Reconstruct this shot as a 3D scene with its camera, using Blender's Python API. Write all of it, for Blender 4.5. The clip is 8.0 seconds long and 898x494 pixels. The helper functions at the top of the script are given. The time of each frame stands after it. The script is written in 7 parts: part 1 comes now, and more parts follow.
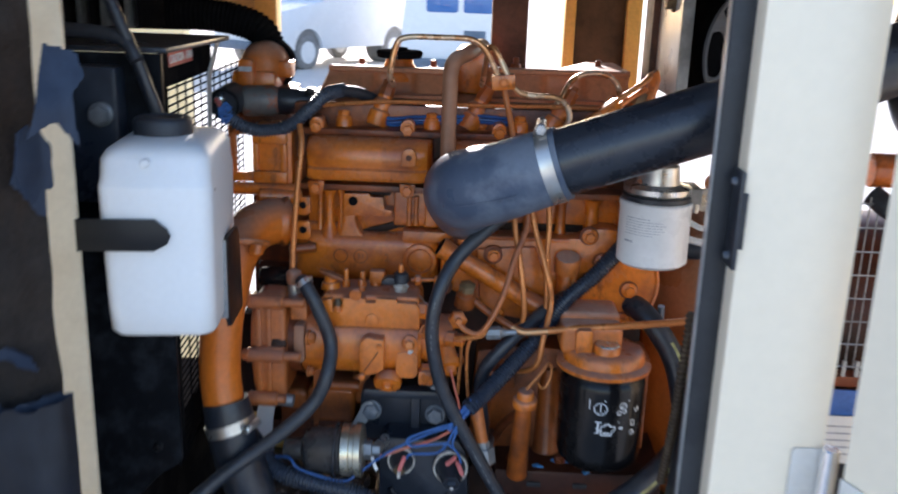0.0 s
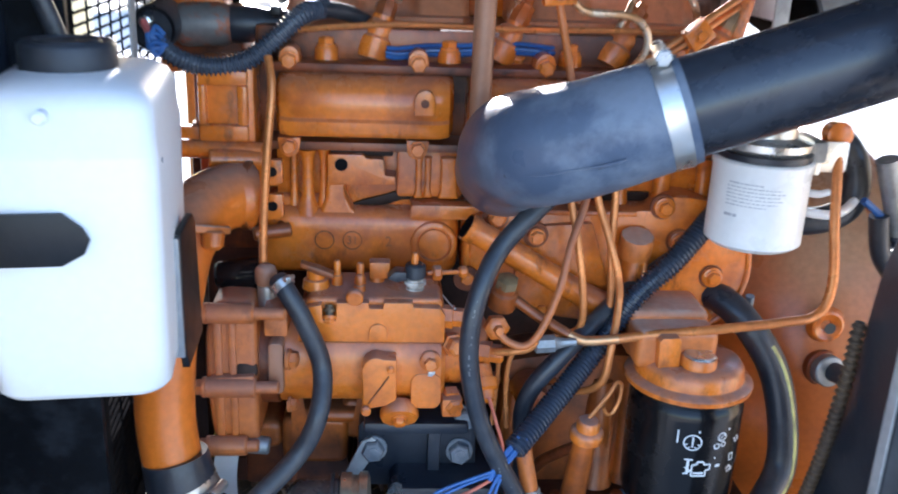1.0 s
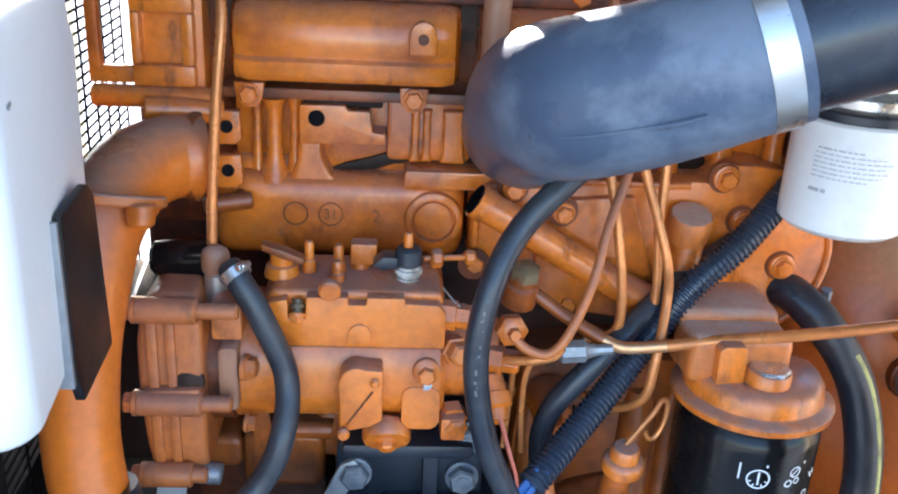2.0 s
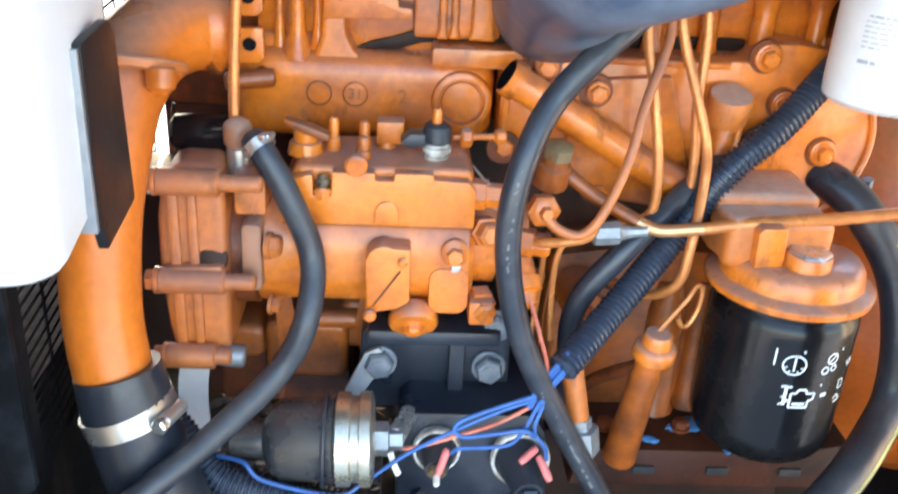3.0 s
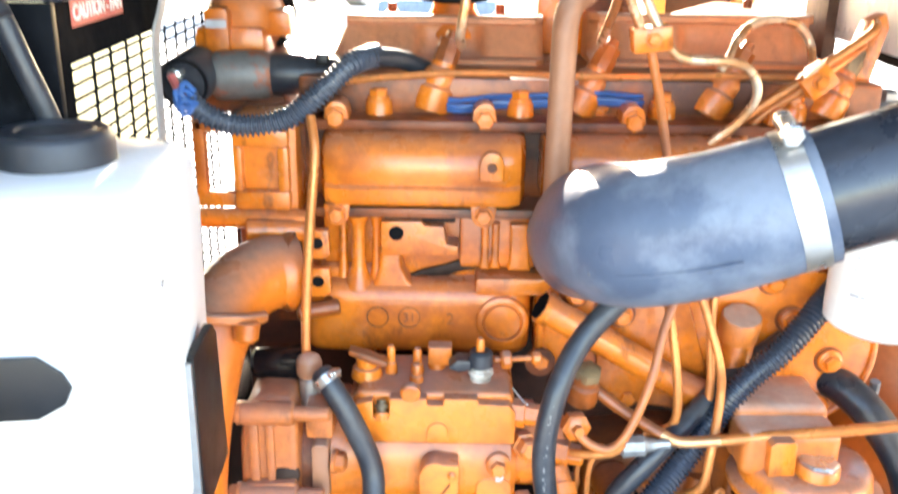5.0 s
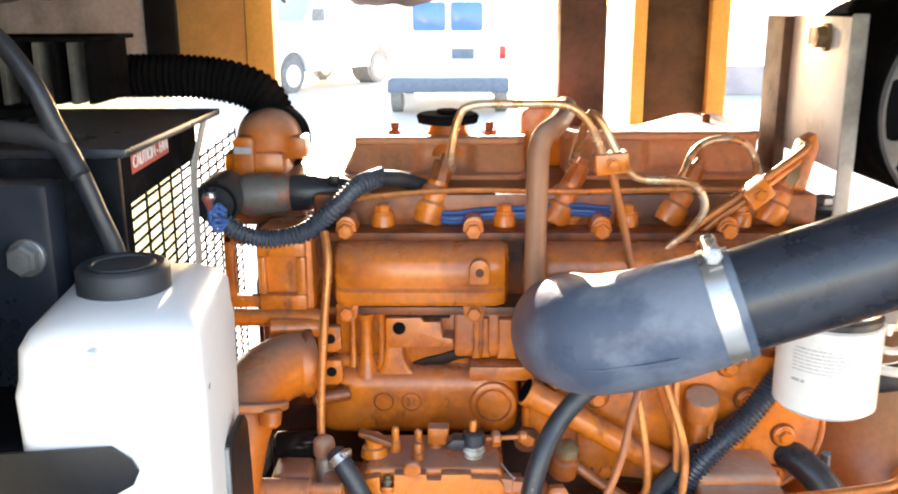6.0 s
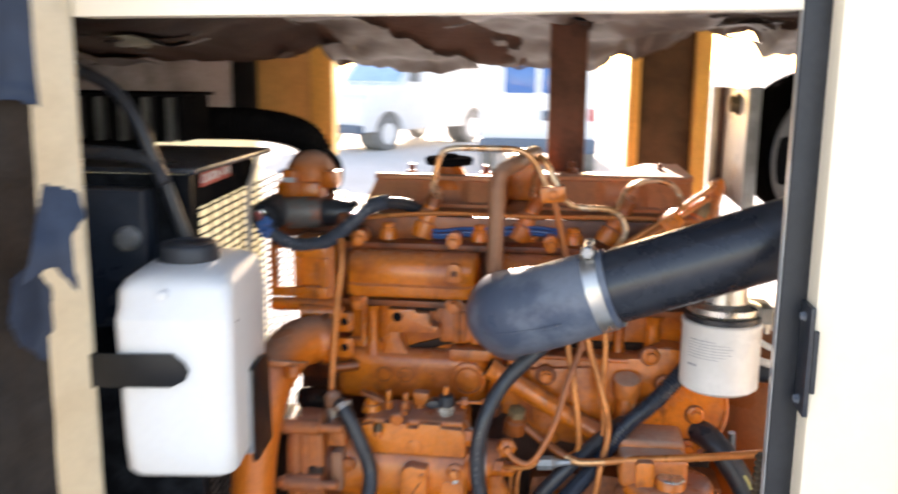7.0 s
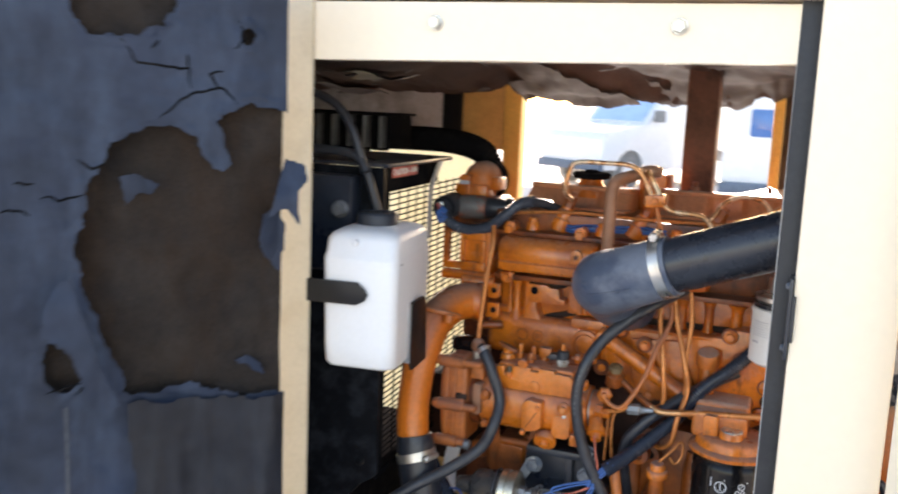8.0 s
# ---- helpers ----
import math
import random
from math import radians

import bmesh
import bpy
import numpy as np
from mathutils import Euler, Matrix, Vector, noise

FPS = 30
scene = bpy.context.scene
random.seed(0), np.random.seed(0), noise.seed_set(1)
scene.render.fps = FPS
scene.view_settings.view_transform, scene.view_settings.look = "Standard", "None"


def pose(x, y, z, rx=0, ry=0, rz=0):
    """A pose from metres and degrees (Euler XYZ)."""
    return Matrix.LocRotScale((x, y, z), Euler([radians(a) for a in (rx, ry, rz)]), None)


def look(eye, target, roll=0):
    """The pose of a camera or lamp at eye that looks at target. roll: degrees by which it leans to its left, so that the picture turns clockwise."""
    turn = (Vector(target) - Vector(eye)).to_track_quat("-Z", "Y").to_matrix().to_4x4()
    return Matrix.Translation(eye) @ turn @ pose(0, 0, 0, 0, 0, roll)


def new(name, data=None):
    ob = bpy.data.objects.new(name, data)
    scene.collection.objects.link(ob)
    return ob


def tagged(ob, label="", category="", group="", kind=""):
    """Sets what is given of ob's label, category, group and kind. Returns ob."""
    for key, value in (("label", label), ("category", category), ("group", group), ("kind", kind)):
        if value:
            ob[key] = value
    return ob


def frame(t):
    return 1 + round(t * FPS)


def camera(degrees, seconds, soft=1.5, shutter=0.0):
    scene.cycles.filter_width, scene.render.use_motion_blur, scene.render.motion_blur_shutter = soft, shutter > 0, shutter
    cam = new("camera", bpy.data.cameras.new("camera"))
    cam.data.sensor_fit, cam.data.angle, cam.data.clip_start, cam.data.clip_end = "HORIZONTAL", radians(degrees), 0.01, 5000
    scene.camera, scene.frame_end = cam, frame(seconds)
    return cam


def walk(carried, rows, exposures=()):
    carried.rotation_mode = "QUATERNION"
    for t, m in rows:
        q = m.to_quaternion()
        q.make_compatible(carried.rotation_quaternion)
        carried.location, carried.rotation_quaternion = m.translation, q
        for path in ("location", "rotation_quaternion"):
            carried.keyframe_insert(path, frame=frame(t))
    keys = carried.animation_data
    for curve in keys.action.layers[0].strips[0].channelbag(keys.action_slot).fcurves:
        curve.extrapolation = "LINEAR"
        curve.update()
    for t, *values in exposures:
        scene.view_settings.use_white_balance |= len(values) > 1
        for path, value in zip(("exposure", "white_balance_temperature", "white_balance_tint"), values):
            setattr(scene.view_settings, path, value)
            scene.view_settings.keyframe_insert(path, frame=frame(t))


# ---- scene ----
cam = camera(52.0, 8.0, soft=1.9, shutter=0.5)
ROWS = [  # seconds, eye, target, roll
    (0, (-0.05, -0.044, 1.526), (-0.104, 1.878, 0.978), 1.9),
    (0.2, (-0.084, 0.04, 1.526), (-0.084, 1.961, 0.967), 0.4),
    (0.5, (-0.134, 0.142, 1.508), (-0.044, 2.052, 0.922), 0.4),
    (1, (-0.167, 0.269, 1.466), (-0.024, 2.153, 0.811), 2.4),
    (1.2, (-0.166, 0.32, 1.456), (-0.017, 2.194, 0.775), 2.4),
    (2.3, (-0.15, 0.453, 1.409), (-0.022, 2.294, 0.639), 3.3),
    (2.5, (-0.153, 0.452, 1.399), (-0.022, 2.284, 0.607), 3.2),
    (3, (-0.163, 0.445, 1.371), (-0.049, 2.251, 0.519), 3.3),
    (3.5, (-0.169, 0.434, 1.361), (-0.099, 2.22, 0.464), 3.0),
    (4, (-0.164, 0.428, 1.405), (-0.124, 2.229, 0.537), 1.7),
    (4.5, (-0.159, 0.418, 1.448), (-0.144, 2.257, 0.661), 1.5),
    (5, (-0.161, 0.396, 1.491), (-0.169, 2.283, 0.83), 0.9),
    (5.2, (-0.163, 0.385, 1.505), (-0.181, 2.286, 0.886), 1.1),
    (6.3, (-0.129, 0.242, 1.553), (-0.16, 2.187, 1.087), -0.7),
    (6.5, (-0.112, 0.198, 1.546), (-0.127, 2.152, 1.12), -0.5),
    (6.8, (-0.06, 0.107, 1.553), (-0.111, 2.065, 1.147), -1.0),
    (7, (-0.016, 0.034, 1.559), (-0.251, 1.982, 1.167), 0.6),
    (7.2, (0.027, -0.03, 1.563), (-0.344, 1.898, 1.18), 1.4),
    (7.5, (0.092, -0.119, 1.57), (-0.41, 1.779, 1.19), 0.5),
    (8, (0.197, -0.274, 1.555), (-0.54, 1.556, 1.229), 2.4),
]
EXPOSURES = [(0.0, 1.72, 6000, 19), (0.5, 2.3, 5750, 18), (1.0, 2.6, 5600, 17), (2.5, 3.13, 6000, 14), (3.0, 3.52, 6450, 14), (3.5, 3.68, 6500, 13), (4.0, 3.98, 6650, 13), (4.5, 4.1, 6750, 12), (5.0, 3.95, 6850, 14), (6.5, 2.78, 7450, 20), (7.0, 2.42, 7400, 22), (7.5, 2.2, 7450, 22), (8.0, 2.24, 7300, 22)]
walk(cam, [(t, look(eye, target, roll)) for t, eye, target, roll in ROWS], EXPOSURES)

# ---- daylight: low sun beyond the machine, open sky behind the camera ----
SUN_ELEVATION, SUN_AZIMUTH = 14.5, -6.0
world = bpy.data.worlds.new("daylight")
scene.world = world
world.use_nodes = True
sky = world.node_tree.nodes.new("ShaderNodeTexSky")
sky.sky_type, sky.sun_disc = "NISHITA", False
sky.sun_elevation, sky.sun_rotation = radians(SUN_ELEVATION), radians(SUN_AZIMUTH)
backdrop_node = world.node_tree.nodes["Background"]
world.node_tree.links.new(sky.outputs[0], backdrop_node.inputs[0])
backdrop_node.inputs[1].default_value = 0.13
lamp = bpy.data.lights.new("sun", "SUN")
lamp.energy, lamp.angle, lamp.color = 4.5, radians(0.5), (1.0, 0.93, 0.82)
sun = new("sun", lamp)
az, el = radians(SUN_AZIMUTH), radians(SUN_ELEVATION)
sun.matrix_world = look((20 * math.sin(az) * math.cos(el), 20 * math.cos(az) * math.cos(el), 20 * math.sin(el)), (0, 0, 0))


# ---- materials ----
def material(name, base, rough=0.5, metal=0.0, stain=None, amount=0.35, scale=14.0, fine=160.0, bump=0.15, dust=None, dusting=0.0, coat=0.0, spread=0.12, grain_depth=0.1, gloss=0.5, spots=0.0, streak=None):
    """A painted, rubber or metal surface: base colour broken by stains, fine grain, dust lying on top faces and relief."""
    m = bpy.data.materials.new(name)
    m.use_nodes = True
    nodes, links = m.node_tree.nodes, m.node_tree.links
    bsdf = nodes["Principled BSDF"]
    coords = nodes.new("ShaderNodeTexCoord")
    big = nodes.new("ShaderNodeTexNoise")
    big.inputs["Scale"].default_value, big.inputs["Detail"].default_value, big.inputs["Roughness"].default_value = scale, 6, 0.62
    small = nodes.new("ShaderNodeTexNoise")
    small.inputs["Scale"].default_value, small.inputs["Detail"].default_value = fine, 4
    for n in (big, small):
        links.new(coords.outputs["Object"], n.inputs["Vector"])
    ramp = nodes.new("ShaderNodeMapRange")
    ramp.inputs["From Min"].default_value, ramp.inputs["From Max"].default_value = 0.5 - spread * 0.4, 0.5 + spread
    ramp.inputs["To Max"].default_value = amount
    links.new(big.outputs["Fac"], ramp.inputs["Value"])
    mix = nodes.new("ShaderNodeMix")
    mix.data_type = "RGBA"
    mix.inputs["A"].default_value = (*base, 1)
    mix.inputs["B"].default_value = (*(stain or [c * 0.45 for c in base]), 1)
    links.new(ramp.outputs["Result"], mix.inputs["Factor"])
    colour = mix.outputs["Result"]
    if spots:
        drip = nodes.new("ShaderNodeTexNoise")
        drip.inputs["Scale"].default_value, drip.inputs["Detail"].default_value, drip.inputs["Roughness"].default_value = 26, 8, 0.7
        squeeze = nodes.new("ShaderNodeMapping")
        squeeze.inputs["Scale"].default_value, squeeze.inputs["Location"].default_value = (1.5, 1.0, 0.7), (3.1, 1.7, 0.4)
        links.new(coords.outputs["Object"], squeeze.inputs["Vector"])
        links.new(squeeze.outputs["Vector"], drip.inputs["Vector"])
        edge = nodes.new("ShaderNodeMapRange")
        edge.inputs["From Min"].default_value, edge.inputs["From Max"].default_value, edge.inputs["To Max"].default_value = 0.56, 0.66, spots
        links.new(drip.outputs["Fac"], edge.inputs["Value"])
        oil = nodes.new("ShaderNodeMix")
        oil.data_type = "RGBA"
        links.new(colour, oil.inputs["A"])
        oil.inputs["B"].default_value = (0.09, 0.028, 0.012, 1)
        links.new(edge.outputs["Result"], oil.inputs["Factor"])
        colour = oil.outputs["Result"]
    if streak:
        runs = nodes.new("ShaderNodeTexNoise")
        runs.inputs["Scale"].default_value, runs.inputs["Detail"].default_value, runs.inputs["Roughness"].default_value = 5, 7, 0.65
        pull = nodes.new("ShaderNodeMapping")
        pull.inputs["Scale"].default_value = (3.0, 3.0, 0.8)
        links.new(coords.outputs["Object"], pull.inputs["Vector"])
        links.new(pull.outputs["Vector"], runs.inputs["Vector"])
        fade = nodes.new("ShaderNodeMapRange")
        fade.inputs["From Min"].default_value, fade.inputs["From Max"].default_value, fade.inputs["To Max"].default_value = 0.48, 0.70, 0.9
        links.new(runs.outputs["Fac"], fade.inputs["Value"])
        wash = nodes.new("ShaderNodeMix")
        wash.data_type = "RGBA"
        links.new(colour, wash.inputs["A"])
        wash.inputs["B"].default_value = (*streak, 1)
        links.new(fade.outputs["Result"], wash.inputs["Factor"])
        colour = wash.outputs["Result"]
    if dusting:
        geo = nodes.new("ShaderNodeNewGeometry")
        axis = nodes.new("ShaderNodeSeparateXYZ")
        links.new(geo.outputs["Normal"], axis.inputs[0])
        up = nodes.new("ShaderNodeMapRange")
        up.inputs["From Min"].default_value, up.inputs["From Max"].default_value, up.inputs["To Max"].default_value = 0.25, 0.95, dusting
        links.new(axis.outputs["Z"], up.inputs["Value"])
        lay = nodes.new("ShaderNodeMath")
        lay.operation = "MULTIPLY"
        links.new(up.outputs["Result"], lay.inputs[0])
        grow = nodes.new("ShaderNodeMapRange")
        grow.inputs["From Min"].default_value, grow.inputs["From Max"].default_value, grow.inputs["To Min"].default_value = 0.3, 0.6, 0.45
        links.new(big.outputs["Fac"], grow.inputs["Value"])
        links.new(grow.outputs["Result"], lay.inputs[1])
        top = nodes.new("ShaderNodeMix")
        top.data_type = "RGBA"
        links.new(colour, top.inputs["A"])
        top.inputs["B"].default_value = (*dust, 1)
        links.new(lay.outputs[0], top.inputs["Factor"])
        colour = top.outputs["Result"]
    hsv = nodes.new("ShaderNodeHueSaturation")
    links.new(colour, hsv.inputs["Color"])
    grain = nodes.new("ShaderNodeMapRange")
    grain.inputs["From Min"].default_value, grain.inputs["From Max"].default_value = 0.3, 0.7
    grain.inputs["To Min"].default_value, grain.inputs["To Max"].default_value = 1 - grain_depth, 1 + grain_depth
    links.new(small.outputs["Fac"], grain.inputs["Value"])
    links.new(grain.outputs["Result"], hsv.inputs["Value"])
    links.new(hsv.outputs["Color"], bsdf.inputs["Base Color"])
    shine = nodes.new("ShaderNodeMapRange")
    shine.inputs["From Min"].default_value, shine.inputs["From Max"].default_value = 0.3, 0.7
    shine.inputs["To Min"].default_value, shine.inputs["To Max"].default_value = max(0.05, rough - 0.1), min(1, rough + 0.14)
    links.new(big.outputs["Fac"], shine.inputs["Value"])
    links.new(shine.outputs["Result"], bsdf.inputs["Roughness"])
    bsdf.inputs["Metallic"].default_value = metal
    bsdf.inputs["Specular IOR Level"].default_value = gloss
    bsdf.inputs["Coat Weight"].default_value = coat
    if bump:
        relief = nodes.new("ShaderNodeBump")
        relief.inputs["Strength"].default_value, relief.inputs["Distance"].default_value = bump, 0.002
        both = nodes.new("ShaderNodeMath")
        both.operation = "ADD"
        links.new(big.outputs["Fac"], both.inputs[0])
        links.new(small.outputs["Fac"], both.inputs[1])
        links.new(both.outputs[0], relief.inputs["Height"])
        links.new(relief.outputs["Normal"], bsdf.inputs["Normal"])
    return m


DUST = (0.34, 0.175, 0.125)
ORANGE = material("orange_engine_paint", (0.70, 0.182, 0.016), 0.26, stain=(0.30, 0.060, 0.007), amount=0.75, scale=16, bump=0.08, coat=0.2, dust=DUST, dusting=0.6, spots=0.7)
ORANGE_GRIMY = material("grimy_orange_paint", (0.30, 0.075, 0.014), 0.34, stain=(0.045, 0.016, 0.009), amount=0.85, scale=18, bump=0.16, dust=(0.16, 0.08, 0.05), dusting=0.7)
ORANGE_PUMP = material("orange_pump_paint", (0.70, 0.188, 0.018), 0.30, stain=(0.36, 0.075, 0.008), amount=0.65, scale=24, bump=0.08, coat=0.12, dust=(0.29, 0.175, 0.145), dusting=0.95, spots=0.5)
ORANGE_PIPE = material("smooth_orange_pipe_paint", (0.66, 0.165, 0.016), 0.30, stain=(0.45, 0.10, 0.010), amount=0.5, scale=12, bump=0.05, coat=0.1, dust=(0.25, 0.18, 0.15), dusting=1.0, spread=0.2)
# engine orange with shade mixed in, mainly for the low castings
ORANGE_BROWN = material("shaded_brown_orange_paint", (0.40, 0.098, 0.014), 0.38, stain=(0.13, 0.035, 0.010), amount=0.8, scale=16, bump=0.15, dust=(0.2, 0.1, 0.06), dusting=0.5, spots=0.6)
ORANGE_BELL = material("smooth_brown_orange_paint", (0.47, 0.118, 0.016), 0.30, stain=(0.26, 0.060, 0.010), amount=0.6, scale=6, bump=0.05, spread=0.25, dust=(0.44, 0.37, 0.26), dusting=1.0)
STAIN_GREY = material("faint_grey_drip", (0.055, 0.06, 0.072), 0.6, stain=(0.03, 0.035, 0.045), amount=0.8, scale=60, bump=0)
HOUSING = material("dust_browned_orange_paint", (0.50, 0.142, 0.030), 0.38, stain=(0.24, 0.085, 0.045), amount=0.85, scale=13, bump=0.12, dust=(0.24, 0.145, 0.12), dusting=0.7, spots=0.5, spread=0.15)
SCUFF = material("pale_scuff", (0.15, 0.15, 0.15), 0.7, scale=60, bump=0)
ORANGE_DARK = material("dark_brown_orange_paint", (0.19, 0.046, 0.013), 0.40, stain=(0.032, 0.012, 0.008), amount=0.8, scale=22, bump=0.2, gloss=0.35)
# oily brown, with the shade low on the engine mixed into the colour
SUMP = material("oily_shaded_sump_paint", (0.065, 0.019, 0.009), 0.45, stain=(0.018, 0.009, 0.007), amount=0.85, scale=14, bump=0.2, gloss=0.3)
# black for real oil and for shade coloured into gaps and the sump
OIL_SHADE = material("black_oil_and_shade", (0.030, 0.012, 0.007), 0.5, stain=(0.010, 0.006, 0.005), amount=0.8, scale=20, bump=0.15, gloss=0.2)
UNION = material("grimy_olive_union", (0.26, 0.18, 0.095), 0.4, metal=0.3, stain=(0.06, 0.04, 0.025), amount=0.8, scale=40, bump=0.15)
ALLOY = material("dull_cast_alloy", (0.155, 0.165, 0.18), 0.5, metal=0.3, stain=(0.14, 0.13, 0.125), amount=0.7, scale=25, bump=0.15)
# bluish base includes reflected sky; scuffs and top dust are its own
COWL = material("scuffed_black_steel_cowl", (0.017, 0.024, 0.038), 0.30, stain=(0.032, 0.040, 0.056), amount=0.8, scale=9, bump=0.1, dust=(0.11, 0.095, 0.085), dusting=0.7, gloss=0.6)
COWL_FRONT = material("speckled_black_steel", (0.006, 0.007, 0.009), 0.42, stain=(0.020, 0.023, 0.029), amount=0.8, scale=30, bump=0.12, spread=0.12, gloss=0.06)
RUST_GREY = material("rust_spotted_grey_plate", (0.17, 0.165, 0.16), 0.5, metal=0.3, stain=(0.30, 0.09, 0.035), amount=0.9, scale=45, bump=0.2, spread=0.08)
DUSTY_ORANGE = material("dust_caked_orange_paint", (0.54, 0.15, 0.026), 0.45, stain=(0.40, 0.14, 0.05), amount=0.6, scale=22, bump=0.15, dust=(0.48, 0.33, 0.27), dusting=1.0, spots=0.35)
# pale yellow carries the dusty glow showing between the guard slats
PALE_YELLOW = material("glow_yellow_panel", (0.85, 0.76, 0.48), 0.6, stain=(0.70, 0.58, 0.30), amount=0.5, scale=3, bump=0.02)
DARK_TAN = material("dark_olive_brown_lining", (0.085, 0.052, 0.026), 0.6, stain=(0.035, 0.022, 0.014), amount=0.7, scale=12, bump=0.2)
DUSTY_BLACK = material("dusty_black_metal_cap", (0.060, 0.060, 0.064), 0.24, metal=0.5, stain=(0.09, 0.085, 0.08), amount=0.7, scale=28, bump=0.08, dust=(0.16, 0.14, 0.13), dusting=0.6)
COPPER = material("painted_copper_pipe", (0.62, 0.22, 0.06), 0.3, metal=0.35, stain=(0.34, 0.11, 0.03), amount=0.6, scale=30, bump=0.05)
COPPER_WORN = material("worn_painted_pipe", (0.66, 0.30, 0.12), 0.24, metal=0.6, stain=(0.75, 0.62, 0.45), amount=0.8, scale=30, bump=0.05, spread=0.1)
ROCKER = material("dust_hazed_orange_paint", (0.60, 0.215, 0.085), 0.42, stain=(0.40, 0.125, 0.040), amount=0.7, scale=12, bump=0.08, dust=(0.42, 0.27, 0.21), dusting=0.8, spots=0.3, spread=0.2)
MAUVE = material("dusty_brown_painted_tube", (0.34, 0.155, 0.085), 0.45, stain=(0.22, 0.09, 0.045), amount=0.7, scale=20, bump=0.1, dust=(0.4, 0.27, 0.22), dusting=0.8)
BRIGHT = material("bare_bright_pipe", (0.64, 0.40, 0.21), 0.28, metal=0.7, stain=(0.62, 0.24, 0.08), amount=0.8, scale=40, bump=0.05)
BLACK_HOSE = material("dusty_black_rubber", (0.019, 0.023, 0.032), 0.36, stain=(0.050, 0.052, 0.058), amount=0.6, scale=20, bump=0.1, dust=(0.10, 0.095, 0.09), dusting=0.3)
ELBOW_RUBBER = material("weathered_blue_black_rubber", (0.062, 0.081, 0.122), 0.36, stain=(0.16, 0.185, 0.23), amount=0.7, scale=17, bump=0.12, spread=0.10, dust=(0.2, 0.2, 0.2), dusting=0.25, grain_depth=0.05, gloss=0.35)
BLACK_PIPE = material("gloss_black_paint", (0.019, 0.022, 0.030), 0.27, stain=(0.045, 0.050, 0.062), amount=0.6, scale=12, bump=0.06)
BLACK_STEEL = material("black_painted_steel", (0.005, 0.006, 0.008), 0.36, stain=(0.014, 0.013, 0.013), amount=0.6, scale=14, bump=0.08, dust=(0.03, 0.026, 0.022), dusting=0.3, gloss=0.35)
MOUNT_BLACK = material("blue_black_bracket_paint", (0.013, 0.017, 0.026), 0.34, stain=(0.028, 0.034, 0.046), amount=0.6, scale=14, bump=0.08, gloss=0.5)
LOOM_GREY = material("grey_corrugated_loom", (0.062, 0.074, 0.098), 0.22, stain=(0.10, 0.11, 0.13), amount=0.5, scale=20, bump=0.05)
CONDUIT = material("black_corrugated_plastic", (0.030, 0.039, 0.060), 0.20, stain=(0.048, 0.053, 0.064), amount=0.5, scale=20, bump=0.05)
PLASTIC_WHITE = material("milky_white_plastic", (0.76, 0.77, 0.78), 0.35, stain=(0.62, 0.60, 0.56), amount=0.2, scale=4, bump=0.01, spread=0.3, grain_depth=0.015)
WHITE_CAN = material("white_enamelled_can", (0.82, 0.82, 0.81), 0.3, stain=(0.66, 0.64, 0.6), amount=0.2, scale=14, bump=0.01, grain_depth=0.02)
BLACK_MATTE = material("matt_black_paint", (0.008, 0.008, 0.009), 0.8, stain=(0.02, 0.018, 0.017), amount=0.6, scale=18, bump=0.1, gloss=0.0)
BLACK_CAN = material("black_enamelled_can", (0.005, 0.005, 0.006), 0.20, stain=(0.013, 0.012, 0.012), amount=0.4, scale=25, bump=0.03, gloss=0.28)
PRINT_WHITE = material("white_print", (0.72, 0.74, 0.76), 0.5, scale=60, bump=0)
PRINT_GREY = material("grey_print", (0.45, 0.46, 0.50), 0.6, scale=60, bump=0)
PRINT_BLACK = material("black_print", (0.03, 0.03, 0.03), 0.6, scale=60, bump=0)
STEEL = material("zinc_plated_steel", (0.62, 0.61, 0.58), 0.3, metal=0.85, stain=(0.4, 0.36, 0.32), amount=0.6, scale=40, bump=0.08)
POLISHED = material("polished_hinge_steel", (0.86, 0.87, 0.88), 0.14, metal=0.9, stain=(0.6, 0.6, 0.6), amount=0.3, scale=40, bump=0.03)
LEAF_GREY = material("overpainted_hinge_leaf", (0.70, 0.66, 0.60), 0.4, stain=(0.52, 0.47, 0.41), amount=0.4, scale=14, bump=0.05, grain_depth=0.03)
STEEL_BLUE = material("grey_blue_painted_bolt", (0.15, 0.17, 0.20), 0.38, metal=0.3, stain=(0.3, 0.3, 0.3), amount=0.6, scale=60, bump=0.1)
GOLD_ZINC = material("yellow_zinc_ring", (0.58, 0.53, 0.41), 0.30, metal=0.85, stain=(0.3, 0.26, 0.2), amount=0.6, scale=35, bump=0.06)
GREY_METAL = material("dull_grey_cast_metal", (0.30, 0.31, 0.32), 0.45, metal=0.6, stain=(0.14, 0.14, 0.14), amount=0.6, scale=25, bump=0.15)
CREAM = material("cream_enclosure_paint", (0.92, 0.80, 0.62), 0.4, stain=(0.68, 0.58, 0.43), amount=0.15, scale=1.6, fine=90, bump=0.01, spread=0.3, grain_depth=0.015)
CREAM_WORN = material("worn_cream_paint_edge", (0.66, 0.57, 0.42), 0.45, stain=(0.52, 0.42, 0.28), amount=0.4, scale=14, bump=0.03, grain_depth=0.04)
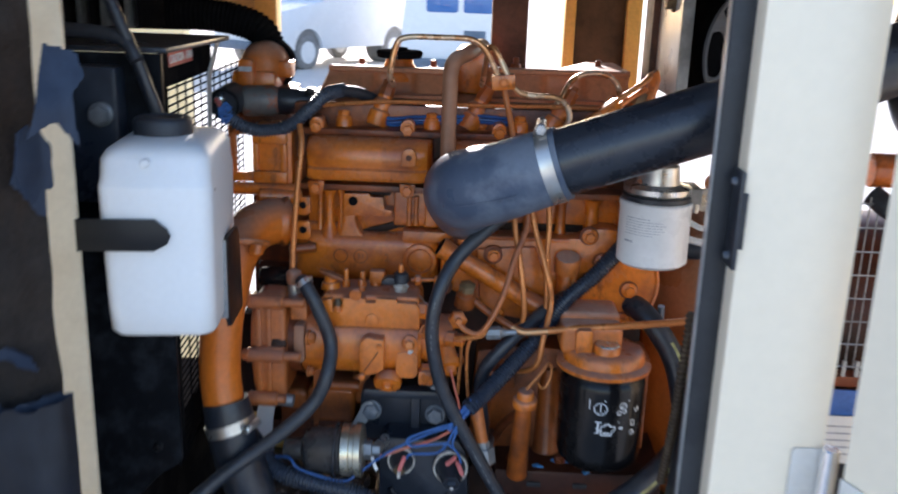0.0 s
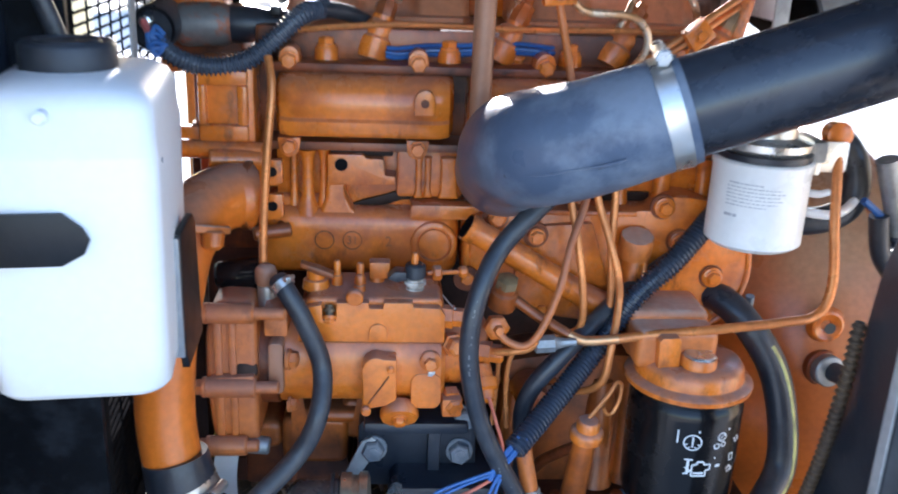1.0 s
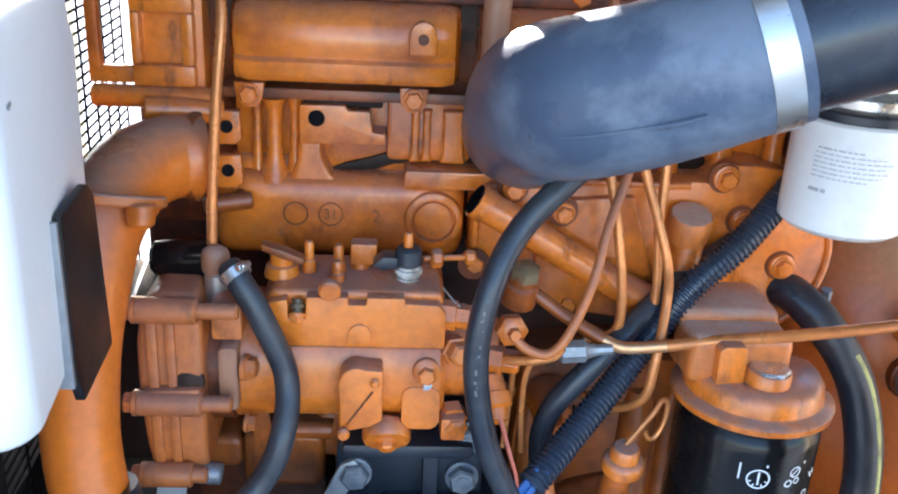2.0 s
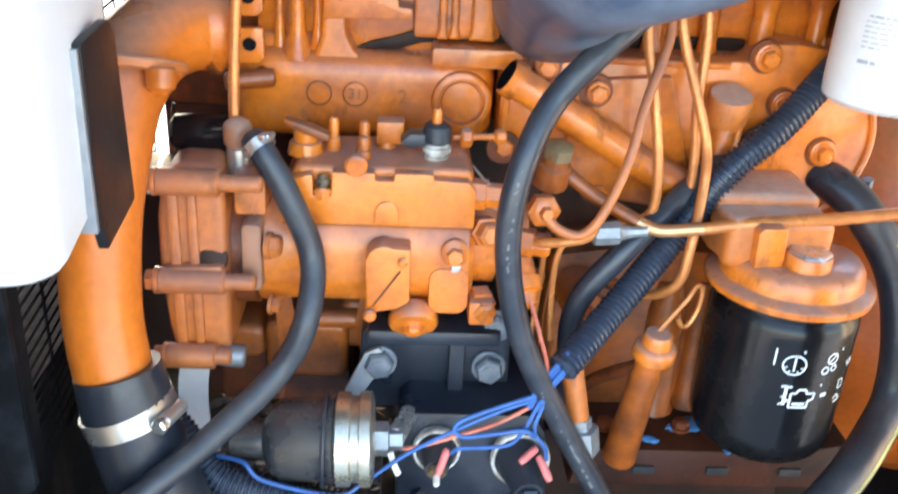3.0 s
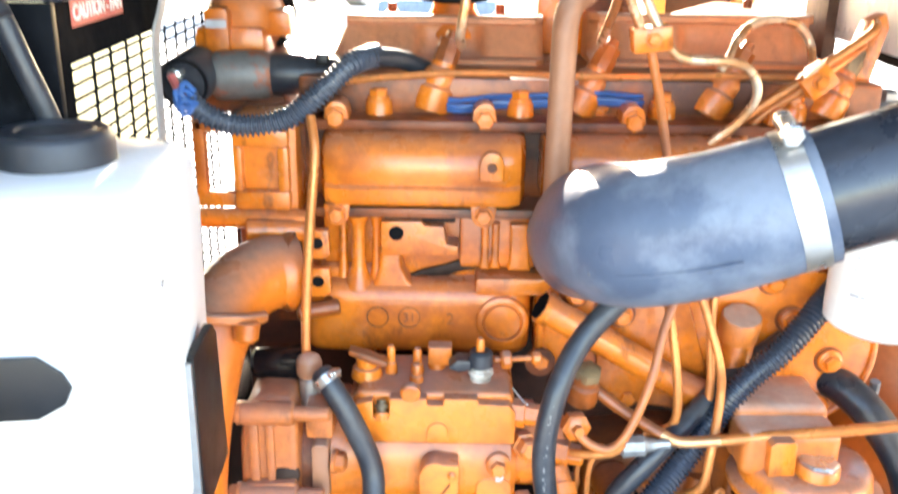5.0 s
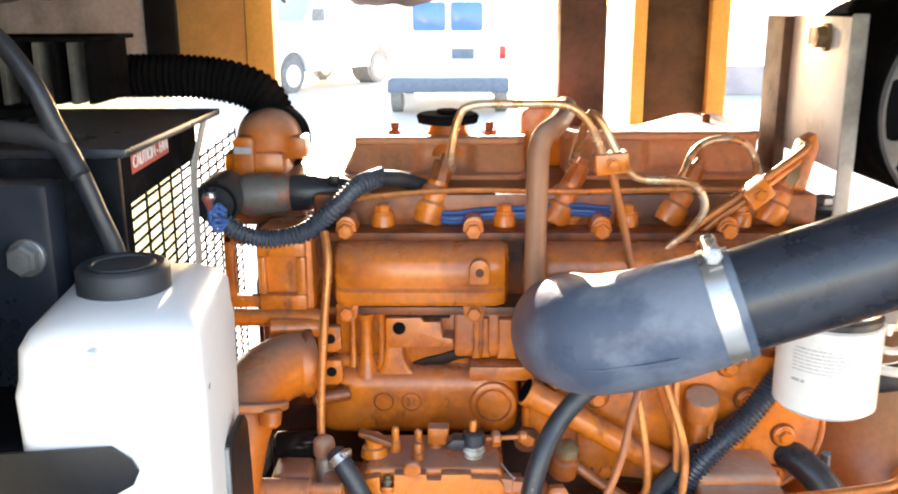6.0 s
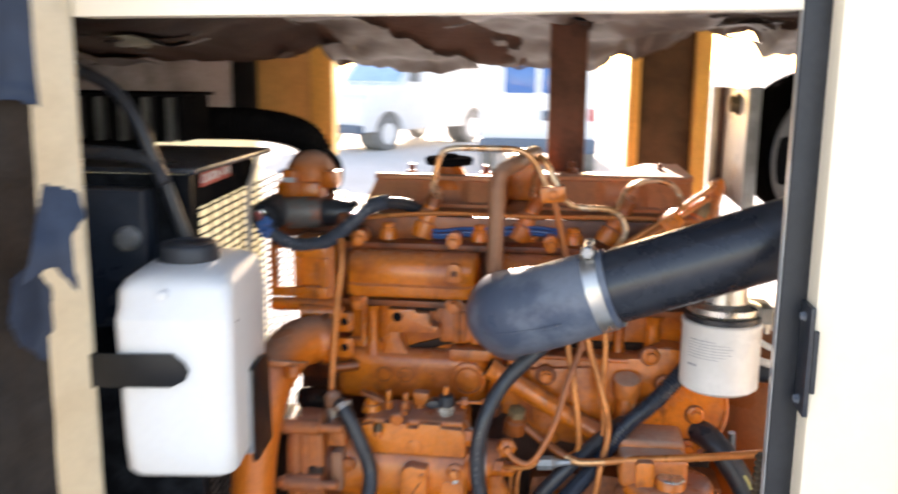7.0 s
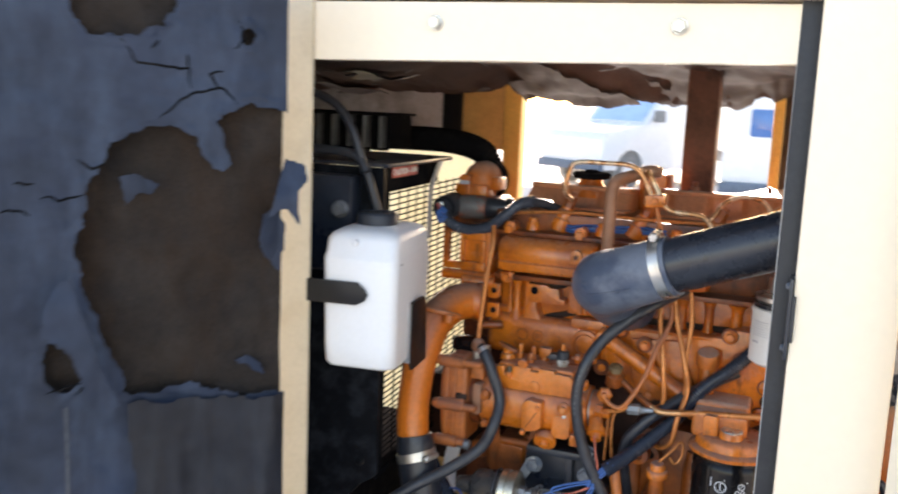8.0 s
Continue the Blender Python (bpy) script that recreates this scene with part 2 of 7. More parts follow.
YELLOW = material("yellow_tan_paint", (0.62, 0.43, 0.15), 0.5, stain=(0.40, 0.24, 0.08), amount=0.6, scale=10, bump=0.1)
BROWN_POST = material("rusty_brown_paint", (0.14, 0.058, 0.032), 0.6, stain=(0.045, 0.022, 0.016), amount=0.8, scale=16, bump=0.3)
SEAL = material("black_rubber_seal", (0.013, 0.015, 0.020), 0.5, stain=(0.038, 0.039, 0.043), amount=0.6, scale=16, bump=0.12)
FOAM = material("brown_perished_foam", (0.036, 0.0285, 0.0240), 0.95, stain=(0.020, 0.017, 0.0158), amount=0.95, scale=14, fine=220, bump=0.9, spread=0.2, streak=(0.034, 0.022, 0.0155), gloss=0.1)
SKIN = material("blue_grey_vinyl_lining", (0.025, 0.036, 0.062), 0.5, stain=(0.018, 0.021, 0.029), amount=0.9, scale=5, fine=60, bump=0.3, spread=0.2, streak=(0.042, 0.058, 0.090), gloss=0.2)
# greyer and darker than SKIN, for the lower flap
SKIN_LOW = material("dark_grey_vinyl_lining", (0.017, 0.020, 0.028), 0.55, stain=(0.022, 0.018, 0.016), amount=0.9, scale=7, fine=60, bump=0.3, spread=0.2, streak=(0.028, 0.031, 0.038), gloss=0.2)
ROOF_FOAM = material("brown_grey_torn_insulation", (0.056, 0.028, 0.018), 0.9, stain=(0.042, 0.032, 0.03), amount=0.85, scale=8, fine=150, bump=0.7, spread=0.2)
GALVANISED = material("grey_galvanised_sheet", (0.44, 0.44, 0.43), 0.5, metal=0.2, stain=(0.15, 0.14, 0.13), amount=0.8, scale=7, bump=0.12)
YELLOW_POST = material("bright_yellow_post_paint", (0.86, 0.60, 0.16), 0.42, stain=(0.66, 0.42, 0.12), amount=0.5, scale=10, bump=0.06)
FIN_GREY = material("dirty_grey_fin", (0.20, 0.20, 0.195), 0.6, stain=(0.06, 0.055, 0.05), amount=0.8, scale=12, bump=0.1)
WALL_GREY = material("streaked_grey_wall_paint", (0.54, 0.58, 0.62), 0.55, stain=(0.20, 0.20, 0.20), amount=0.8, scale=6, bump=0.1)
LINING_SKIN = material("grey_vinyl_roof_skin", (0.040, 0.035, 0.037), 0.55, stain=(0.020, 0.014, 0.012), amount=0.8, scale=7, fine=60, bump=0.25, spread=0.2)
# lighter than the window blue: reflected sky is put into the colour
SCREEN_BLUE = material("sky_tinted_windscreen", (0.40, 0.58, 0.86), 0.08, scale=3, bump=0, amount=0.2)
WIRE_BLUE = material("blue_wire", (0.022, 0.085, 0.27), 0.4, stain=(0.04, 0.15, 0.42), amount=0.5, bump=0)
WIRE_RED = material("red_wire", (0.62, 0.14, 0.08), 0.4, stain=(0.7, 0.3, 0.2), amount=0.5, bump=0)
TERMINAL_RED = material("faded_red_terminal", (0.66, 0.17, 0.15), 0.4, stain=(0.45, 0.12, 0.10), amount=0.6, scale=60, bump=0.05)
RIM_WHITE = material("grubby_white_plating", (0.66, 0.63, 0.57), 0.4, stain=(0.20, 0.15, 0.11), amount=0.8, scale=55, bump=0.1, spread=0.1)
CAP_BLACK = material("dull_blue_black_plastic", (0.022, 0.027, 0.036), 0.42, stain=(0.035, 0.04, 0.05), amount=0.5, scale=30, bump=0.04)
LABEL_RED = material("red_label", (0.45, 0.03, 0.03), 0.5, bump=0)
LABEL_BLUE = material("blue_label", (0.06, 0.16, 0.50), 0.4, bump=0)
STRIPE = material("yellow_hose_stripe", (0.50, 0.48, 0.17), 0.6, stain=(0.16, 0.15, 0.08), amount=0.8, scale=40, bump=0)
BLUE_RAG = material("blue_sealant", (0.05, 0.2, 0.42), 0.6, bump=0.2)
CHAFF = material("pale_dry_scraps", (0.42, 0.32, 0.22), 0.8, stain=(0.12, 0.075, 0.045), amount=0.9, scale=40, bump=0.2)
LEAF = material("dry_leaves", (0.055, 0.034, 0.022), 0.8, stain=(0.012, 0.008, 0.006), amount=1.0, scale=30, bump=0.2)
GROUND = material("sunlit_pale_gravel", (0.64, 0.61, 0.57), 0.9, stain=(0.54, 0.51, 0.46), amount=0.8, scale=0.6, fine=30, bump=0.4, spread=0.3)
VAN_WHITE = material("white_vehicle_paint", (0.80, 0.81, 0.82), 0.25, scale=2, bump=0, amount=0.1)
GLASS_BLUE = material("blue_tinted_window", (0.05, 0.16, 0.42), 0.08, scale=3, bump=0, amount=0.2)
BARRIER_GREY = material("dusty_pink_grey_concrete", (0.42, 0.36, 0.36), 0.8, stain=(0.30, 0.25, 0.25), amount=0.6, scale=1.5, bump=0.1)
TYRE = material("pale_grey_tyre_rubber", (0.26, 0.255, 0.25), 0.85, bump=0.2)
LAMP_RED = material("red_tail_lamp", (0.55, 0.03, 0.02), 0.2, bump=0)
BUMPER = material("dark_blue_grey_bumper", (0.10, 0.14, 0.20), 0.4, bump=0)


# ---- mesh helpers ----
def thing(name, place, label, category, group="", kind=""):
    return_ob = new(name)
    return_ob.empty_display_size = 0.02
    return_ob.location = place
    return tagged(return_ob, label, category, group, kind)


def attach(ob, parent):
    if parent is not None:
        ob.parent = parent
        if parent.data is None:
            ob.matrix_parent_inverse = Matrix.Translation(parent.location).inverted()
    return ob


def part(name, bm, mat, parent=None, label="", sharp=38):
    bmesh.ops.recalc_face_normals(bm, faces=bm.faces)
    me = bpy.data.meshes.new(name)
    bm.to_mesh(me)
    bm.free()
    me.polygons.foreach_set("use_smooth", [True] * len(me.polygons))
    me.set_sharp_from_angle(angle=radians(sharp))
    me.materials.append(mat)
    ob = attach(new(name, me), parent)
    return tagged(ob, label) if label else ob


def edges_of(verts):
    return list({e for v in verts for e in v.link_edges})


def soften(bm, verts, width, segments=2):
    if width > 0:
        sharp = [e for e in edges_of(verts) if len(e.link_faces) == 2 and e.calc_face_angle(0) > 0.5]
        bmesh.ops.bevel(bm, geom=sharp, offset=width, segments=segments, profile=0.6, affect="EDGES")


def box(lo, hi, bevel=0.0, bm=None, segments=2, turn=None):
    bm = bm or bmesh.new()
    lo, hi = Vector(lo), Vector(hi)
    m = Matrix.Translation((lo + hi) / 2) @ (turn or Matrix()) @ Matrix.Diagonal((*(hi - lo), 1))
    verts = bmesh.ops.create_cube(bm, size=1, matrix=m)["verts"]
    soften(bm, verts, bevel, segments)
    return bm


def aim(p, way):
    return Matrix.Translation(p) @ Vector(way).to_track_quat("Z", "Y").to_matrix().to_4x4()


def lathe(p, way, profile, seg=24, bm=None, caps=True):
    """A turned shape: profile is rows of (distance along way, radius)."""
    bm = bm or bmesh.new()
    m = aim(p, Vector(way).normalized())
    rings = []
    for s, r in profile:
        rings.append([bm.verts.new(m @ Vector((r * math.cos(k * math.tau / seg), r * math.sin(k * math.tau / seg), s))) for k in range(seg)])
    for a, b in zip(rings, rings[1:]):
        for k in range(seg):
            bm.faces.new((a[k], a[(k + 1) % seg], b[(k + 1) % seg], b[k]))
    if caps:
        bm.faces.new(rings[0])
        bm.faces.new(rings[-1])
    return bm


def rod(p, q, r, r2=None, seg=20, bm=None, edge=0.0015):
    p, q = Vector(p), Vector(q)
    length, r2 = (q - p).length, r if r2 is None else r2
    return lathe(p, q - p, [(0, r - edge), (edge, r), (length - edge, r2), (length, r2 - edge)], seg, bm)


def smooth_path(points, steps):
    pts = [Vector(p) for p in points]
    ext = [pts[0] * 2 - pts[1], *pts, pts[-1] * 2 - pts[-2]]
    out = []
    for i in range(1, len(ext) - 2):
        a, b, c, d = ext[i - 1:i + 3]
        for k in range(steps):
            t = k / steps
            out.append(0.5 * (2 * b + (c - a) * t + (2 * a - 5 * b + 4 * c - d) * t * t + (3 * b - a - 3 * c + d) * t ** 3))
    return out + [pts[-1]]


def sweep(points, radius, seg=14, steps=8, bm=None, ribs=0.0, pitch=0.004, caps=True, squash=1.0):
    """A tube along a smooth path; radius a number or a function of 0..1; ribs: depth of corrugation."""
    bm = bm or bmesh.new()
    path = smooth_path(points, steps)
    if ribs:
        dense, gap = [path[0]], pitch / 4
        for a, b in zip(path, path[1:]):
            n = max(1, round((b - a).length / gap))
            dense += [a.lerp(b, (k + 1) / n) for k in range(n)]
        path = dense
    n = len(path)
    normal, rings = None, []
    for i, p in enumerate(path):
        tangent = (path[min(i + 1, n - 1)] - path[max(i - 1, 0)]).normalized()
        if normal is None:
            normal = tangent.orthogonal().normalized()
        normal = (normal - tangent * normal.dot(tangent)).normalized()
        side = tangent.cross(normal)
        r = radius(i / (n - 1)) if callable(radius) else radius
        if ribs:
            r -= ribs * (1 if i % 4 in (0, 1) else 0)
        rings.append([bm.verts.new(p + normal * (r * math.cos(k * math.tau / seg)) + side * (r * squash * math.sin(k * math.tau / seg))) for k in range(seg)])
    for a, b in zip(rings, rings[1:]):
        for k in range(seg):
            bm.faces.new((a[k], a[(k + 1) % seg], b[(k + 1) % seg], b[k]))
    if caps:
        bm.faces.new(rings[0])
        bm.faces.new(rings[-1])
    return bm


def slab(outline, front, back, bevel=0.002, bm=None, segments=2):
    """A plate: an outline in x and z, from y = front to y = back."""
    bm = bm or bmesh.new()
    a = [bm.verts.new((x, front, z)) for x, z in outline]
    b = [bm.verts.new((x, back, z)) for x, z in outline]
    bm.faces.new(a)
    bm.faces.new(b)
    for k in range(len(a)):
        j = (k + 1) % len(a)
        bm.faces.new((a[k], a[j], b[j], b[k]))
    bmesh.ops.recalc_face_normals(bm, faces=bm.faces)
    soften(bm, a + b, bevel, segments)
    return bm


def rounded(x0, z0, x1, z1, r, n=5):
    out = []
    for cx, cz, start in ((x1 - r, z1 - r, 0), (x0 + r, z1 - r, 90), (x0 + r, z0 + r, 180), (x1 - r, z0 + r, 270)):
        for k in range(n + 1):
            a = radians(start + 90 * k / n)
            out.append((cx + r * math.cos(a), cz + r * math.sin(a)))
    return out


def arc(cx, cz, r, a0, a1, n=12):
    return [(cx + r * math.cos(radians(a0 + (a1 - a0) * k / n)), cz + r * math.sin(radians(a0 + (a1 - a0) * k / n))) for k in range(n + 1)]


def torus(p, way, major, minor, seg=28, ring=8, bm=None):
    bm = bm or bmesh.new()
    m = aim(p, Vector(way).normalized())
    rows = []
    for i in range(seg):
        a = i * math.tau / seg
        rows.append([bm.verts.new(m @ Vector(((major + minor * math.cos(b)) * math.cos(a), (major + minor * math.cos(b)) * math.sin(a), minor * math.sin(b)))) for b in (k * math.tau / ring for k in range(ring))])
    for i in range(seg):
        for k in range(ring):
            bm.faces.new((rows[i][k], rows[(i + 1) % seg][k], rows[(i + 1) % seg][(k + 1) % ring], rows[i][(k + 1) % ring]))
    return bm


BOLTS = {}


def bolt(parent, p, way=(0, -1, 0), size=0.017, mat=None, name="bolt", washer=True):
    """A hexagon head with its washer and chamfer; alike bolts share a mesh."""
    mat = mat or ORANGE
    key = (size, mat.name, washer)
    if key not in BOLTS:
        bm, r = bmesh.new(), size * 0.577
        if washer:
            lathe((0, 0, 0), (0, 0, 1), [(-0.001, r * 1.2), (size * 0.14, r * 1.2), (size * 0.17, r * 1.12)], 16, bm)
        lathe((0, 0, 0), (0, 0, 1), [(0, r), (size * 0.52, r), (size * 0.62, r * 0.84)], 6, bm)
        lathe((0, 0, 0), (0, 0, 1), [(size * 0.55, r * 0.5), (size * 0.66, r * 0.5), (size * 0.67, r * 0.4)], 10, bm)
        bmesh.ops.recalc_face_normals(bm, faces=bm.faces)
        me = bpy.data.meshes.new(name)
        bm.to_mesh(me)
        bm.free()
        me.polygons.foreach_set("use_smooth", [True] * len(me.polygons))
        me.set_sharp_from_angle(angle=radians(25))
        me.materials.append(mat)
        BOLTS[key] = me
    ob = new(name, BOLTS[key])
    spin = (p[0] * 977 + p[2] * 613) % 1.0
    ob.matrix_basis = aim(p, way) @ Matrix.Rotation(spin, 4, "Z")
    return attach(ob, parent)


def lettering(text, size, matrix, mat, parent, name="lettering", depth=0.0004):
    curve = bpy.data.curves.new(name, "FONT")
    curve.body, curve.size, curve.extrude, curve.align_x, curve.align_y = text, size, depth, "CENTER", "CENTER"
    temp = bpy.data.objects.new(name, curve)
    me = bpy.data.meshes.new_from_object(temp)
    bpy.data.objects.remove(temp)
    me.materials.clear()
    me.materials.append(mat)
    me.transform(matrix)
    return attach(new(name, me), parent)


def strip(points, across, width, thick=0.0006, bm=None):
    """A thin bent band: points along it, its width along the vector across."""
    bm = bm or bmesh.new()
    path, across = smooth_path(points, 6), Vector(across).normalized()
    rows = []
    for i, p in enumerate(path):
        t = (path[min(i + 1, len(path) - 1)] - path[max(i - 1, 0)]).normalized()
        n = t.cross(across).normalized() * thick
        h = across * width / 2
        rows.append([bm.verts.new(q) for q in (p - h - n, p + h - n, p + h + n, p - h + n)])
    for a, b in zip(rows, rows[1:]):
        for k in range(4):
            bm.faces.new((a[k], a[(k + 1) % 4], b[(k + 1) % 4], b[k]))
    bm.faces.new(rows[0])
    bm.faces.new(rows[-1])
    return bm


def hose_clamp(parent, p, way, r, width=0.012, screw=(0, -1, 0), name="hose_clamp", size=1.0):
    """A worm-drive band with its screw housing."""
    way, screw = Vector(way).normalized(), Vector(screw).normalized()
    p = Vector(p)
    band = part(name, lathe(p - way * width / 2, way, [(0, r), (0, r + 0.0012), (width, r + 0.0012), (width, r)], 32, caps=False), STEEL, parent, "zinc-plated worm-drive hose clamp")
    side = way.cross(screw).normalized()
    c = p + screw * (r + 0.005 * size)
    rod(c - side * 0.013 * size, c + side * 0.011 * size, 0.0052 * size, bm=(bm := bmesh.new()))
    lathe(c + side * 0.011 * size, side, [(0, 0.0062 * size), (0.005 * size, 0.0062 * size), (0.006 * size, 0.005 * size)], 6, bm)
    part("clamp_screw", bm, STEEL, band)
    return band


# ---- ground and enclosure ----
YARD = -0.36  # the set stands on a high skid
bm = bmesh.new()
bmesh.ops.create_grid(bm, x_segments=2, y_segments=2, size=400)
bmesh.ops.translate(bm, verts=bm.verts[:], vec=(0, 0, YARD))
tagged(part("ground", bm, GROUND), "pale sunlit gravel yard", "ground", kind="structure")

PAN = 0.60
bm = box((-0.97, 0.70, 0.42), (1.45, 1.72, PAN), 0.01)
box((-0.9, 0.78, YARD), (1.38, 1.64, 0.43), 0.01, bm)
tagged(part("base_floor", bm, BLACK_STEEL), "black steel base pan under the engine", "floor", kind="structure")

# front wall: narrow posts either side of the service opening, a header beam between them
FRONT_L, FRONT_R = 0.738, 0.771
bm = box((-0.47, FRONT_L, PAN), (-0.404, FRONT_L + 0.006, 1.72), 0.002)
box((-0.47, FRONT_L + 0.006, PAN), (-0.43, FRONT_L + 0.03, 1.72), 0.002, bm)
tagged(part("wall_front_post", bm, CREAM_WORN), "narrow worn cream-painted steel door post", "wall", kind="structure")
bm = box((-0.97, FRONT_L + 0.012, PAN), (-0.471, FRONT_L + 0.03, 1.72), 0.003)
tagged(part("wall_front_panel", bm, CREAM), "cream-painted steel side panel", "wall", kind="structure")

post = tagged(part("wall_front_pillar", slab(rounded(0.180, PAN, 0.283, 1.72, 0.002, 1), FRONT_R - 0.032, FRONT_R + 0.02, 0.003), CREAM), "cream-painted steel pillar between two doors", "wall", kind="structure")
bm = box((0.160, FRONT_R - 0.006, PAN), (0.1815, FRONT_R + 0.012, 1.71), 0.003)
seal = part("rubber_seal", bm, SEAL)
tagged(seal, "black rubber door seal along the pillar edge", "seal", kind="structure")
part("seal_lip", strip([(0.160, FRONT_R + 0.002, z) for z in (PAN, 0.9, 1.2, 1.5, 1.7)], (0, 1, 0), 0.01, 0.001), GALVANISED, seal, "thin bare metal edge")

bm = slab([(0.802, 1.372), (0.815, 1.345), (0.850, 1.255), (0.862, 1.170), (0.890, 1.040), (0.935, 0.880), (0.802, 0.880)], -0.003, 0.003, 0.001)
bmesh.ops.transform(bm, matrix=Matrix.Translation((0.1845, 0, 0)) @ Matrix(((0, 1, 0, 0), (1, 0, 0, 0), (0, 0, 1, 0), (0, 0, 0, 1))), verts=bm.verts[:])
part("inner_flange", bm, BLACK_HOSE, seal, "black lining board behind the pillar")
part("frayed_edge", sweep([(0.176, 0.856, 1.21), (0.174, 0.858, 1.15), (0.174, 0.872, 1.08), (0.174, 0.900, 0.99)], 0.0055, 10, ribs=0.0018, pitch=0.006), DARK_TAN, seal, "frayed brown rope edge")
x0, x1 = -0.403, 0.1595
y0, y1 = FRONT_L + 0.004, FRONT_R - 0.004
bm = bmesh.new()
RISE = 0.009  # the lower flange climbs a little towards the pillar
for z0, z1, d0, d1, lift in ((1.592, 1.662, 0.0, 0.004, RISE), (1.592, 1.596, 0.004, 0.035, RISE), (1.658, 1.662, 0.004, 0.035, 0.0)):
    top = 0.0 if d0 == 0.0 else lift
    vs = [bm.verts.new(v) for v in ((x0, y0 + d0, z0), (x1, y1 + d0, z0 + lift), (x1, y1 + d1, z0 + lift), (x0, y0 + d1, z0), (x0, y0 + d0, z1), (x1, y1 + d0, z1 + top), (x1, y1 + d1, z1 + top), (x0, y0 + d1, z1))]
    for f in ((0, 1, 2, 3), (4, 5, 6, 7), (0, 1, 5, 4), (1, 2, 6, 5), (2, 3, 7, 6), (3, 0, 4, 7)):
        bm.faces.new([vs[k] for k in f])
beam = tagged(part("wall_header_beam", bm, CREAM), "cream-painted folded steel header beam", "beam", kind="structure")
for bx in (-0.244, 0.0375):
    by = y0 + (y1 - y0) * (bx - x0) / (x1 - x0)
    bolt(beam, (bx, by, 1.638), (0.05, -1, 0), 0.014, STEEL)
bm = box((-0.97, FRONT_L + 0.01, 1.666), (0.180, FRONT_L + 0.07, 1.72), 0.003)
tagged(part("wall_front_top", bm, CREAM), "cream-painted steel rail above the opening", "wall", kind="structure")
bm = box((0.93, FRONT_R, PAN), (1.45, FRONT_R + 0.02, 1.72), 0.003)
tagged(part("wall_front_end", bm, CREAM), "cream-painted steel side panel", "wall", kind="structure")
bm = box((-0.97, 0.77, PAN), (-0.955, 1.70, 1.72), 0.002)
tagged(part("wall_end_left", bm, WALL_GREY), "grey stained steel end wall", "wall", kind="structure")
bm = box((1.435, 0.81, PAN), (1.45, 1.70, 1.72), 0.002)
tagged(part("wall_end_right", bm, CREAM), "cream steel end wall", "wall", kind="structure")
bm = box((-0.98, 0.72, 1.722), (1.46, 1.73, 1.745), 0.004)
tagged(part("ceiling", bm, CREAM), "steel roof of the enclosure", "roof", kind="structure")

# far wall: yellow posts with open bays between them
for name, lo, hi, mat, label in (
    ("wall_back_panel", (-0.5595, 1.652, 1.44), (-0.462, 1.668, 1.72), YELLOW, "tan-yellow painted steel back panel"),
    ("wall_back_panel", (-0.606, 1.648, 1.44), (-0.5605, 1.668, 1.72), BLACK_STEEL, "black steel strip of the back wall"),
    ("wall_back_panel", (-0.955, 1.652, 1.44), (-0.607, 1.668, 1.72), WALL_GREY, "grey stained steel back panel"),
    ("wall_back_panel", (-0.955, 1.652, PAN), (-0.467, 1.668, 0.72), YELLOW, "tan-yellow painted steel back panel"),
    ("wall_back_post", (-0.955, 1.645, 0.721), (-0.90, 1.675, 1.439), YELLOW, "yellow painted steel post"),
    ("wall_back_post", (-0.4615, 1.650, PAN), (-0.4215, 1.690, 1.72), YELLOW_POST, "yellow painted steel post"),
    ("wall_back_post", (0.095, 1.650, PAN), (0.1145, 1.690, 1.72), YELLOW_POST, "yellow painted steel post"),
    ("wall_back_panel", (0.115, 1.665, PAN), (0.2045, 1.680, 1.72), DARK_TAN, "dark brown lined steel panel"),
    ("wall_back_post", (0.205, 1.650, PAN), (0.232, 1.690, 1.72), YELLOW_POST, "yellow painted steel post"),
    ("wall_back_post", (0.86, 1.640, PAN), (0.90, 1.685, 1.72), YELLOW, "yellow painted steel post"),
    # next two sills are added to keep low sun off pan and leaves
    ("wall_sun_stop", (0.2325, 1.645, PAN), (0.859, 1.68, 0.98), YELLOW, "yellow painted steel sill"),
    ("wall_sun_stop", (-0.421, 1.645, PAN), (0.0945, 1.68, 0.86), YELLOW, "yellow painted steel sill"),
):
    tagged(part(name, box(lo, hi, 0.003), mat), label, "wall", kind="structure")

bm = box((-0.037, 1.385, PAN), (0.018, 1.433, 1.722), 0.006)
tagged(part("centre_post", bm, BROWN_POST), "rust-brown square steel post behind the engine", "post", kind="structure")


# added panel, fills the guard slots with a bright yellowish glow
far_panel = thing("glow_panel", (-1.5, 2.7, YARD), "pale yellow panel added for the glow behind the fan guard", "machine")
part("side_panel", box((-2.3, 2.62, 0.35), (-0.90, 2.70, 1.425), 0.02), PALE_YELLOW, far_panel)
part("skid", box((-2.3, 2.62, YARD), (-0.90, 2.70, 0.345), 0.01), BLACK_STEEL, far_panel)


def sag(x):
    """How far the torn lining hangs along the far edge."""
    steps = ((-9, 1.0), (0.03, 1.02), (0.09, 0.66), (0.15, 0.46), (0.205, 0.08), (0.285, 0.05), (0.30, 0.62), (9, 0.62))
    for (a, u), (b, v) in zip(steps, steps[1:]):
        if a <= x <= b:
            return u + (v - u) * (x - a) / (b - a)


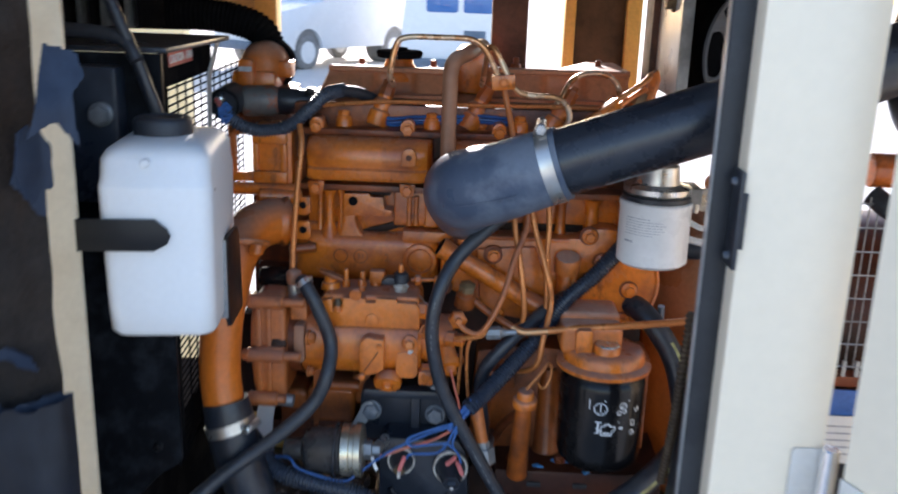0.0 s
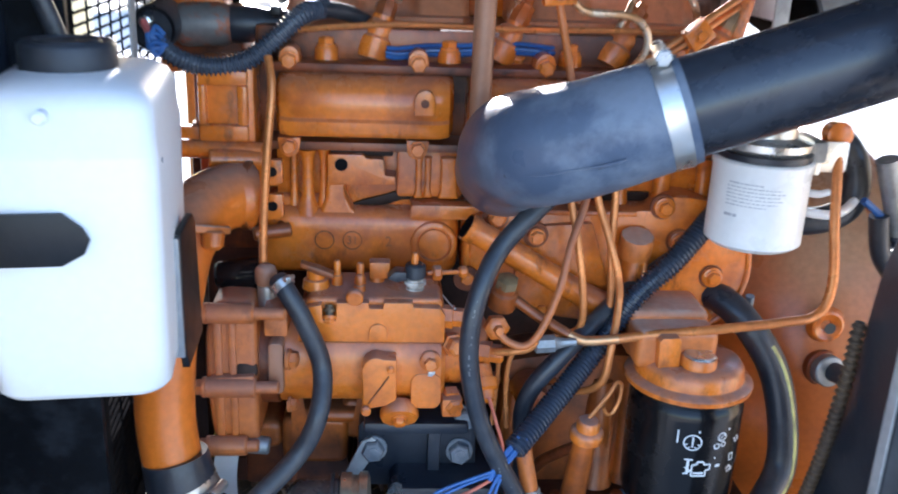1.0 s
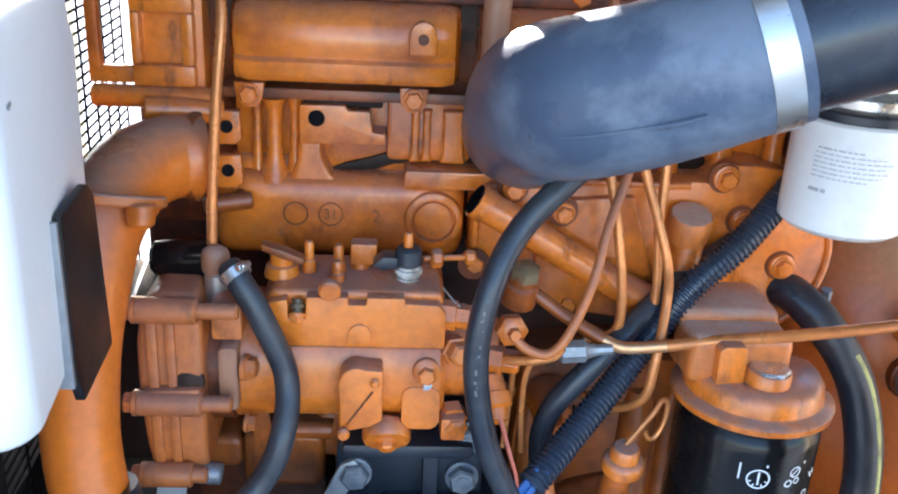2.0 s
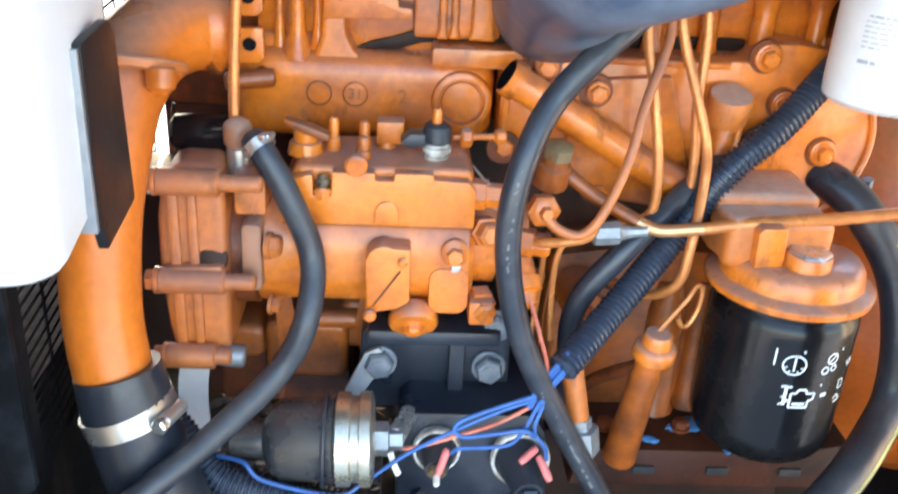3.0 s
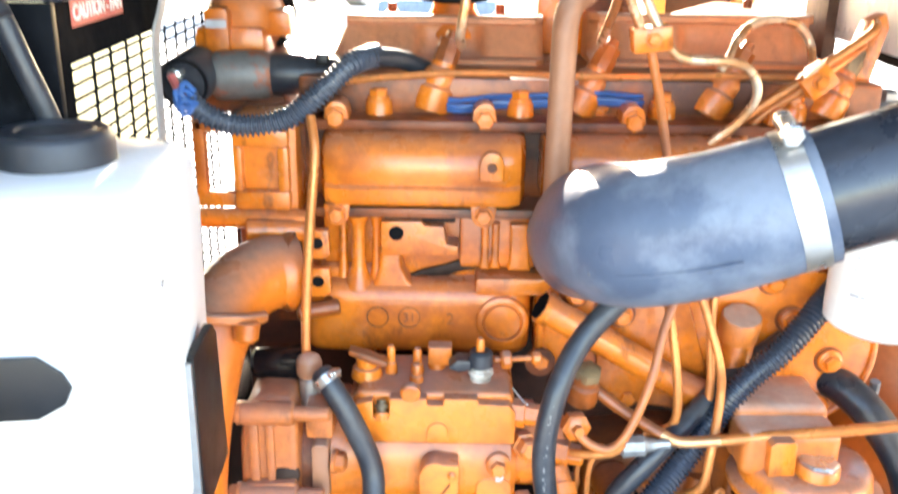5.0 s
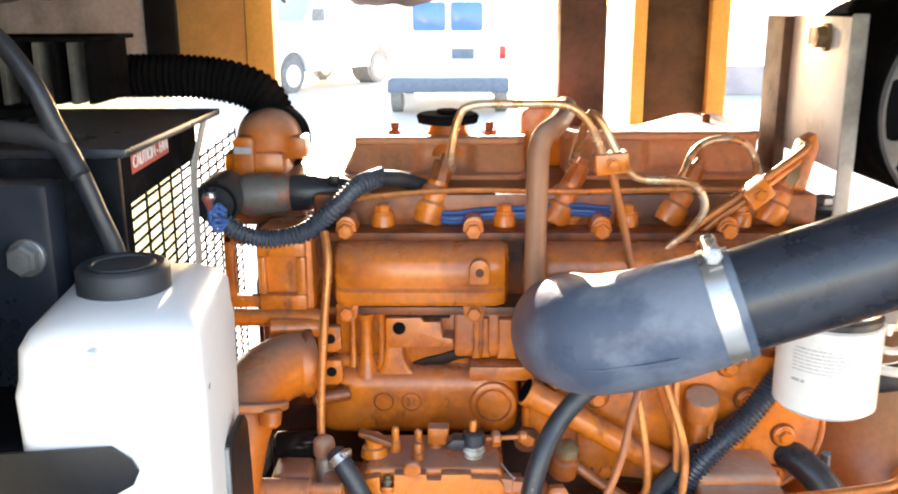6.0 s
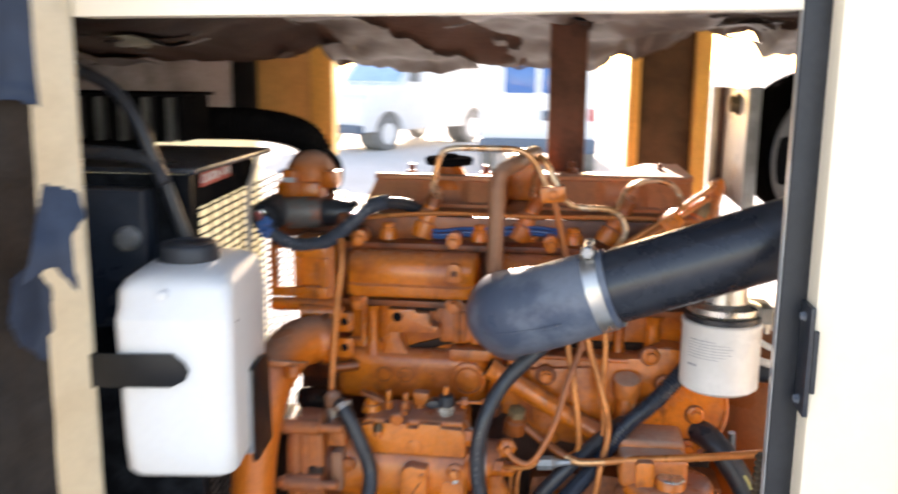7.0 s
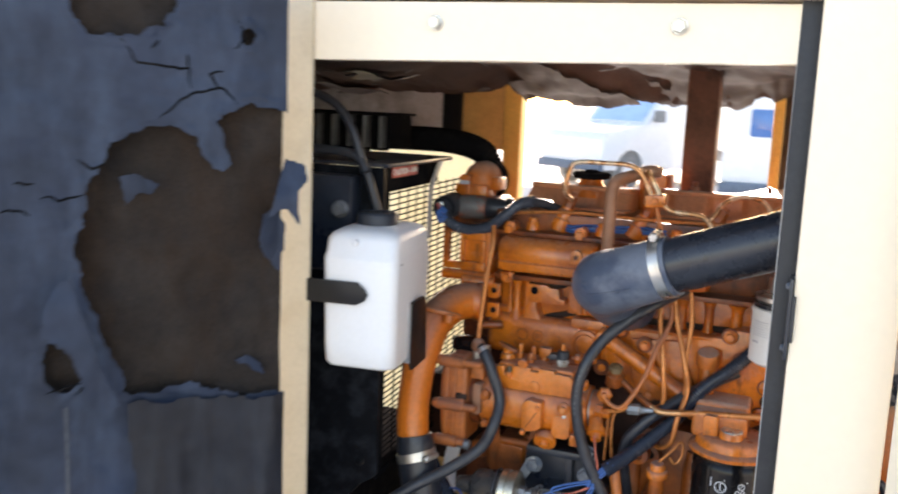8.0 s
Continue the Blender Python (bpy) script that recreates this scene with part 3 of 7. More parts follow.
# roof lining: lumpy foam with a ragged edge hanging in front of the far bays, torn grey skin clinging to it
def hang(x, y, along, z, drop, seed, rise=0.0):
    n = noise.fractal(Vector((x * 9 + seed, y * 9, seed)), 1.0, 2.0, 4)
    edge = max(0.0, (along - 0.72) / 0.28)
    wave = sag(x) + 0.10 * noise.noise(Vector((x * 5.5, seed, 3.1))) + 0.12 * noise.noise(Vector((x * 14, seed, 7.7))) + 0.08 * noise.noise(Vector((x * 60, seed, 1.2)))
    return z + rise * max(0.0, min(1.0, (x + 0.52) / 0.10)) + 0.012 * n - drop * edge * wave


def lining(name, x0, x1, y0, y1, z, drop, seed, label, nx=150, ny=26, bare=-0.05, rise=0.0):
    foam, rows = bmesh.new(), []
    for j in range(ny + 1):
        y = y0 + (y1 - y0) * j / ny
        rows.append([foam.verts.new((x, y, hang(x, y, j / ny, z, drop, seed, rise))) for x in (x0 + (x1 - x0) * i / nx for i in range(nx + 1))])
    for a, b in zip(rows, rows[1:]):
        for i in range(nx):
            foam.faces.new((a[i], a[i + 1], b[i + 1], b[i]))
    bmesh.ops.solidify(foam, geom=foam.faces[:], thickness=0.006)
    whole = tagged(part(name, foam, ROOF_FOAM, None), label, "insulation", kind="structure")
    skin, verts = bmesh.new(), {}
    ny = ny * 2

    def at(i, j):
        if (i, j) not in verts:
            x, y = x0 + (x1 - x0) * i / nx, y0 + (y1 - y0) * j / ny
            loose = max(0.0, noise.noise(Vector((x * 16, y * 10, seed + 4))))
            verts[i, j] = skin.verts.new((x, y - 0.003, hang(x, y, j / ny, z, drop, seed, rise) - 0.0075 - 0.012 * loose))
        return verts[i, j]
    for i in range(nx):
        for j in range(ny):
            x, y = x0 + (x1 - x0) * (i + 0.5) / nx, y0 + (y1 - y0) * (j + 0.5) / ny
            if noise.fractal(Vector((x * 7 + seed, y * 5, 2.0)), 0.9, 2.1, 5) > bare - (0.5 if 0.02 < x < 0.19 else 0.0):
                skin.faces.new((at(i, j), at(i + 1, j), at(i + 1, j + 1), at(i, j + 1)))
    for again in range(3):
        rim = [v for v in skin.verts if any(len(e.link_faces) == 1 for e in v.link_edges)]
        bmesh.ops.smooth_vert(skin, verts=rim, factor=0.5, use_axis_x=True, use_axis_y=True, use_axis_z=True)
    bmesh.ops.solidify(skin, geom=skin.faces[:], thickness=0.0012)
    part("vinyl_skin", skin, LINING_SKIN, whole, "torn grey vinyl skin")


lining("roof_lining", -0.40, 0.42, 0.80, 1.615, 1.628, 0.072, 3.0, "sagging torn brown roof insulation with grey skin")
lining("roof_lining", -0.95, -0.390, 0.80, 1.61, 1.594, 0.034, 11.0, "sagging torn dark brown roof insulation", 80, 20, 0.25, 0.034)
lining("roof_lining", 0.425, 1.40, 0.83, 1.615, 1.632, 0.062, 21.0, "sagging torn brown roof insulation", 60, 20)

# ---- left door, standing open, with its torn lining ----
HINGE, SWING = Vector((-0.366, 0.628, 0)), radians(38)
ALONG = Vector((-math.cos(SWING), -math.sin(SWING), 0))
OUT = Vector((math.sin(SWING), -math.cos(SWING), 0))


def on_door(s, z, lift):
    return HINGE + ALONG * s + OUT * lift + Vector((0, 0, z))


TEAR = [(-0.01, 1.521), (0.024, 1.530), (0.058, 1.532), (0.078, 1.523), (0.073, 1.498), (0.068, 1.472), (0.074, 1.457), (0.082, 1.455), (0.092, 1.466), (0.104, 1.490), (0.118, 1.499), (0.129, 1.514), (0.143, 1.514), (0.164, 1.501), (0.188, 1.486), (0.191, 1.461), (0.209, 1.446), (0.217, 1.406), (0.225, 1.361), (0.219, 1.325), (0.201, 1.273), (0.183, 1.214), (0.119, 1.210), (-0.01, 1.204)]


def within(outline, s, z):
    c = False
    for (a, b), (d, e) in zip(outline, outline[1:] + outline[:1]):
        if (b > z) != (e > z) and s < (d - a) * (z - b) / (e - b) + a:
            c = not c
    return c


def torn(s, z):
    """True where the vinyl skin has come away from the foam."""
    w = noise.fractal(Vector((s * 30, z * 30, 1.7)), 0.8, 2.2, 5) * 0.011
    v = noise.fractal(Vector((s * 30, z * 30, 8.3)), 0.8, 2.2, 5) * 0.011
    high = ((s - 0.182) / 0.054) ** 2 + ((z - 1.656) / 0.050) ** 2 < 1 + w * 60
    pocket = ((s - 0.243) / 0.022) ** 2 + ((z - 1.244) / 0.030) ** 2 < 1 + w * 30
    nick = ((s - 0.046) / 0.006) ** 2 + ((z - 1.609) / 0.007) ** 2 < 1 + w * 60
    return within(TEAR, s + w, z + v) or high or pocket or nick


CRACKS = ([(0.141, 1.514), (0.131, 1.527), (0.102, 1.547), (0.078, 1.551), (0.066, 1.545), (0.058, 1.532)], [(0.179, 1.601), (0.163, 1.576), (0.124, 1.571), (0.109, 1.571), (0.107, 1.547)],
          [(0.288, 1.442), (0.264, 1.444)], [(0.262, 1.428), (0.240, 1.426), (0.216, 1.433)], [(0.261, 1.213), (0.240, 1.220), (0.221, 1.221)], [(0.055, 1.625), (0.050, 1.605), (0.066, 1.592)], [(0.161, 1.197), (0.166, 1.160), (0.164, 1.126)],
          [(0.305, 1.412), (0.285, 1.415), (0.270, 1.405)], [(0.080, 1.551), (0.088, 1.565), (0.072, 1.572)], [(0.225, 1.470), (0.210, 1.462), (0.196, 1.466)], [(0.150, 1.590), (0.139, 1.600)], [(0.110, 1.571), (0.112, 1.590)])


def door_bumps(s, z):
    return 0.006 * noise.fractal(Vector((s * 11, z * 11, 9.0)), 1.0, 2.0, 4)


left_door = thing("access_door", on_door(0, PAN + 0.05, 0), "open cream steel door lined with torn blue-grey insulation", "door", kind="structure")


def door_slab(s0, s1, z0, z1, l0, l1, bm=None):
    bm = bm or bmesh.new()
    vs = [bm.verts.new(on_door(s, z, lift)) for lift in (l0, l1) for s, z in ((s0, z0), (s1, z0), (s1, z1), (s0, z1))]
    for f in ((0, 1, 2, 3), (4, 5, 6, 7), (0, 1, 5, 4), (1, 2, 6, 5), (2, 3, 7, 6), (3, 0, 4, 7)):
        bm.faces.new([vs[k] for k in f])
    return bm


bm = door_slab(0.012, 0.60, 0.64, 1.70, -0.04, -0.034)
door_slab(0.596, 0.60, 0.64, 1.70, -0.034, -0.006, bm)
part("door_panel", bm, CREAM, left_door, "cream-painted steel door skin")
for hz in (0.80, 1.66):
    a, b = on_door(0.12, hz, -0.04), Vector((-0.465, FRONT_L, hz))
    part("hinge_arm", sweep([a, (a + b) / 2 + Vector((-0.02, 0, 0)), b], 0.008, 10), GALVANISED, left_door)


def sheet(test, lift, mat, name, label, step=0.004, s0=0.004, s1=0.595, z0=0.66, z1=1.69):
    bm, ns, nz = bmesh.new(), int((s1 - s0) / step), int((z1 - z0) / step)
    verts = {}

    def at(i, j):
        if (i, j) not in verts:
            s, z = s0 + i * step, z0 + j * step
            verts[i, j] = bm.verts.new(on_door(s, z, lift(s, z)))
        return verts[i, j]
    for i in range(ns):
        for j in range(nz):
            if test(s0 + (i + 0.5) * step, z0 + (j + 0.5) * step):
                bm.faces.new((at(i, j), at(i + 1, j), at(i + 1, j + 1), at(i, j + 1)))
    for turn_ in range(3):
        rim = [v for v in bm.verts if any(len(e.link_faces) == 1 for e in v.link_edges)]
        bmesh.ops.smooth_vert(bm, verts=rim, factor=0.5, use_axis_x=True, use_axis_y=True, use_axis_z=True)
    return part(name, bm, mat, left_door, label)


sheet(lambda s, z: True, lambda s, z: max(-0.031, -0.022 + 2.2 * door_bumps(s, z) + 0.006 * noise.noise(Vector((s * 40, z * 40, 2)))), FOAM, "foam", "exposed brown perished foam", 0.006)


def skin_lift(s, z):
    near = sum(torn(s + ds, z + dz) for ds, dz in ((0.012, 0), (-0.012, 0), (0, 0.012), (0, -0.012))) / 4
    drape = 0.008 * (math.sin(s * 55) + 0.6 * noise.noise(Vector((s * 30, z * 4, 0)))) * max(0, min(1, (1.21 - z) / 0.1))
    return 0.0 + door_bumps(s, z) + near * (0.004 + 0.010 * max(0, noise.noise(Vector((s * 20, z * 20, 5))))) + drape


sheet(lambda s, z: not torn(s, z), skin_lift, SKIN, "vinyl_skin", "cracked and peeling blue-grey vinyl skin", 0.003, 0.002, 0.40, 1.0, 1.69)
sheet(lambda s, z: True, skin_lift, SKIN, "vinyl_skin", "", 0.012, 0.4, 0.595, 0.66, 1.69)
sheet(lambda s, z: True, skin_lift, SKIN, "vinyl_skin", "", 0.012, 0.002, 0.40, 0.66, 1.0)
sheet(lambda s, z: z < 1.206 + 0.010 * noise.noise(Vector((s * 17, 0, 2))) + 0.005 * noise.noise(Vector((s * 60, 0, 5))) - 5.0 * max(0, s - 0.165) ** 1.5 - 0.004 * math.sin(min(1.0, s / 0.17) * math.pi) and s < 0.176 + 0.014 * noise.noise(Vector((z * 14, 0, 9))), lambda s, z: 0.012 + skin_lift(s, min(z, 1.16)) + 0.011 * noise.noise(Vector((s * 34, z * 4, 3))) + 0.004 * noise.noise(Vector((s * 70, z * 9, 1))) + 0.05 * max(0, s - 0.175), SKIN_LOW, "lower_flap", "hanging flap of darker grey vinyl", 0.004, 0.003, 0.19, 0.80, 1.222)
part("pale_run", strip([on_door(0.243, z, skin_lift(0.243, z) + 0.0012) for z in (1.195, 1.17, 1.14, 1.10, 1.06)], ALONG, 0.0035, 0.0003), STAIN_GREY, left_door, "pale drip stain")
for path in CRACKS:
    pts = []
    for (a, b), (c, d) in zip(path, path[1:]):
        for k in range(6):
            s, z = a + (c - a) * k / 6, b + (d - b) * k / 6
            s, z = s + 0.004 * noise.noise(Vector((s * 90, z * 90, 0))), z + 0.004 * noise.noise(Vector((s * 90, z * 90, 6)))
            pts.append(on_door(s, z, skin_lift(s, z) - 0.0003))
    part("crack", sweep(pts, lambda t: 0.0004 + 0.0012 * math.sin(math.pi * t) ** 0.6, 6, 2), BLACK_MATTE, left_door)


def rag(outline, name, curl, label, lift=0.012, n=16):
    """A loose tongue of skin: an outline in door coordinates, curling out of the door's plane."""
    smin, smax = min(p[0] for p in outline), max(p[0] for p in outline)
    zmin, zmax = min(p[1] for p in outline), max(p[1] for p in outline)

    bm, verts = bmesh.new(), {}

    def at(i, j):
        if (i, j) not in verts:
            s, z = smin + (smax - smin) * i / n, zmin + (zmax - zmin) * j / n
            verts[i, j] = bm.verts.new(on_door(s, z, lift + curl(s, z) + 0.004 * noise.noise(Vector((s * 40, z * 40, 8)))))
        return verts[i, j]
    for i in range(n):
        for j in range(n):
            if within(outline, smin + (smax - smin) * (i + 0.5) / n, zmin + (zmax - zmin) * (j + 0.5) / n):
                bm.faces.new((at(i, j), at(i + 1, j), at(i + 1, j + 1), at(i, j + 1)))
    for turn_ in range(3):
        rim = [v for v in bm.verts if any(len(e.link_faces) == 1 for e in v.link_edges)]
        bmesh.ops.smooth_vert(bm, verts=rim, factor=0.5, use_axis_x=True, use_axis_y=True, use_axis_z=True)
    bmesh.ops.solidify(bm, geom=bm.faces[:], thickness=0.0015)
    part(name, bm, SKIN, left_door, label)


rag([(0.007, 1.478), (-0.006, 1.474), (-0.016, 1.471), (-0.018, 1.453), (-0.007, 1.441), (-0.008, 1.418), (-0.010, 1.401), (0.002, 1.416), (0.007, 1.423), (0.027, 1.411), (0.018, 1.438), (0.012, 1.461)], "torn_flap", lambda s, z: 0.004 + 0.02 * math.sin(max(0, 1.475 - z) * 22), "loose flap of vinyl hanging over the post", n=30)
rag([(0.030, 1.414), (0.035, 1.386), (0.029, 1.366), (0.021, 1.360), (0.014, 1.371), (0.006, 1.368), (0.004, 1.402), (0.012, 1.416), (0.022, 1.420)], "torn_flap", lambda s, z: -0.004 + 0.5 * max(0, s - 0.012), "dark curl of vinyl under the flap", n=26)
rag([(0.232, 1.348), (0.217, 1.300), (0.201, 1.250), (0.183, 1.206), (0.196, 1.192), (0.210, 1.199), (0.234, 1.264), (0.262, 1.283), (0.258, 1.318), (0.246, 1.340)], "peeled_strip", lambda s, z: 0.014 + 0.012 * math.sin((z - 1.15) * 16), "peeled strip of vinyl hanging down", n=30)
rag([(0.183, 1.453), (0.166, 1.457), (0.141, 1.444), (0.151, 1.432), (0.162, 1.436), (0.176, 1.420)], "torn_flap", lambda s, z: -0.010 + 0.012 * math.sin((s - 0.14) * 60), "", lift=0.0, n=20)
rag([(0.032, 1.372), (0.017, 1.407), (0.006, 1.402), (0.006, 1.332), (0.020, 1.356)], "torn_flap", lambda s, z: -0.016, "", lift=0.0, n=18)
rag([(0.060, 1.236), (0.045, 1.243), (0.030, 1.236), (0.024, 1.222), (0.048, 1.226)], "torn_flap", lambda s, z: -0.012 + 0.01 * math.sin(s * 90), "", lift=0.0, n=16)

# ---- right door, hinged on the pillar and swung open ----
right_door = thing("access_door", (0.314, 0.715, PAN + 0.05), "open cream steel door beside the pillar", "door", kind="structure")
SWING_R = radians(40)
m = Matrix.Translation((0.306, 0.723, 0)) @ Matrix.Rotation(-SWING_R, 4, "Z")
bm = box((0.0, -0.035, 0.64), (0.56, 0.0, 1.70), 0.004)
bmesh.ops.transform(bm, matrix=m, verts=bm.verts[:])
part("door_panel", bm, CREAM, right_door)
hinge = part("hinge", rod((0.2840, 0.7285, 1.02), (0.2840, 0.7285, 1.129), 0.0085), POLISHED, right_door, "polished steel butt hinge")
part("hinge_leaf", slab([(0.252, 1.02), (0.252, 1.121), (0.255, 1.124), (0.279, 1.1245), (0.279, 1.022)], 0.7355, 0.7385, 0.001), LEAF_GREY, hinge)
bm = slab([(0.0, 1.03), (0.0, 1.118), (0.024, 1.11), (0.032, 1.095), (0.03, 1.03)], -0.039, -0.0355, 0.001)
bmesh.ops.transform(bm, matrix=m, verts=bm.verts[:])
part("hinge_leaf", bm, LEAF_GREY, hinge)
latch = thing("latch_striker", (0.184, 0.737, 1.333), "black steel latch plate on the pillar edge", "latch")
part("plate", box((0.1755, 0.7345, 1.293), (0.1795, 0.7640, 1.380), 0.0012), BLACK_HOSE, latch)
part("lip", box((0.1795, 0.7345, 1.312), (0.1835, 0.7385, 1.362), 0.0010), SEAL, latch)
for z in (1.303, 1.370):
    bolt(latch, (0.1755, 0.750, z), (-1, 0, 0), size=0.006, mat=STEEL_BLUE, name="screw")


# ---- diesel engine ----
engine = thing("diesel_engine", (-0.05, 1.3, 0.72), "orange-painted four-cylinder diesel engine, oily and dusty", "engine")

bm = box((-0.345, 1.145, 1.155), (0.185, 1.50, 1.27), 0.008)
box((-0.345, 1.135, 1.262), (0.185, 1.50, 1.345), 0.006, bm)
block = part("block", bm, ORANGE_GRIMY, engine, "grimy orange cast block")
# darker than the block: oil plus shade under the gallery, in the colour
part("crankcase", box((-0.345, 1.152, 0.93), (0.185, 1.50, 1.156), 0.008), SUMP, engine, "brown oily crankcase wall, darkened for shade")
# rounded gallery along the block's face
bm = box((-0.284, 1.0945, 1.148), (-0.095, 1.16, 1.2125), 0.019, segments=6)
box((-0.276, 1.112, 1.19), (-0.20, 1.16, 1.2225), 0.012, bm, 5)
part("gallery", bm, ORANGE, engine, "smooth rounded gallery casting")
part("core_plug", lathe((-0.119, 1.0955, 1.182), (0, -1, 0), [(0, 0.0225), (0.0030, 0.0215), (0.0042, 0.0190), (0.0042, 0.0168), (0.0012, 0.0160), (0.0012, 0.0150), (0.0034, 0.0142), (0.0044, 0.004)], 32), ORANGE, engine)
for x in (-0.222, -0.196):
    part("cast_ring", torus((x, 1.0942, 1.184), (0, -1, 0), 0.0088, 0.0006, 24, 6), ORANGE_GRIMY, engine)
up_front = Matrix.Rotation(math.pi / 2, 4, "X")
lettering("31", 0.011, Matrix.Translation((-0.196, 1.0938, 1.184)) @ up_front, ORANGE_GRIMY, engine, "cast_numeral")
lettering("2", 0.014, Matrix.Translation((-0.162, 1.0938, 1.183)) @ up_front, ORANGE_GRIMY, engine, "cast_numeral")
# dark slab draws the shade of the pocket's underside, with oil grime
part("pocket_shade", slab([(-0.198, 1.2125), (-0.185, 1.2115), (-0.165, 1.2130), (-0.15, 1.2180), (-0.13, 1.2200), (0.09, 1.222), (0.09, 1.2310), (-0.06, 1.2300), (-0.13, 1.2312), (-0.152, 1.2275), (-0.17, 1.2215), (-0.186, 1.2175)], 1.1170, 1.14, 0.0006), OIL_SHADE, engine, "dark band for shade and oil above the gallery")
part("name_ledge", slab(rounded(-0.142, 1.208, -0.045, 1.2215, 0.003), 1.088, 1.135, 0.0015), ORANGE, engine)

# recessed band with ribs and lugs
for x, w, d in ((-0.2515, 0.006, 1.112), (-0.2382, 0.0102, 1.102), (-0.2235, 0.007, 1.108), (0.02, 0.014, 1.105), (0.06, 0.012, 1.105), (0.10, 0.016, 1.104), (0.14, 0.014, 1.104)):
    part("rib", lathe((x, d + w * 0.6, 1.206), (0, 0, 1), [(0, w * 1.25), (0.008, w * 0.95), (0.016, w * 0.66), (0.024, w * 0.55), (0.046, w * 0.52), (0.054, w * 0.6), (0.062, w * 0.9)], 16), ORANGE, engine)
part("band_wall", box((-0.268, 1.121, 1.212), (0.17, 1.15, 1.271), 0.002), ORANGE, engine)
part("pillar_block", slab(rounded(-0.1555, 1.2235, -0.0930, 1.2705, 0.004), 1.109, 1.14, 0.003), ORANGE, engine)
for x0, x1, d in ((-0.1378, -0.1318, 1.102), (-0.1292, -0.1232, 1.104), (-0.1145, -0.0985, 1.101), (-0.080, -0.062, 1.104), (-0.045, -0.030, 1.102)):
    part("pillar", slab([(x0 - 0.002, 1.224), (x0, 1.231), (x0, 1.258), (x0 - 0.001, 1.264), (x1 + 0.001, 1.264), (x1, 1.258), (x1, 1.231), (x1 + 0.002, 1.224)], d, 1.15, 0.0026, segments=3), ORANGE, engine)
part("web", slab([(-0.236, 1.200), (-0.2255, 1.2115), (-0.2215, 1.224), (-0.2205, 1.242), (-0.2035, 1.242), (-0.2025, 1.226), (-0.197, 1.214), (-0.184, 1.203)], 1.1005, 1.15, 0.004, segments=3), ORANGE, engine)
# black strip put in as the shadow between lug and rail
part("lug_shadow", box((-0.2165, 1.103, 1.2635), (-0.159, 1.14, 1.2705), 0.002), OIL_SHADE, engine, "black strip drawn as shadow over the lug")
bm = slab([(-0.219, 1.2365), (-0.219, 1.266), (-0.186, 1.2665), (-0.184, 1.2625), (-0.168, 1.2625), (-0.166, 1.247), (-0.1565, 1.246), (-0.1565, 1.238)], 1.097, 1.145, 0.002)
part("lug", bm, ORANGE, engine)
part("lug_hole", rod((-0.2065, 1.110, 1.2565), (-0.2065, 1.0958, 1.2565), 0.0060, edge=0.0003), BLACK_MATTE, engine)
for z0, z1 in ((1.240, 1.264), (1.208, 1.232)):
    zc = (z0 + z1) / 2
    part("bracket_lug", slab([(-0.279, z0), (-0.279, z1), (-0.2585, z1), (-0.2575, z0 + 0.004), (-0.262, z0)], 1.078, 1.088, 0.0015), ORANGE, engine)
    part("lug_hole", rod((-0.2675, 1.082, zc + 0.001), (-0.2675, 1.0768, zc + 0.001), 0.0046, edge=0.0003), BLACK_MATTE, engine)
part("stud", rod((-0.262, 1.13, 1.198), (-0.262, 1.083, 1.198), 0.004), ORANGE_DARK, engine)

# side covers with rolled fronts, flanged top and bottom
for x0, x1 in ((-0.262, -0.107), (-0.092, 0.06)):
    prof = [(1.14, 1.341), (1.078, 1.341), (1.067, 1.337), (1.060, 1.329), (1.0575, 1.319), (1.0578, 1.3115), (1.0605, 1.3078), (1.0605, 1.3062), (1.0570, 1.3035), (1.0570, 1.2955), (1.0605, 1.2905), (1.068, 1.2885), (1.14, 1.2885)]
    bm = bmesh.new()
    ends = []
    for k, inset in ((0, 0.0), (1, 0.004), (2, 0.013), (3, 0.013), (4, 0.004), (5, 0.0)):
        x = (x0 + inset) if k < 3 else (x1 - inset)
        pull = {0: 0.80, 1: 0.94, 4: 0.94, 5: 0.80}.get(k, 1.0)
        ends.append([bm.verts.new((x, 1.14 + (y - 1.14) * pull, 1.3148 + (z - 1.3148) * (0.5 + 0.5 * pull))) for y, z in prof])
    for a, b in zip(ends, ends[1:]):
        for k in range(len(a) - 1):
            bm.faces.new((a[k], a[k + 1], b[k + 1], b[k]))
    bm.faces.new(ends[0])
    bm.faces.new(ends[-1])
    cover = part("side_cover", bm, ORANGE, engine, "smooth rolled orange side cover")
    ex = x1 - 0.026
    part("cover_ear", slab([(ex - 0.009, 1.312), (ex + 0.009, 1.312), (ex + 0.009, 1.324), *arc(ex, 1.325, 0.0088, 0, 180, 8), (ex - 0.009, 1.324)], 1.0535, 1.07, 0.0012), ORANGE, cover)
    part("ear_screw", rod((ex, 1.055, 1.3225), (ex, 1.0515, 1.3225), 0.0036, seg=10, edge=0.0005), ORANGE_DARK, cover)
part("flange_rail", box((-0.275, 1.088, 1.3415), (0.17, 1.16, 1.3495), 0.002), ORANGE_DARK, engine, "dark brown flange")
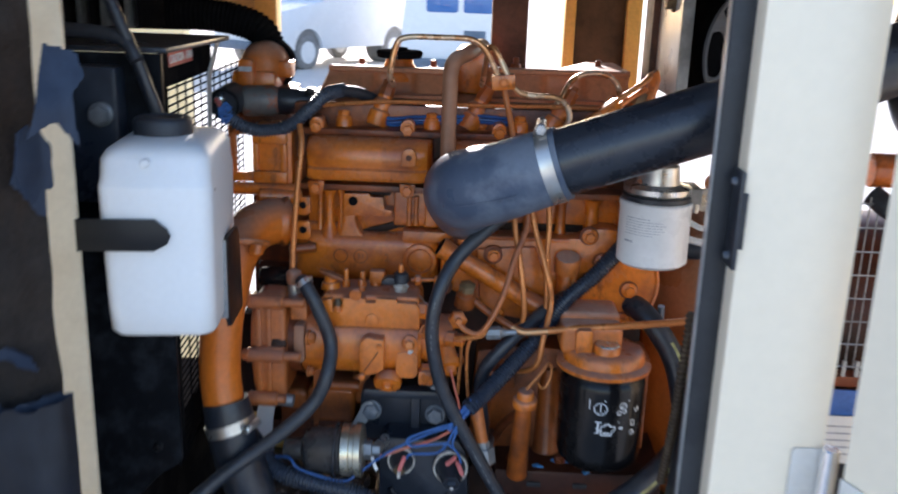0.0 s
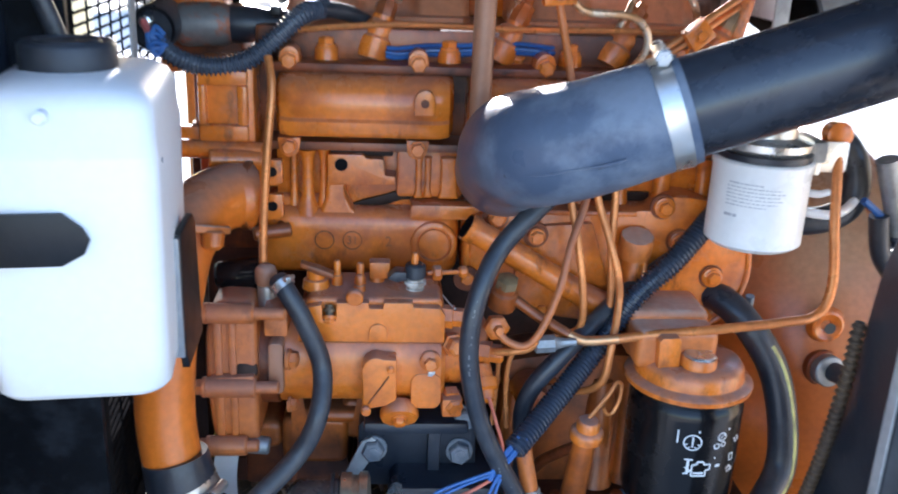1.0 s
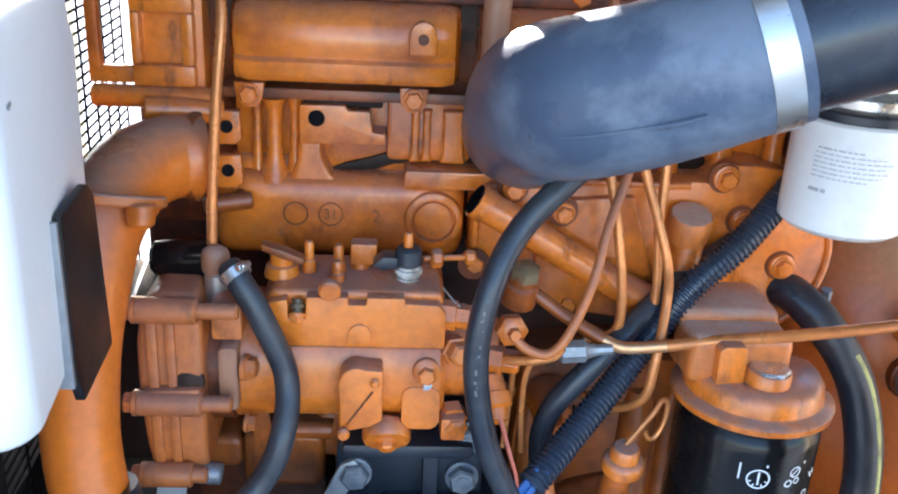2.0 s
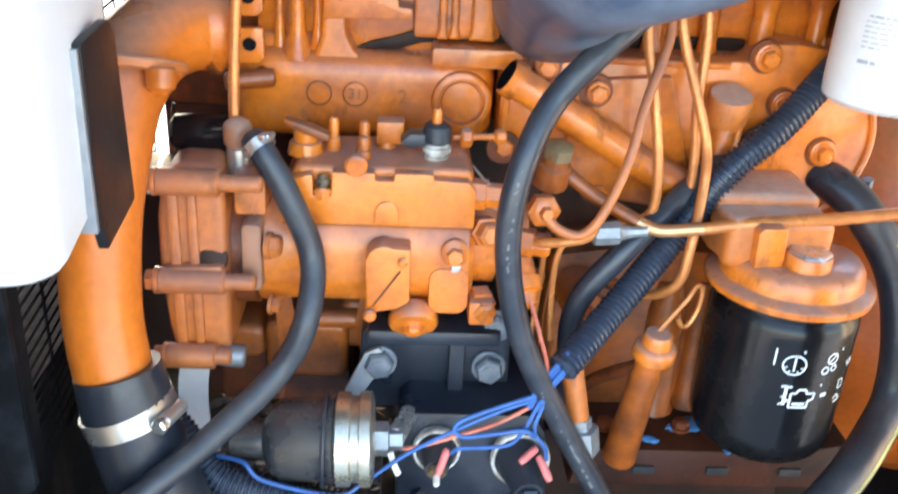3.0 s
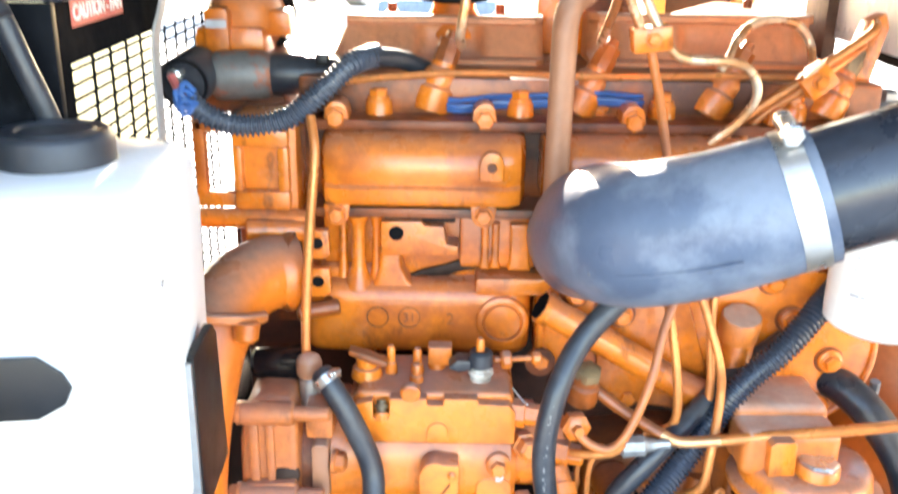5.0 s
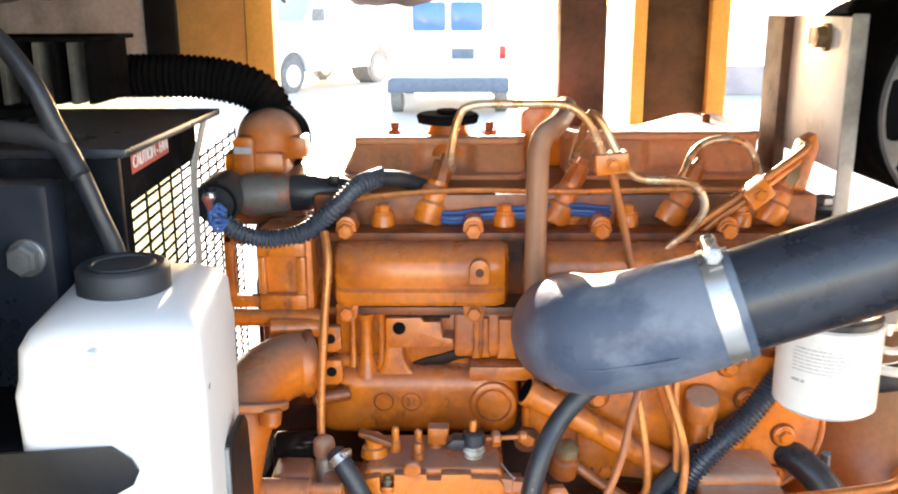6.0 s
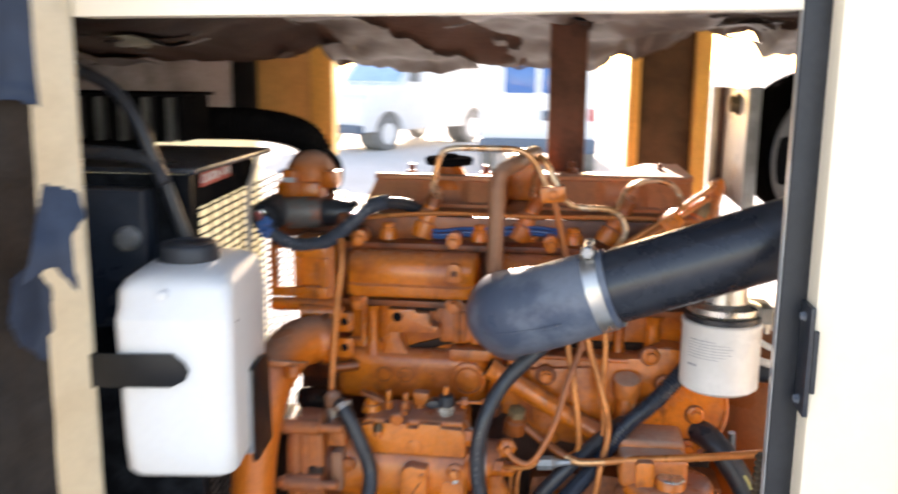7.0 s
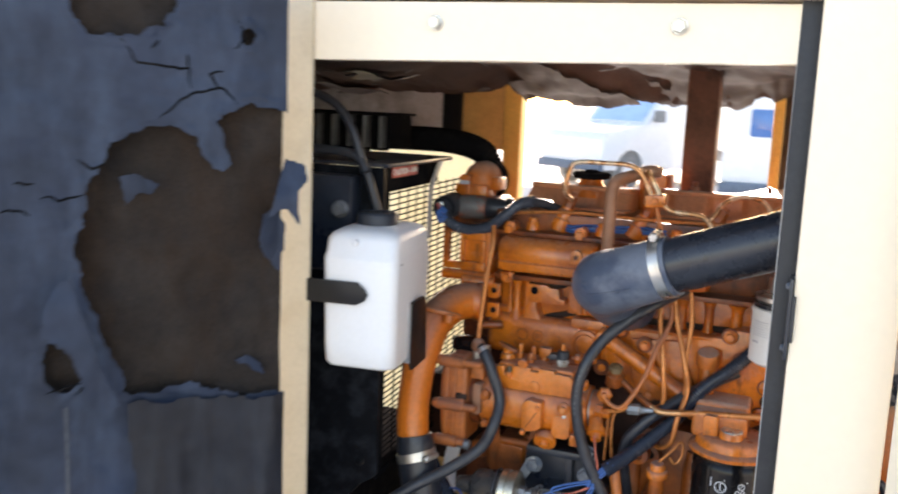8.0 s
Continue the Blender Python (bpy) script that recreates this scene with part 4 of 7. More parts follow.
part("flange_rail", box((-0.275, 1.094, 1.270), (0.17, 1.15, 1.278), 0.002), ORANGE_GRIMY, engine)
for x in (-0.252, -0.138, -0.024, 0.088):
    part("bolt_pad", slab([(x - 0.011, 1.342), (x - 0.0085, 1.358), *arc(x, 1.3545, 0.0085, 160, 20, 6), (x + 0.011, 1.342)], 1.093, 1.12, 0.0012), ORANGE, engine)
    bolt(engine, (x, 1.0925, 1.3505), size=0.0125)
for x in (-0.253, -0.137, -0.02):
    part("bolt_ear", slab([(x - 0.0105, 1.282), (x - 0.0095, 1.273), *arc(x, 1.2735, 0.0095, 200, 340, 6), (x + 0.0105, 1.282)], 1.0905, 1.11, 0.0012), ORANGE, engine)
    bolt(engine, (x, 1.0905, 1.2740), size=0.0115)

# cylinder head with nuts, injector sockets and gallery pipe
bm = box((-0.285, 1.120, 1.345), (0.175, 1.47, 1.378), 0.005)
head = part("cylinder_head", bm, ORANGE_GRIMY, engine, "grimy orange cylinder head")
for x in (-0.221, -0.1095, 0.002, 0.105):
    part("stud_boss", lathe((x, 1.118, 1.345), (0, 0, 1), [(0, 0.011), (0.014, 0.0105), (0.016, 0.009)], 16), ORANGE, head)
    bolt(head, (x, 1.118, 1.361), (0, 0, 1), 0.013)
for x in (-0.155, -0.045, 0.075):
    bolt(head, (x, 1.125, 1.352), (0, -0.6, 0.8), 0.011)
for x, lean in ((-0.181, 0.010), (-0.066, 0.018), (0.038, 0.020), (0.13, 0.016)):
    way = Vector((lean * 1.6, 0.012, 0.055)).normalized()
    base = Vector((x, 1.124, 1.350))
    holder = part("injector", lathe(base, way, [(0, 0.0135), (0.008, 0.0150), (0.018, 0.0152), (0.021, 0.0128), (0.030, 0.0138), (0.034, 0.0120), (0.036, 0.0098), (0.040, 0.0098), (0.041, 0.006)], 18), ORANGE_PUMP, engine, "orange-brown injector body leaning back")
    part("union_nut", lathe(base + way * 0.046, way, [(-0.006, 0.0100), (0.004, 0.0104), (0.006, 0.0092), (0.013, 0.0092), (0.014, 0.0055), (0.020, 0.0045)], 8), UNION if x > 0.1 else ORANGE_BROWN, holder)
part("gallery_pipe", sweep([(-0.258, 1.118, 1.373), (-0.2, 1.116, 1.3795), (-0.14, 1.117, 1.3822), (-0.05, 1.116, 1.381), (0.06, 1.117, 1.383), (0.14, 1.118, 1.381)], 0.0028, 8), COPPER, engine, "thin orange leak-off pipe")

# rocker covers and filler
def hollow(x):
    """How far the pressed cover steps back round each injector."""
    return max(max(0.0, min(1.0, (0.034 - abs(x - c)) / 0.014)) for c in (-0.166, -0.050, 0.062, 0.160))


for x0, x1, peak, back in ((-0.268, -0.085, 1.4165, 1.392), (-0.045, 0.152, 1.4205, 1.404)):
    bm, rows = bmesh.new(), []
    for k in range(49):
        x, h = x0 + (x1 - x0) * k / 48, hollow(x0 + (x1 - x0) * k / 48)
        h = h * h * (3 - 2 * h)
        tip = 0.010 * (1 - min(1.0, min(k, 48 - k) / 2))
        rise = (peak - 1.378) / 0.0535
        flat = back + 0.014 * max(0.0, min(1.0, (x - 0.06) / 0.05))
        prof = [(1.190, 1.378), (1.190, 1.382), (1.203 + 0.012 * h, 1.3835), (1.206 + 0.016 * h, 1.378 + 0.014 * rise), (1.213 + 0.013 * h, 1.378 + 0.031 * rise), (1.220 + 0.005 * h, peak - 0.0085), (1.2165, peak - 0.0068), (1.2165, peak - 0.002), (1.219, peak), (1.230, peak - 0.0006), (1.30, (peak + flat) / 2), (1.40, flat), (1.43, flat - 0.012), (1.44, 1.378)]
        slant = 0.016 * (1 - min(1.0, k / 3)) if x0 < -0.1 else 0.0
        rows.append([bm.verts.new((x + slant * max(0.0, z - 1.384) / 0.035, y + tip, z)) for y, z in prof])
    for a, b in zip(rows, rows[1:]):
        for j in range(len(a)):
            i = (j + 1) % len(a)
            bm.faces.new((a[j], a[i], b[i], b[j]))
    bm.faces.new(rows[0])
    bm.faces.new(rows[-1])
    rocker = part("rocker_cover", bm, ROCKER, engine, "dusty orange pressed rocker cover", 50)
    for x in (x0 + 0.045, x1 - 0.034):
        seat = (peak + back) / 2 - 0.004
        part("stud", rod((x, 1.31, seat), (x, 1.31, seat + 0.020), 0.0045, seg=12), ORANGE_DARK, rocker)
        bolt(rocker, (x, 1.31, seat + 0.003), (0, 0, 1), 0.013, ORANGE_GRIMY)
filler = part("oil_filler", lathe((-0.1635, 1.25, 1.396), (0, 0, 1), [(0, 0.030), (0.012, 0.0265), (0.024, 0.0195), (0.031, 0.0185)], 28), ORANGE, engine, "orange oil filler neck")
part("filler_cap", lathe((-0.1635, 1.25, 1.4255), (0, 0, 1), [(0, 0.022), (0.0015, 0.0305), (0.0085, 0.0325), (0.011, 0.030), (0.012, 0.012), (0.015, 0.011), (0.015, 0.006)], 28), BLACK_MATTE, filler, "dark round oil filler cap")
part("breather_box", slab([(-0.087, 1.378), (-0.087, 1.434), (-0.080, 1.441), (-0.046, 1.441), (-0.042, 1.434), (-0.042, 1.378)], 1.265, 1.36, 0.004), ORANGE, engine)
part("breather_pipe", sweep([(-0.086, 1.05, 1.30), (-0.086, 1.05, 1.34), (-0.0855, 1.050, 1.40), (-0.085, 1.050, 1.428), (-0.080, 1.056, 1.441), (-0.066, 1.085, 1.447), (-0.052, 1.15, 1.452), (-0.048, 1.22, 1.447)], 0.0092, 16), MAUVE, engine, "brown-orange breather tube bent over the head")

# window box and thermostat end at the front of the engine
bm = slab(rounded(-0.333, 1.269, -0.283, 1.350, 0.004), 1.092, 1.16, 0.002)
part("front_casting", bm, ORANGE, engine)
bm = bmesh.new()
for lo, hi in (((-0.331, 1.083, 1.328), (-0.288, 1.095, 1.341)), ((-0.331, 1.083, 1.278), (-0.288, 1.095, 1.293)), ((-0.331, 1.083, 1.2925), (-0.324, 1.095, 1.3285)), ((-0.297, 1.083, 1.2925), (-0.288, 1.095, 1.3285))):
    box(lo, hi, 0.003, bm)
part("casting_frame", bm, ORANGE, engine)
bm = rod((-0.36, 1.088, 1.270), (-0.275, 1.088, 1.270), 0.008)
part("casting_bead", bm, ORANGE, engine)
bm = bmesh.new()
for lo, hi in (((-0.3625, 1.090, 1.285), (-0.3535, 1.10, 1.348)), ((-0.3625, 1.090, 1.3375), (-0.332, 1.10, 1.350)), ((-0.3625, 1.090, 1.2780), (-0.332, 1.10, 1.2900))):
    box(lo, hi, 0.0025, bm)
part("slotted_ear", bm, ORANGE, engine)

# gear-case plate with its bolts
outline = [(-0.092, 1.152), (-0.092, 1.200), (-0.082, 1.215), (-0.06, 1.221), (0.085, 1.222), (0.10, 1.236), (0.118, 1.236), *arc(0.118, 1.165, 0.071, 75, -50, 16), (0.12, 1.085), (0.045, 1.092), (0.035, 1.108), (-0.025, 1.116), (-0.06, 1.140)]
part("gear_case", slab(outline, 1.084, 1.155, 0.0035), ORANGE, engine, "flat orange gear-case plate")
part("gear_case_lip", sweep([(-0.088, 1.0838, 1.152), (-0.087, 1.0838, 1.197), (-0.078, 1.0838, 1.212), (-0.05, 1.0838, 1.2185), (0.07, 1.0838, 1.2185)], 0.0028, 8), ORANGE, engine)
part("gear_case_lip", sweep([(x, 1.0838, z) for x, z in arc(0.118, 1.165, 0.068, 40, -60, 8)], 0.0028, 8), ORANGE, engine)
part("raised_boss", slab([(-0.040, 1.135), (-0.046, 1.205), (0.028, 1.211), (0.052, 1.14), (0.036, 1.112), (-0.02, 1.120)], 1.077, 1.09, 0.003), ORANGE, engine)
for x, z in ((-0.0625, 1.2155), (-0.0245, 1.1985), (0.151, 1.157), (0.096, 1.226), (0.114, 1.193), (-0.087, 1.154), (-0.014, 1.122), (0.145, 1.115)):
    part("bolt_seat", lathe((x, 1.085, z), (0, -1, 0), [(0, 0.0106), (0.0045, 0.0100), (0.0048, 0.0088), (0.013 if x < 0 and z > 1.17 else 0.005, 0.0085)], 18), ORANGE, engine)
    part("oil_ring", lathe((x - 0.001, 1.0858 - (0.008 if x < 0 and z > 1.14 else 0), z), (0, -1, 0), [(0, 0.0126), (0.0022, 0.0120)], 20), ORANGE_DARK, engine)
    bolt(engine, (x, 1.0805 if x > 0.04 or z < 1.17 else 1.072, z), size=0.0115)
bm = lathe((0.068, 1.070, 1.118), (0.02, 0, 1), [(0, 0.0118), (0.072, 0.0126), (0.078, 0.0115)], 16)
tall = part("tall_boss", bm, ORANGE, engine, "tall orange boss")
part("boss_cap", lathe((0.0685, 1.068, 1.197), (0.0, -0.32, 0.95), [(-0.016, 0.0130), (-0.0145, 0.0162), (0.004, 0.0166), (0.0066, 0.0150)], 10), DUSTY_ORANGE, tall, "faceted plug")
# oil filler neck lying diagonally across the gear case
a, b = Vector((-0.0915, 1.058, 1.2120)), Vector((0.046, 1.064, 1.130))
neck = part("filler_neck", lathe(a, b - a, [(0, 0.0132), (0.010, 0.0135), (0.0105, 0.0118), ((b - a).length * 0.8, 0.0118), ((b - a).length, 0.0150)], 20), ORANGE, engine, "diagonal orange filler neck")
part("neck_bore", lathe(a - (b - a).normalized() * 0.001, b - a, [(0, 0.0112), (0.0016, 0.0112)], 20), BLACK_MATTE, neck, "dark open end")

# bell housing: a broad flaring drum at the generator end
bm = lathe((0.178, 1.325, 1.0), (1, 0, 0), [(0, 0.150), (0.003, 0.172), (0.012, 0.186), (0.030, 0.203), (0.055, 0.222), (0.080, 0.236), (0.105, 0.2445), (0.135, 0.2490), (0.165, 0.2505), (0.170, 0.256), (0.20, 0.256), (0.205, 0.245)], 72)
part("bell_housing", bm, ORANGE_BELL, engine, "large smooth orange bell housing")
for x, z in ((0.282, 1.101),):
    part("housing_boss", lathe((x, 1.100, z), (0, -1, 0), [(0, 0.020), (0.007, 0.0165), (0.008, 0.014), (0.004, 0.0065), (-0.004, 0.006)], 20), ORANGE, engine)
    part("boss_hole", lathe((x, 1.089, z), (0, -1, 0), [(0, 0.0060), (0.0006, 0.0060)], 14), PRINT_BLACK, engine)
sensor = part("speed_sensor", rod((0.285, 1.09, 1.057), (0.300, 1.050, 1.060), 0.0105, 0.0095, edge=0.002), BLACK_HOSE, engine, "black speed sensor with its cable")
part("sensor_collar", rod((0.283, 1.095, 1.056), (0.2855, 1.078, 1.058), 0.0165), GREY_METAL, sensor, "worn steel collar")
part("sensor_seat", rod((0.282, 1.10, 1.056), (0.2835, 1.088, 1.057), 0.0195), ORANGE_DARK, sensor)
part("sensor_cable", sweep([(0.289, 1.062, 1.062), (0.300, 1.045, 1.063), (0.312, 1.04, 1.058), (0.318, 1.05, 1.02), (0.305, 1.06, 0.97)], 0.0055, 10), BLACK_HOSE, sensor)

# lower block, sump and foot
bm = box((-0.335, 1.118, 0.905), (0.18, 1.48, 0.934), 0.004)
part("sump_flange", bm, SUMP, engine, "oily sump flange, darkened for shade")
# near-black colour carries oil and the shade below the rail
part("sump", box((-0.135, 1.105, 0.70), (0.20, 1.46, 0.886), 0.02), OIL_SHADE, engine, "brown oily sump, darkened for shade")
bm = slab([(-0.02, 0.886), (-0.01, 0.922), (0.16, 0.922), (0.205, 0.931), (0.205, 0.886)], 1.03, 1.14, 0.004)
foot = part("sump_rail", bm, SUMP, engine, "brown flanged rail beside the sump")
for x in (0.04, 0.10, 0.16):
    part("rail_slot", box((x - 0.009, 1.0275, 0.900), (x + 0.009, 1.031, 0.907), 0.001), PRINT_BLACK, foot)
for x in (0.012, 0.075, 0.135):
    bolt(foot, (x, 1.06, 0.9225), (0, 0, 1), 0.012, ORANGE_DARK)
for x, y, wide, turn_ in ((0.082, 1.064, 0.017, 0.4), (0.045, 1.043, 0.007, -0.3), (0.108, 1.034, 0.008, 0.9)):
    bm = bmesh.new()
    bmesh.ops.create_uvsphere(bm, u_segments=18, v_segments=8, radius=1.0)
    for v in bm.verts:
        swell = 1 + 0.45 * noise.noise(v.co * 1.7 + Vector((x * 90, 0, 0)))
        v.co = Vector((v.co.x * wide * swell, v.co.y * wide * 0.55 * swell, v.co.z * 0.0022 * swell))
    bmesh.ops.transform(bm, matrix=Matrix.Translation((x, y, 0.9228)) @ Matrix.Rotation(turn_, 4, "Z"), verts=bm.verts[:])
    part("sealant_smear", bm, BLUE_RAG, engine, "smear of blue sealant")
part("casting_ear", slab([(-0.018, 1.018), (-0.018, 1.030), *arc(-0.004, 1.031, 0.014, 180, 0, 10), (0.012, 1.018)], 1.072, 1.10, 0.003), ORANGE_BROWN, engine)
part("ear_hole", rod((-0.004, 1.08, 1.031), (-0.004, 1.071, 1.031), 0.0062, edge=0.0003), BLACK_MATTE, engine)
# added block: stops light and keeps the gap beside the pump black
part("gap_blocker", box((-0.402, 1.14, 0.93), (-0.3465, 1.243, 1.082), 0.008), OIL_SHADE, engine, "black block added to darken the gap beside the pump")
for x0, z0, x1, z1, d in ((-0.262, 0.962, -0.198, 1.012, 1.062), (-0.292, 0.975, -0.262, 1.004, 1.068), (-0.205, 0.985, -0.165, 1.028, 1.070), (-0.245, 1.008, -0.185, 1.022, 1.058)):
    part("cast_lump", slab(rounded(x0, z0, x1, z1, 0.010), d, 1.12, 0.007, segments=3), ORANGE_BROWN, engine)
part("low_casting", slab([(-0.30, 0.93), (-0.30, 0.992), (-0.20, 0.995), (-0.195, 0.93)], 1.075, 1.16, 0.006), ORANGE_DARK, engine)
# browner orange here includes the shade behind the dipstick
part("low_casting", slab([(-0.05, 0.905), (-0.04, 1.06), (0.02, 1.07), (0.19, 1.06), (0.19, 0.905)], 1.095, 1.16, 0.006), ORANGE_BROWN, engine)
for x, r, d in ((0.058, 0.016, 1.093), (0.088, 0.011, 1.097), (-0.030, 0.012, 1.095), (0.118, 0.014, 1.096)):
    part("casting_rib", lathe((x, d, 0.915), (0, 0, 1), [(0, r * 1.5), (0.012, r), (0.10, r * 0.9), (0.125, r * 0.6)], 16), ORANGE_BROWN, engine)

part("plug_lug", lathe((-0.019, 1.09, 1.034), (0, -1, 0), [(0, 0.019), (0.035, 0.015), (0.036, 0.007), (0.03, 0.0065)], 18), ORANGE, engine)
dip = part("dipstick_cap", lathe((0.020, 0.993, 1.03), (0.02, -0.15, 1), [(0, 0.010), (0.003, 0.0150), (0.010, 0.0155), (0.013, 0.0135), (0.014, 0.0108), (0.021, 0.0105), (0.0235, 0.0085), (0.024, 0.004)], 22), ORANGE_PUMP, engine, "orange dipstick cap")
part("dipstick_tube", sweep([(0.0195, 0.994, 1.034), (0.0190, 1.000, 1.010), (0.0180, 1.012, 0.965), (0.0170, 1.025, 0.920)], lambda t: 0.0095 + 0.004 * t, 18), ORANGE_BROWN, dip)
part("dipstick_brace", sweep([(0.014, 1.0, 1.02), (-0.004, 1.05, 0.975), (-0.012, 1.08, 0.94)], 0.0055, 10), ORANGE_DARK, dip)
# two mostly hidden parts, added to keep sun off the drive housing
part("sun_block", box((-0.374, 1.245, 0.95), (-0.346, 1.45, 1.262), 0.010), ORANGE_DARK, engine, "dark brown block added to stop stray sun")
block_disc = part("sun_block_disc", lathe((-0.376, 1.35, 1.08), (1, 0, 0), [(0, 0.07), (0.004, 0.10), (0.012, 0.10), (0.018, 0.085), (0.024, 0.10), (0.032, 0.10), (0.036, 0.05), (0.065, 0.045)], 40), ORANGE_DARK, engine, "dark grooved disc added to stop stray sun")


# ---- injection pump ----
pump = thing("injection_pump", (-0.19, 1.05, 1.04), "orange-painted rotary fuel injection pump, dusty on top", "fuel pump")
body = part("body", lathe((-0.262, 1.047, 1.094), (1, 0, 0), [(0, 0.040), (0.006, 0.047), (0.018, 0.047), (0.022, 0.0455), (0.148, 0.0455), (0.152, 0.042)], 40), ORANGE_PUMP, pump)
part("body_pad", slab(rounded(-0.140, 1.058, -0.113, 1.092, 0.008), 1.0005, 1.03, 0.001), ORANGE_PUMP, body)
bm = slab([(-0.239, 1.122), (-0.239, 1.145), (-0.229, 1.159), (-0.116, 1.160), (-0.112, 1.15), (-0.112, 1.122)], 1.012, 1.078, 0.004, segments=3)
slab([(-0.239, 1.122), (-0.239, 1.142), (-0.231, 1.154), (-0.2185, 1.1565), (-0.2180, 1.1425), (-0.2065, 1.1425), (-0.2060, 1.1585), (-0.1785, 1.1588), (-0.1780, 1.1535), (-0.1660, 1.1535), (-0.1655, 1.159), (-0.1405, 1.159), (-0.1400, 1.155), (-0.117, 1.1545), (-0.112, 1.148), (-0.112, 1.122)], 1.002, 1.0125, 0.0012, bm)
lid = part("governor_cover", bm, ORANGE_PUMP, pump, "dusty orange governor housing")
part("gasket_line", box((-0.2385, 1.0035, 1.1210), (-0.1125, 1.0775, 1.1225), 0.0003), ORANGE_DARK, pump)
part("cover_boss", slab([(-0.178, 1.1245), *arc(-0.170, 1.132, 0.0078, 180, 0, 8), (-0.162, 1.124)], 1.000, 1.004, 0.0008), ORANGE_PUMP, lid)
part("bolt_shank", lathe((-0.2122, 1.008, 1.1545), (0, -0.45, -1), [(0, 0.0036), (0.003, 0.0036), (0.0035, 0.005), (0.006, 0.005), (0.0065, 0.0035), (0.009, 0.0035)], 12), UNION, lid, "worn bare threads")
bolt(lid, (-0.2120, 1.0035, 1.1445), (0, -0.6, -1), 0.0085, ORANGE_PUMP)
lever = part("side_lever", slab([(-0.183, 1.0635), (-0.183, 1.103), *arc(-0.171, 1.103, 0.012, 180, 60, 6), (-0.1535, 1.113), (-0.1530, 1.074), (-0.162, 1.0685), (-0.174, 1.066)], 0.985, 1.004, 0.0025), ORANGE_PUMP, pump, "orange cover plate with a scribed line")
part("lever_pin", rod((-0.1795, 0.9855, 1.0655), (-0.1795, 0.979, 1.0655), 0.0045, seg=12), ORANGE_PUMP, lever)
part("scribed_line", strip([(-0.1775, 0.9845, 1.071), (-0.160, 0.9845, 1.0975)], (0.8, 0, -0.6), 0.0011, 0.0004), ORANGE_DARK, lever)
part("lever_knob", rod((-0.1585, 0.986, 1.1045), (-0.1585, 0.982, 1.1045), 0.0035, seg=10), ORANGE_PUMP, lever)
drain = part("drain_plug", lathe((-0.150, 1.012, 1.056), (0.02, -0.75, -0.55), [(0, 0.014), (0.006, 0.0175), (0.012, 0.0175), (0.0145, 0.0165)], 12), ORANGE_PUMP, pump, "large orange drain plug")
bolt(drain, Vector((-0.150, 1.012, 1.056)) + Vector((0.02, -0.75, -0.55)).normalized() * 0.014, (0.02, -0.75, -0.55), 0.011)
part("bolt_washer", lathe((-0.1235, 1.003, 1.1045), (0, -1, 0.15), [(0, 0.0095), (0.004, 0.0095), (0.005, 0.0082)], 18), ORANGE_PUMP, pump)
bolt(pump, (-0.1235, 0.9985, 1.1035), (0, -1, 0.15), 0.0105, ORANGE_PUMP, washer=False)
part("paint_scrape", slab([(-0.1255, 1.0905), (-0.125, 1.0955), (-0.119, 1.0950), (-0.1195, 1.0925), (-0.122, 1.0900)], 0.9995, 1.004, 0.0004), STEEL, pump)
# control levers and vents on top of the cover
for x, y, h, r in ((-0.226, 1.040, 0.020, 0.011), (-0.2075, 1.045, 0.024, 0.0045), (-0.187, 1.045, 0.022, 0.0048), (-0.187, 1.030, 0.016, 0.005), (-0.172, 1.055, 0.016, 0.0065)):
    part("top_fitting", lathe((x, y, 1.158), (0, 0, 1), [(0, r * 1.15), (h * 0.4, r), (h * 0.45, r * 0.75), (h * 0.9, r * 0.75), (h, r * 0.5)], 12), ORANGE_PUMP, pump)
part("throttle_arm", slab([(-0.2390, 1.1795), (-0.2390, 1.1835), (-0.225, 1.1795), (-0.2098, 1.1735), (-0.2098, 1.1690), (-0.226, 1.1735)], 1.031, 1.042, 0.001), ORANGE_GRIMY, pump, "throttle arm")
part("top_knob", rod((-0.1905, 1.008, 1.164), (-0.1905, 1.000, 1.163), 0.0075), ORANGE_PUMP, pump)
part("link_block", box((-0.179, 1.048, 1.163), (-0.160, 1.062, 1.179), 0.002), ORANGE_PUMP, pump)
solenoid = part("stop_solenoid", lathe((-0.1378, 1.035, 1.155), (0, 0, 1), [(0, 0.0082), (0.006, 0.0082), (0.0065, 0.0070), (0.009, 0.0070), (0.0095, 0.0098), (0.0125, 0.0098), (0.013, 0.0078), (0.016, 0.0072)], 20), RIM_WHITE, pump, "plated stop solenoid under a dark cap")
part("solenoid_cap", lathe((-0.1380, 1.035, 1.170), (0, 0, 1), [(0, 0.0080), (0.002, 0.0098), (0.012, 0.0092), (0.014, 0.0070)], 18), CAP_BLACK, solenoid, "dark dusty cap")
part("solenoid_stem", lathe((-0.1385, 1.035, 1.183), (0, 0, 1), [(0, 0.0034), (0.009, 0.0032), (0.011, 0.0022)], 10), ORANGE_PUMP, solenoid)
part("rubber_tab", slab([(-0.163, 1.1705), (-0.156, 1.177), (-0.146, 1.1765), (-0.145, 1.169), (-0.155, 1.167)], 1.030, 1.046, 0.0012), BLACK_HOSE, solenoid)
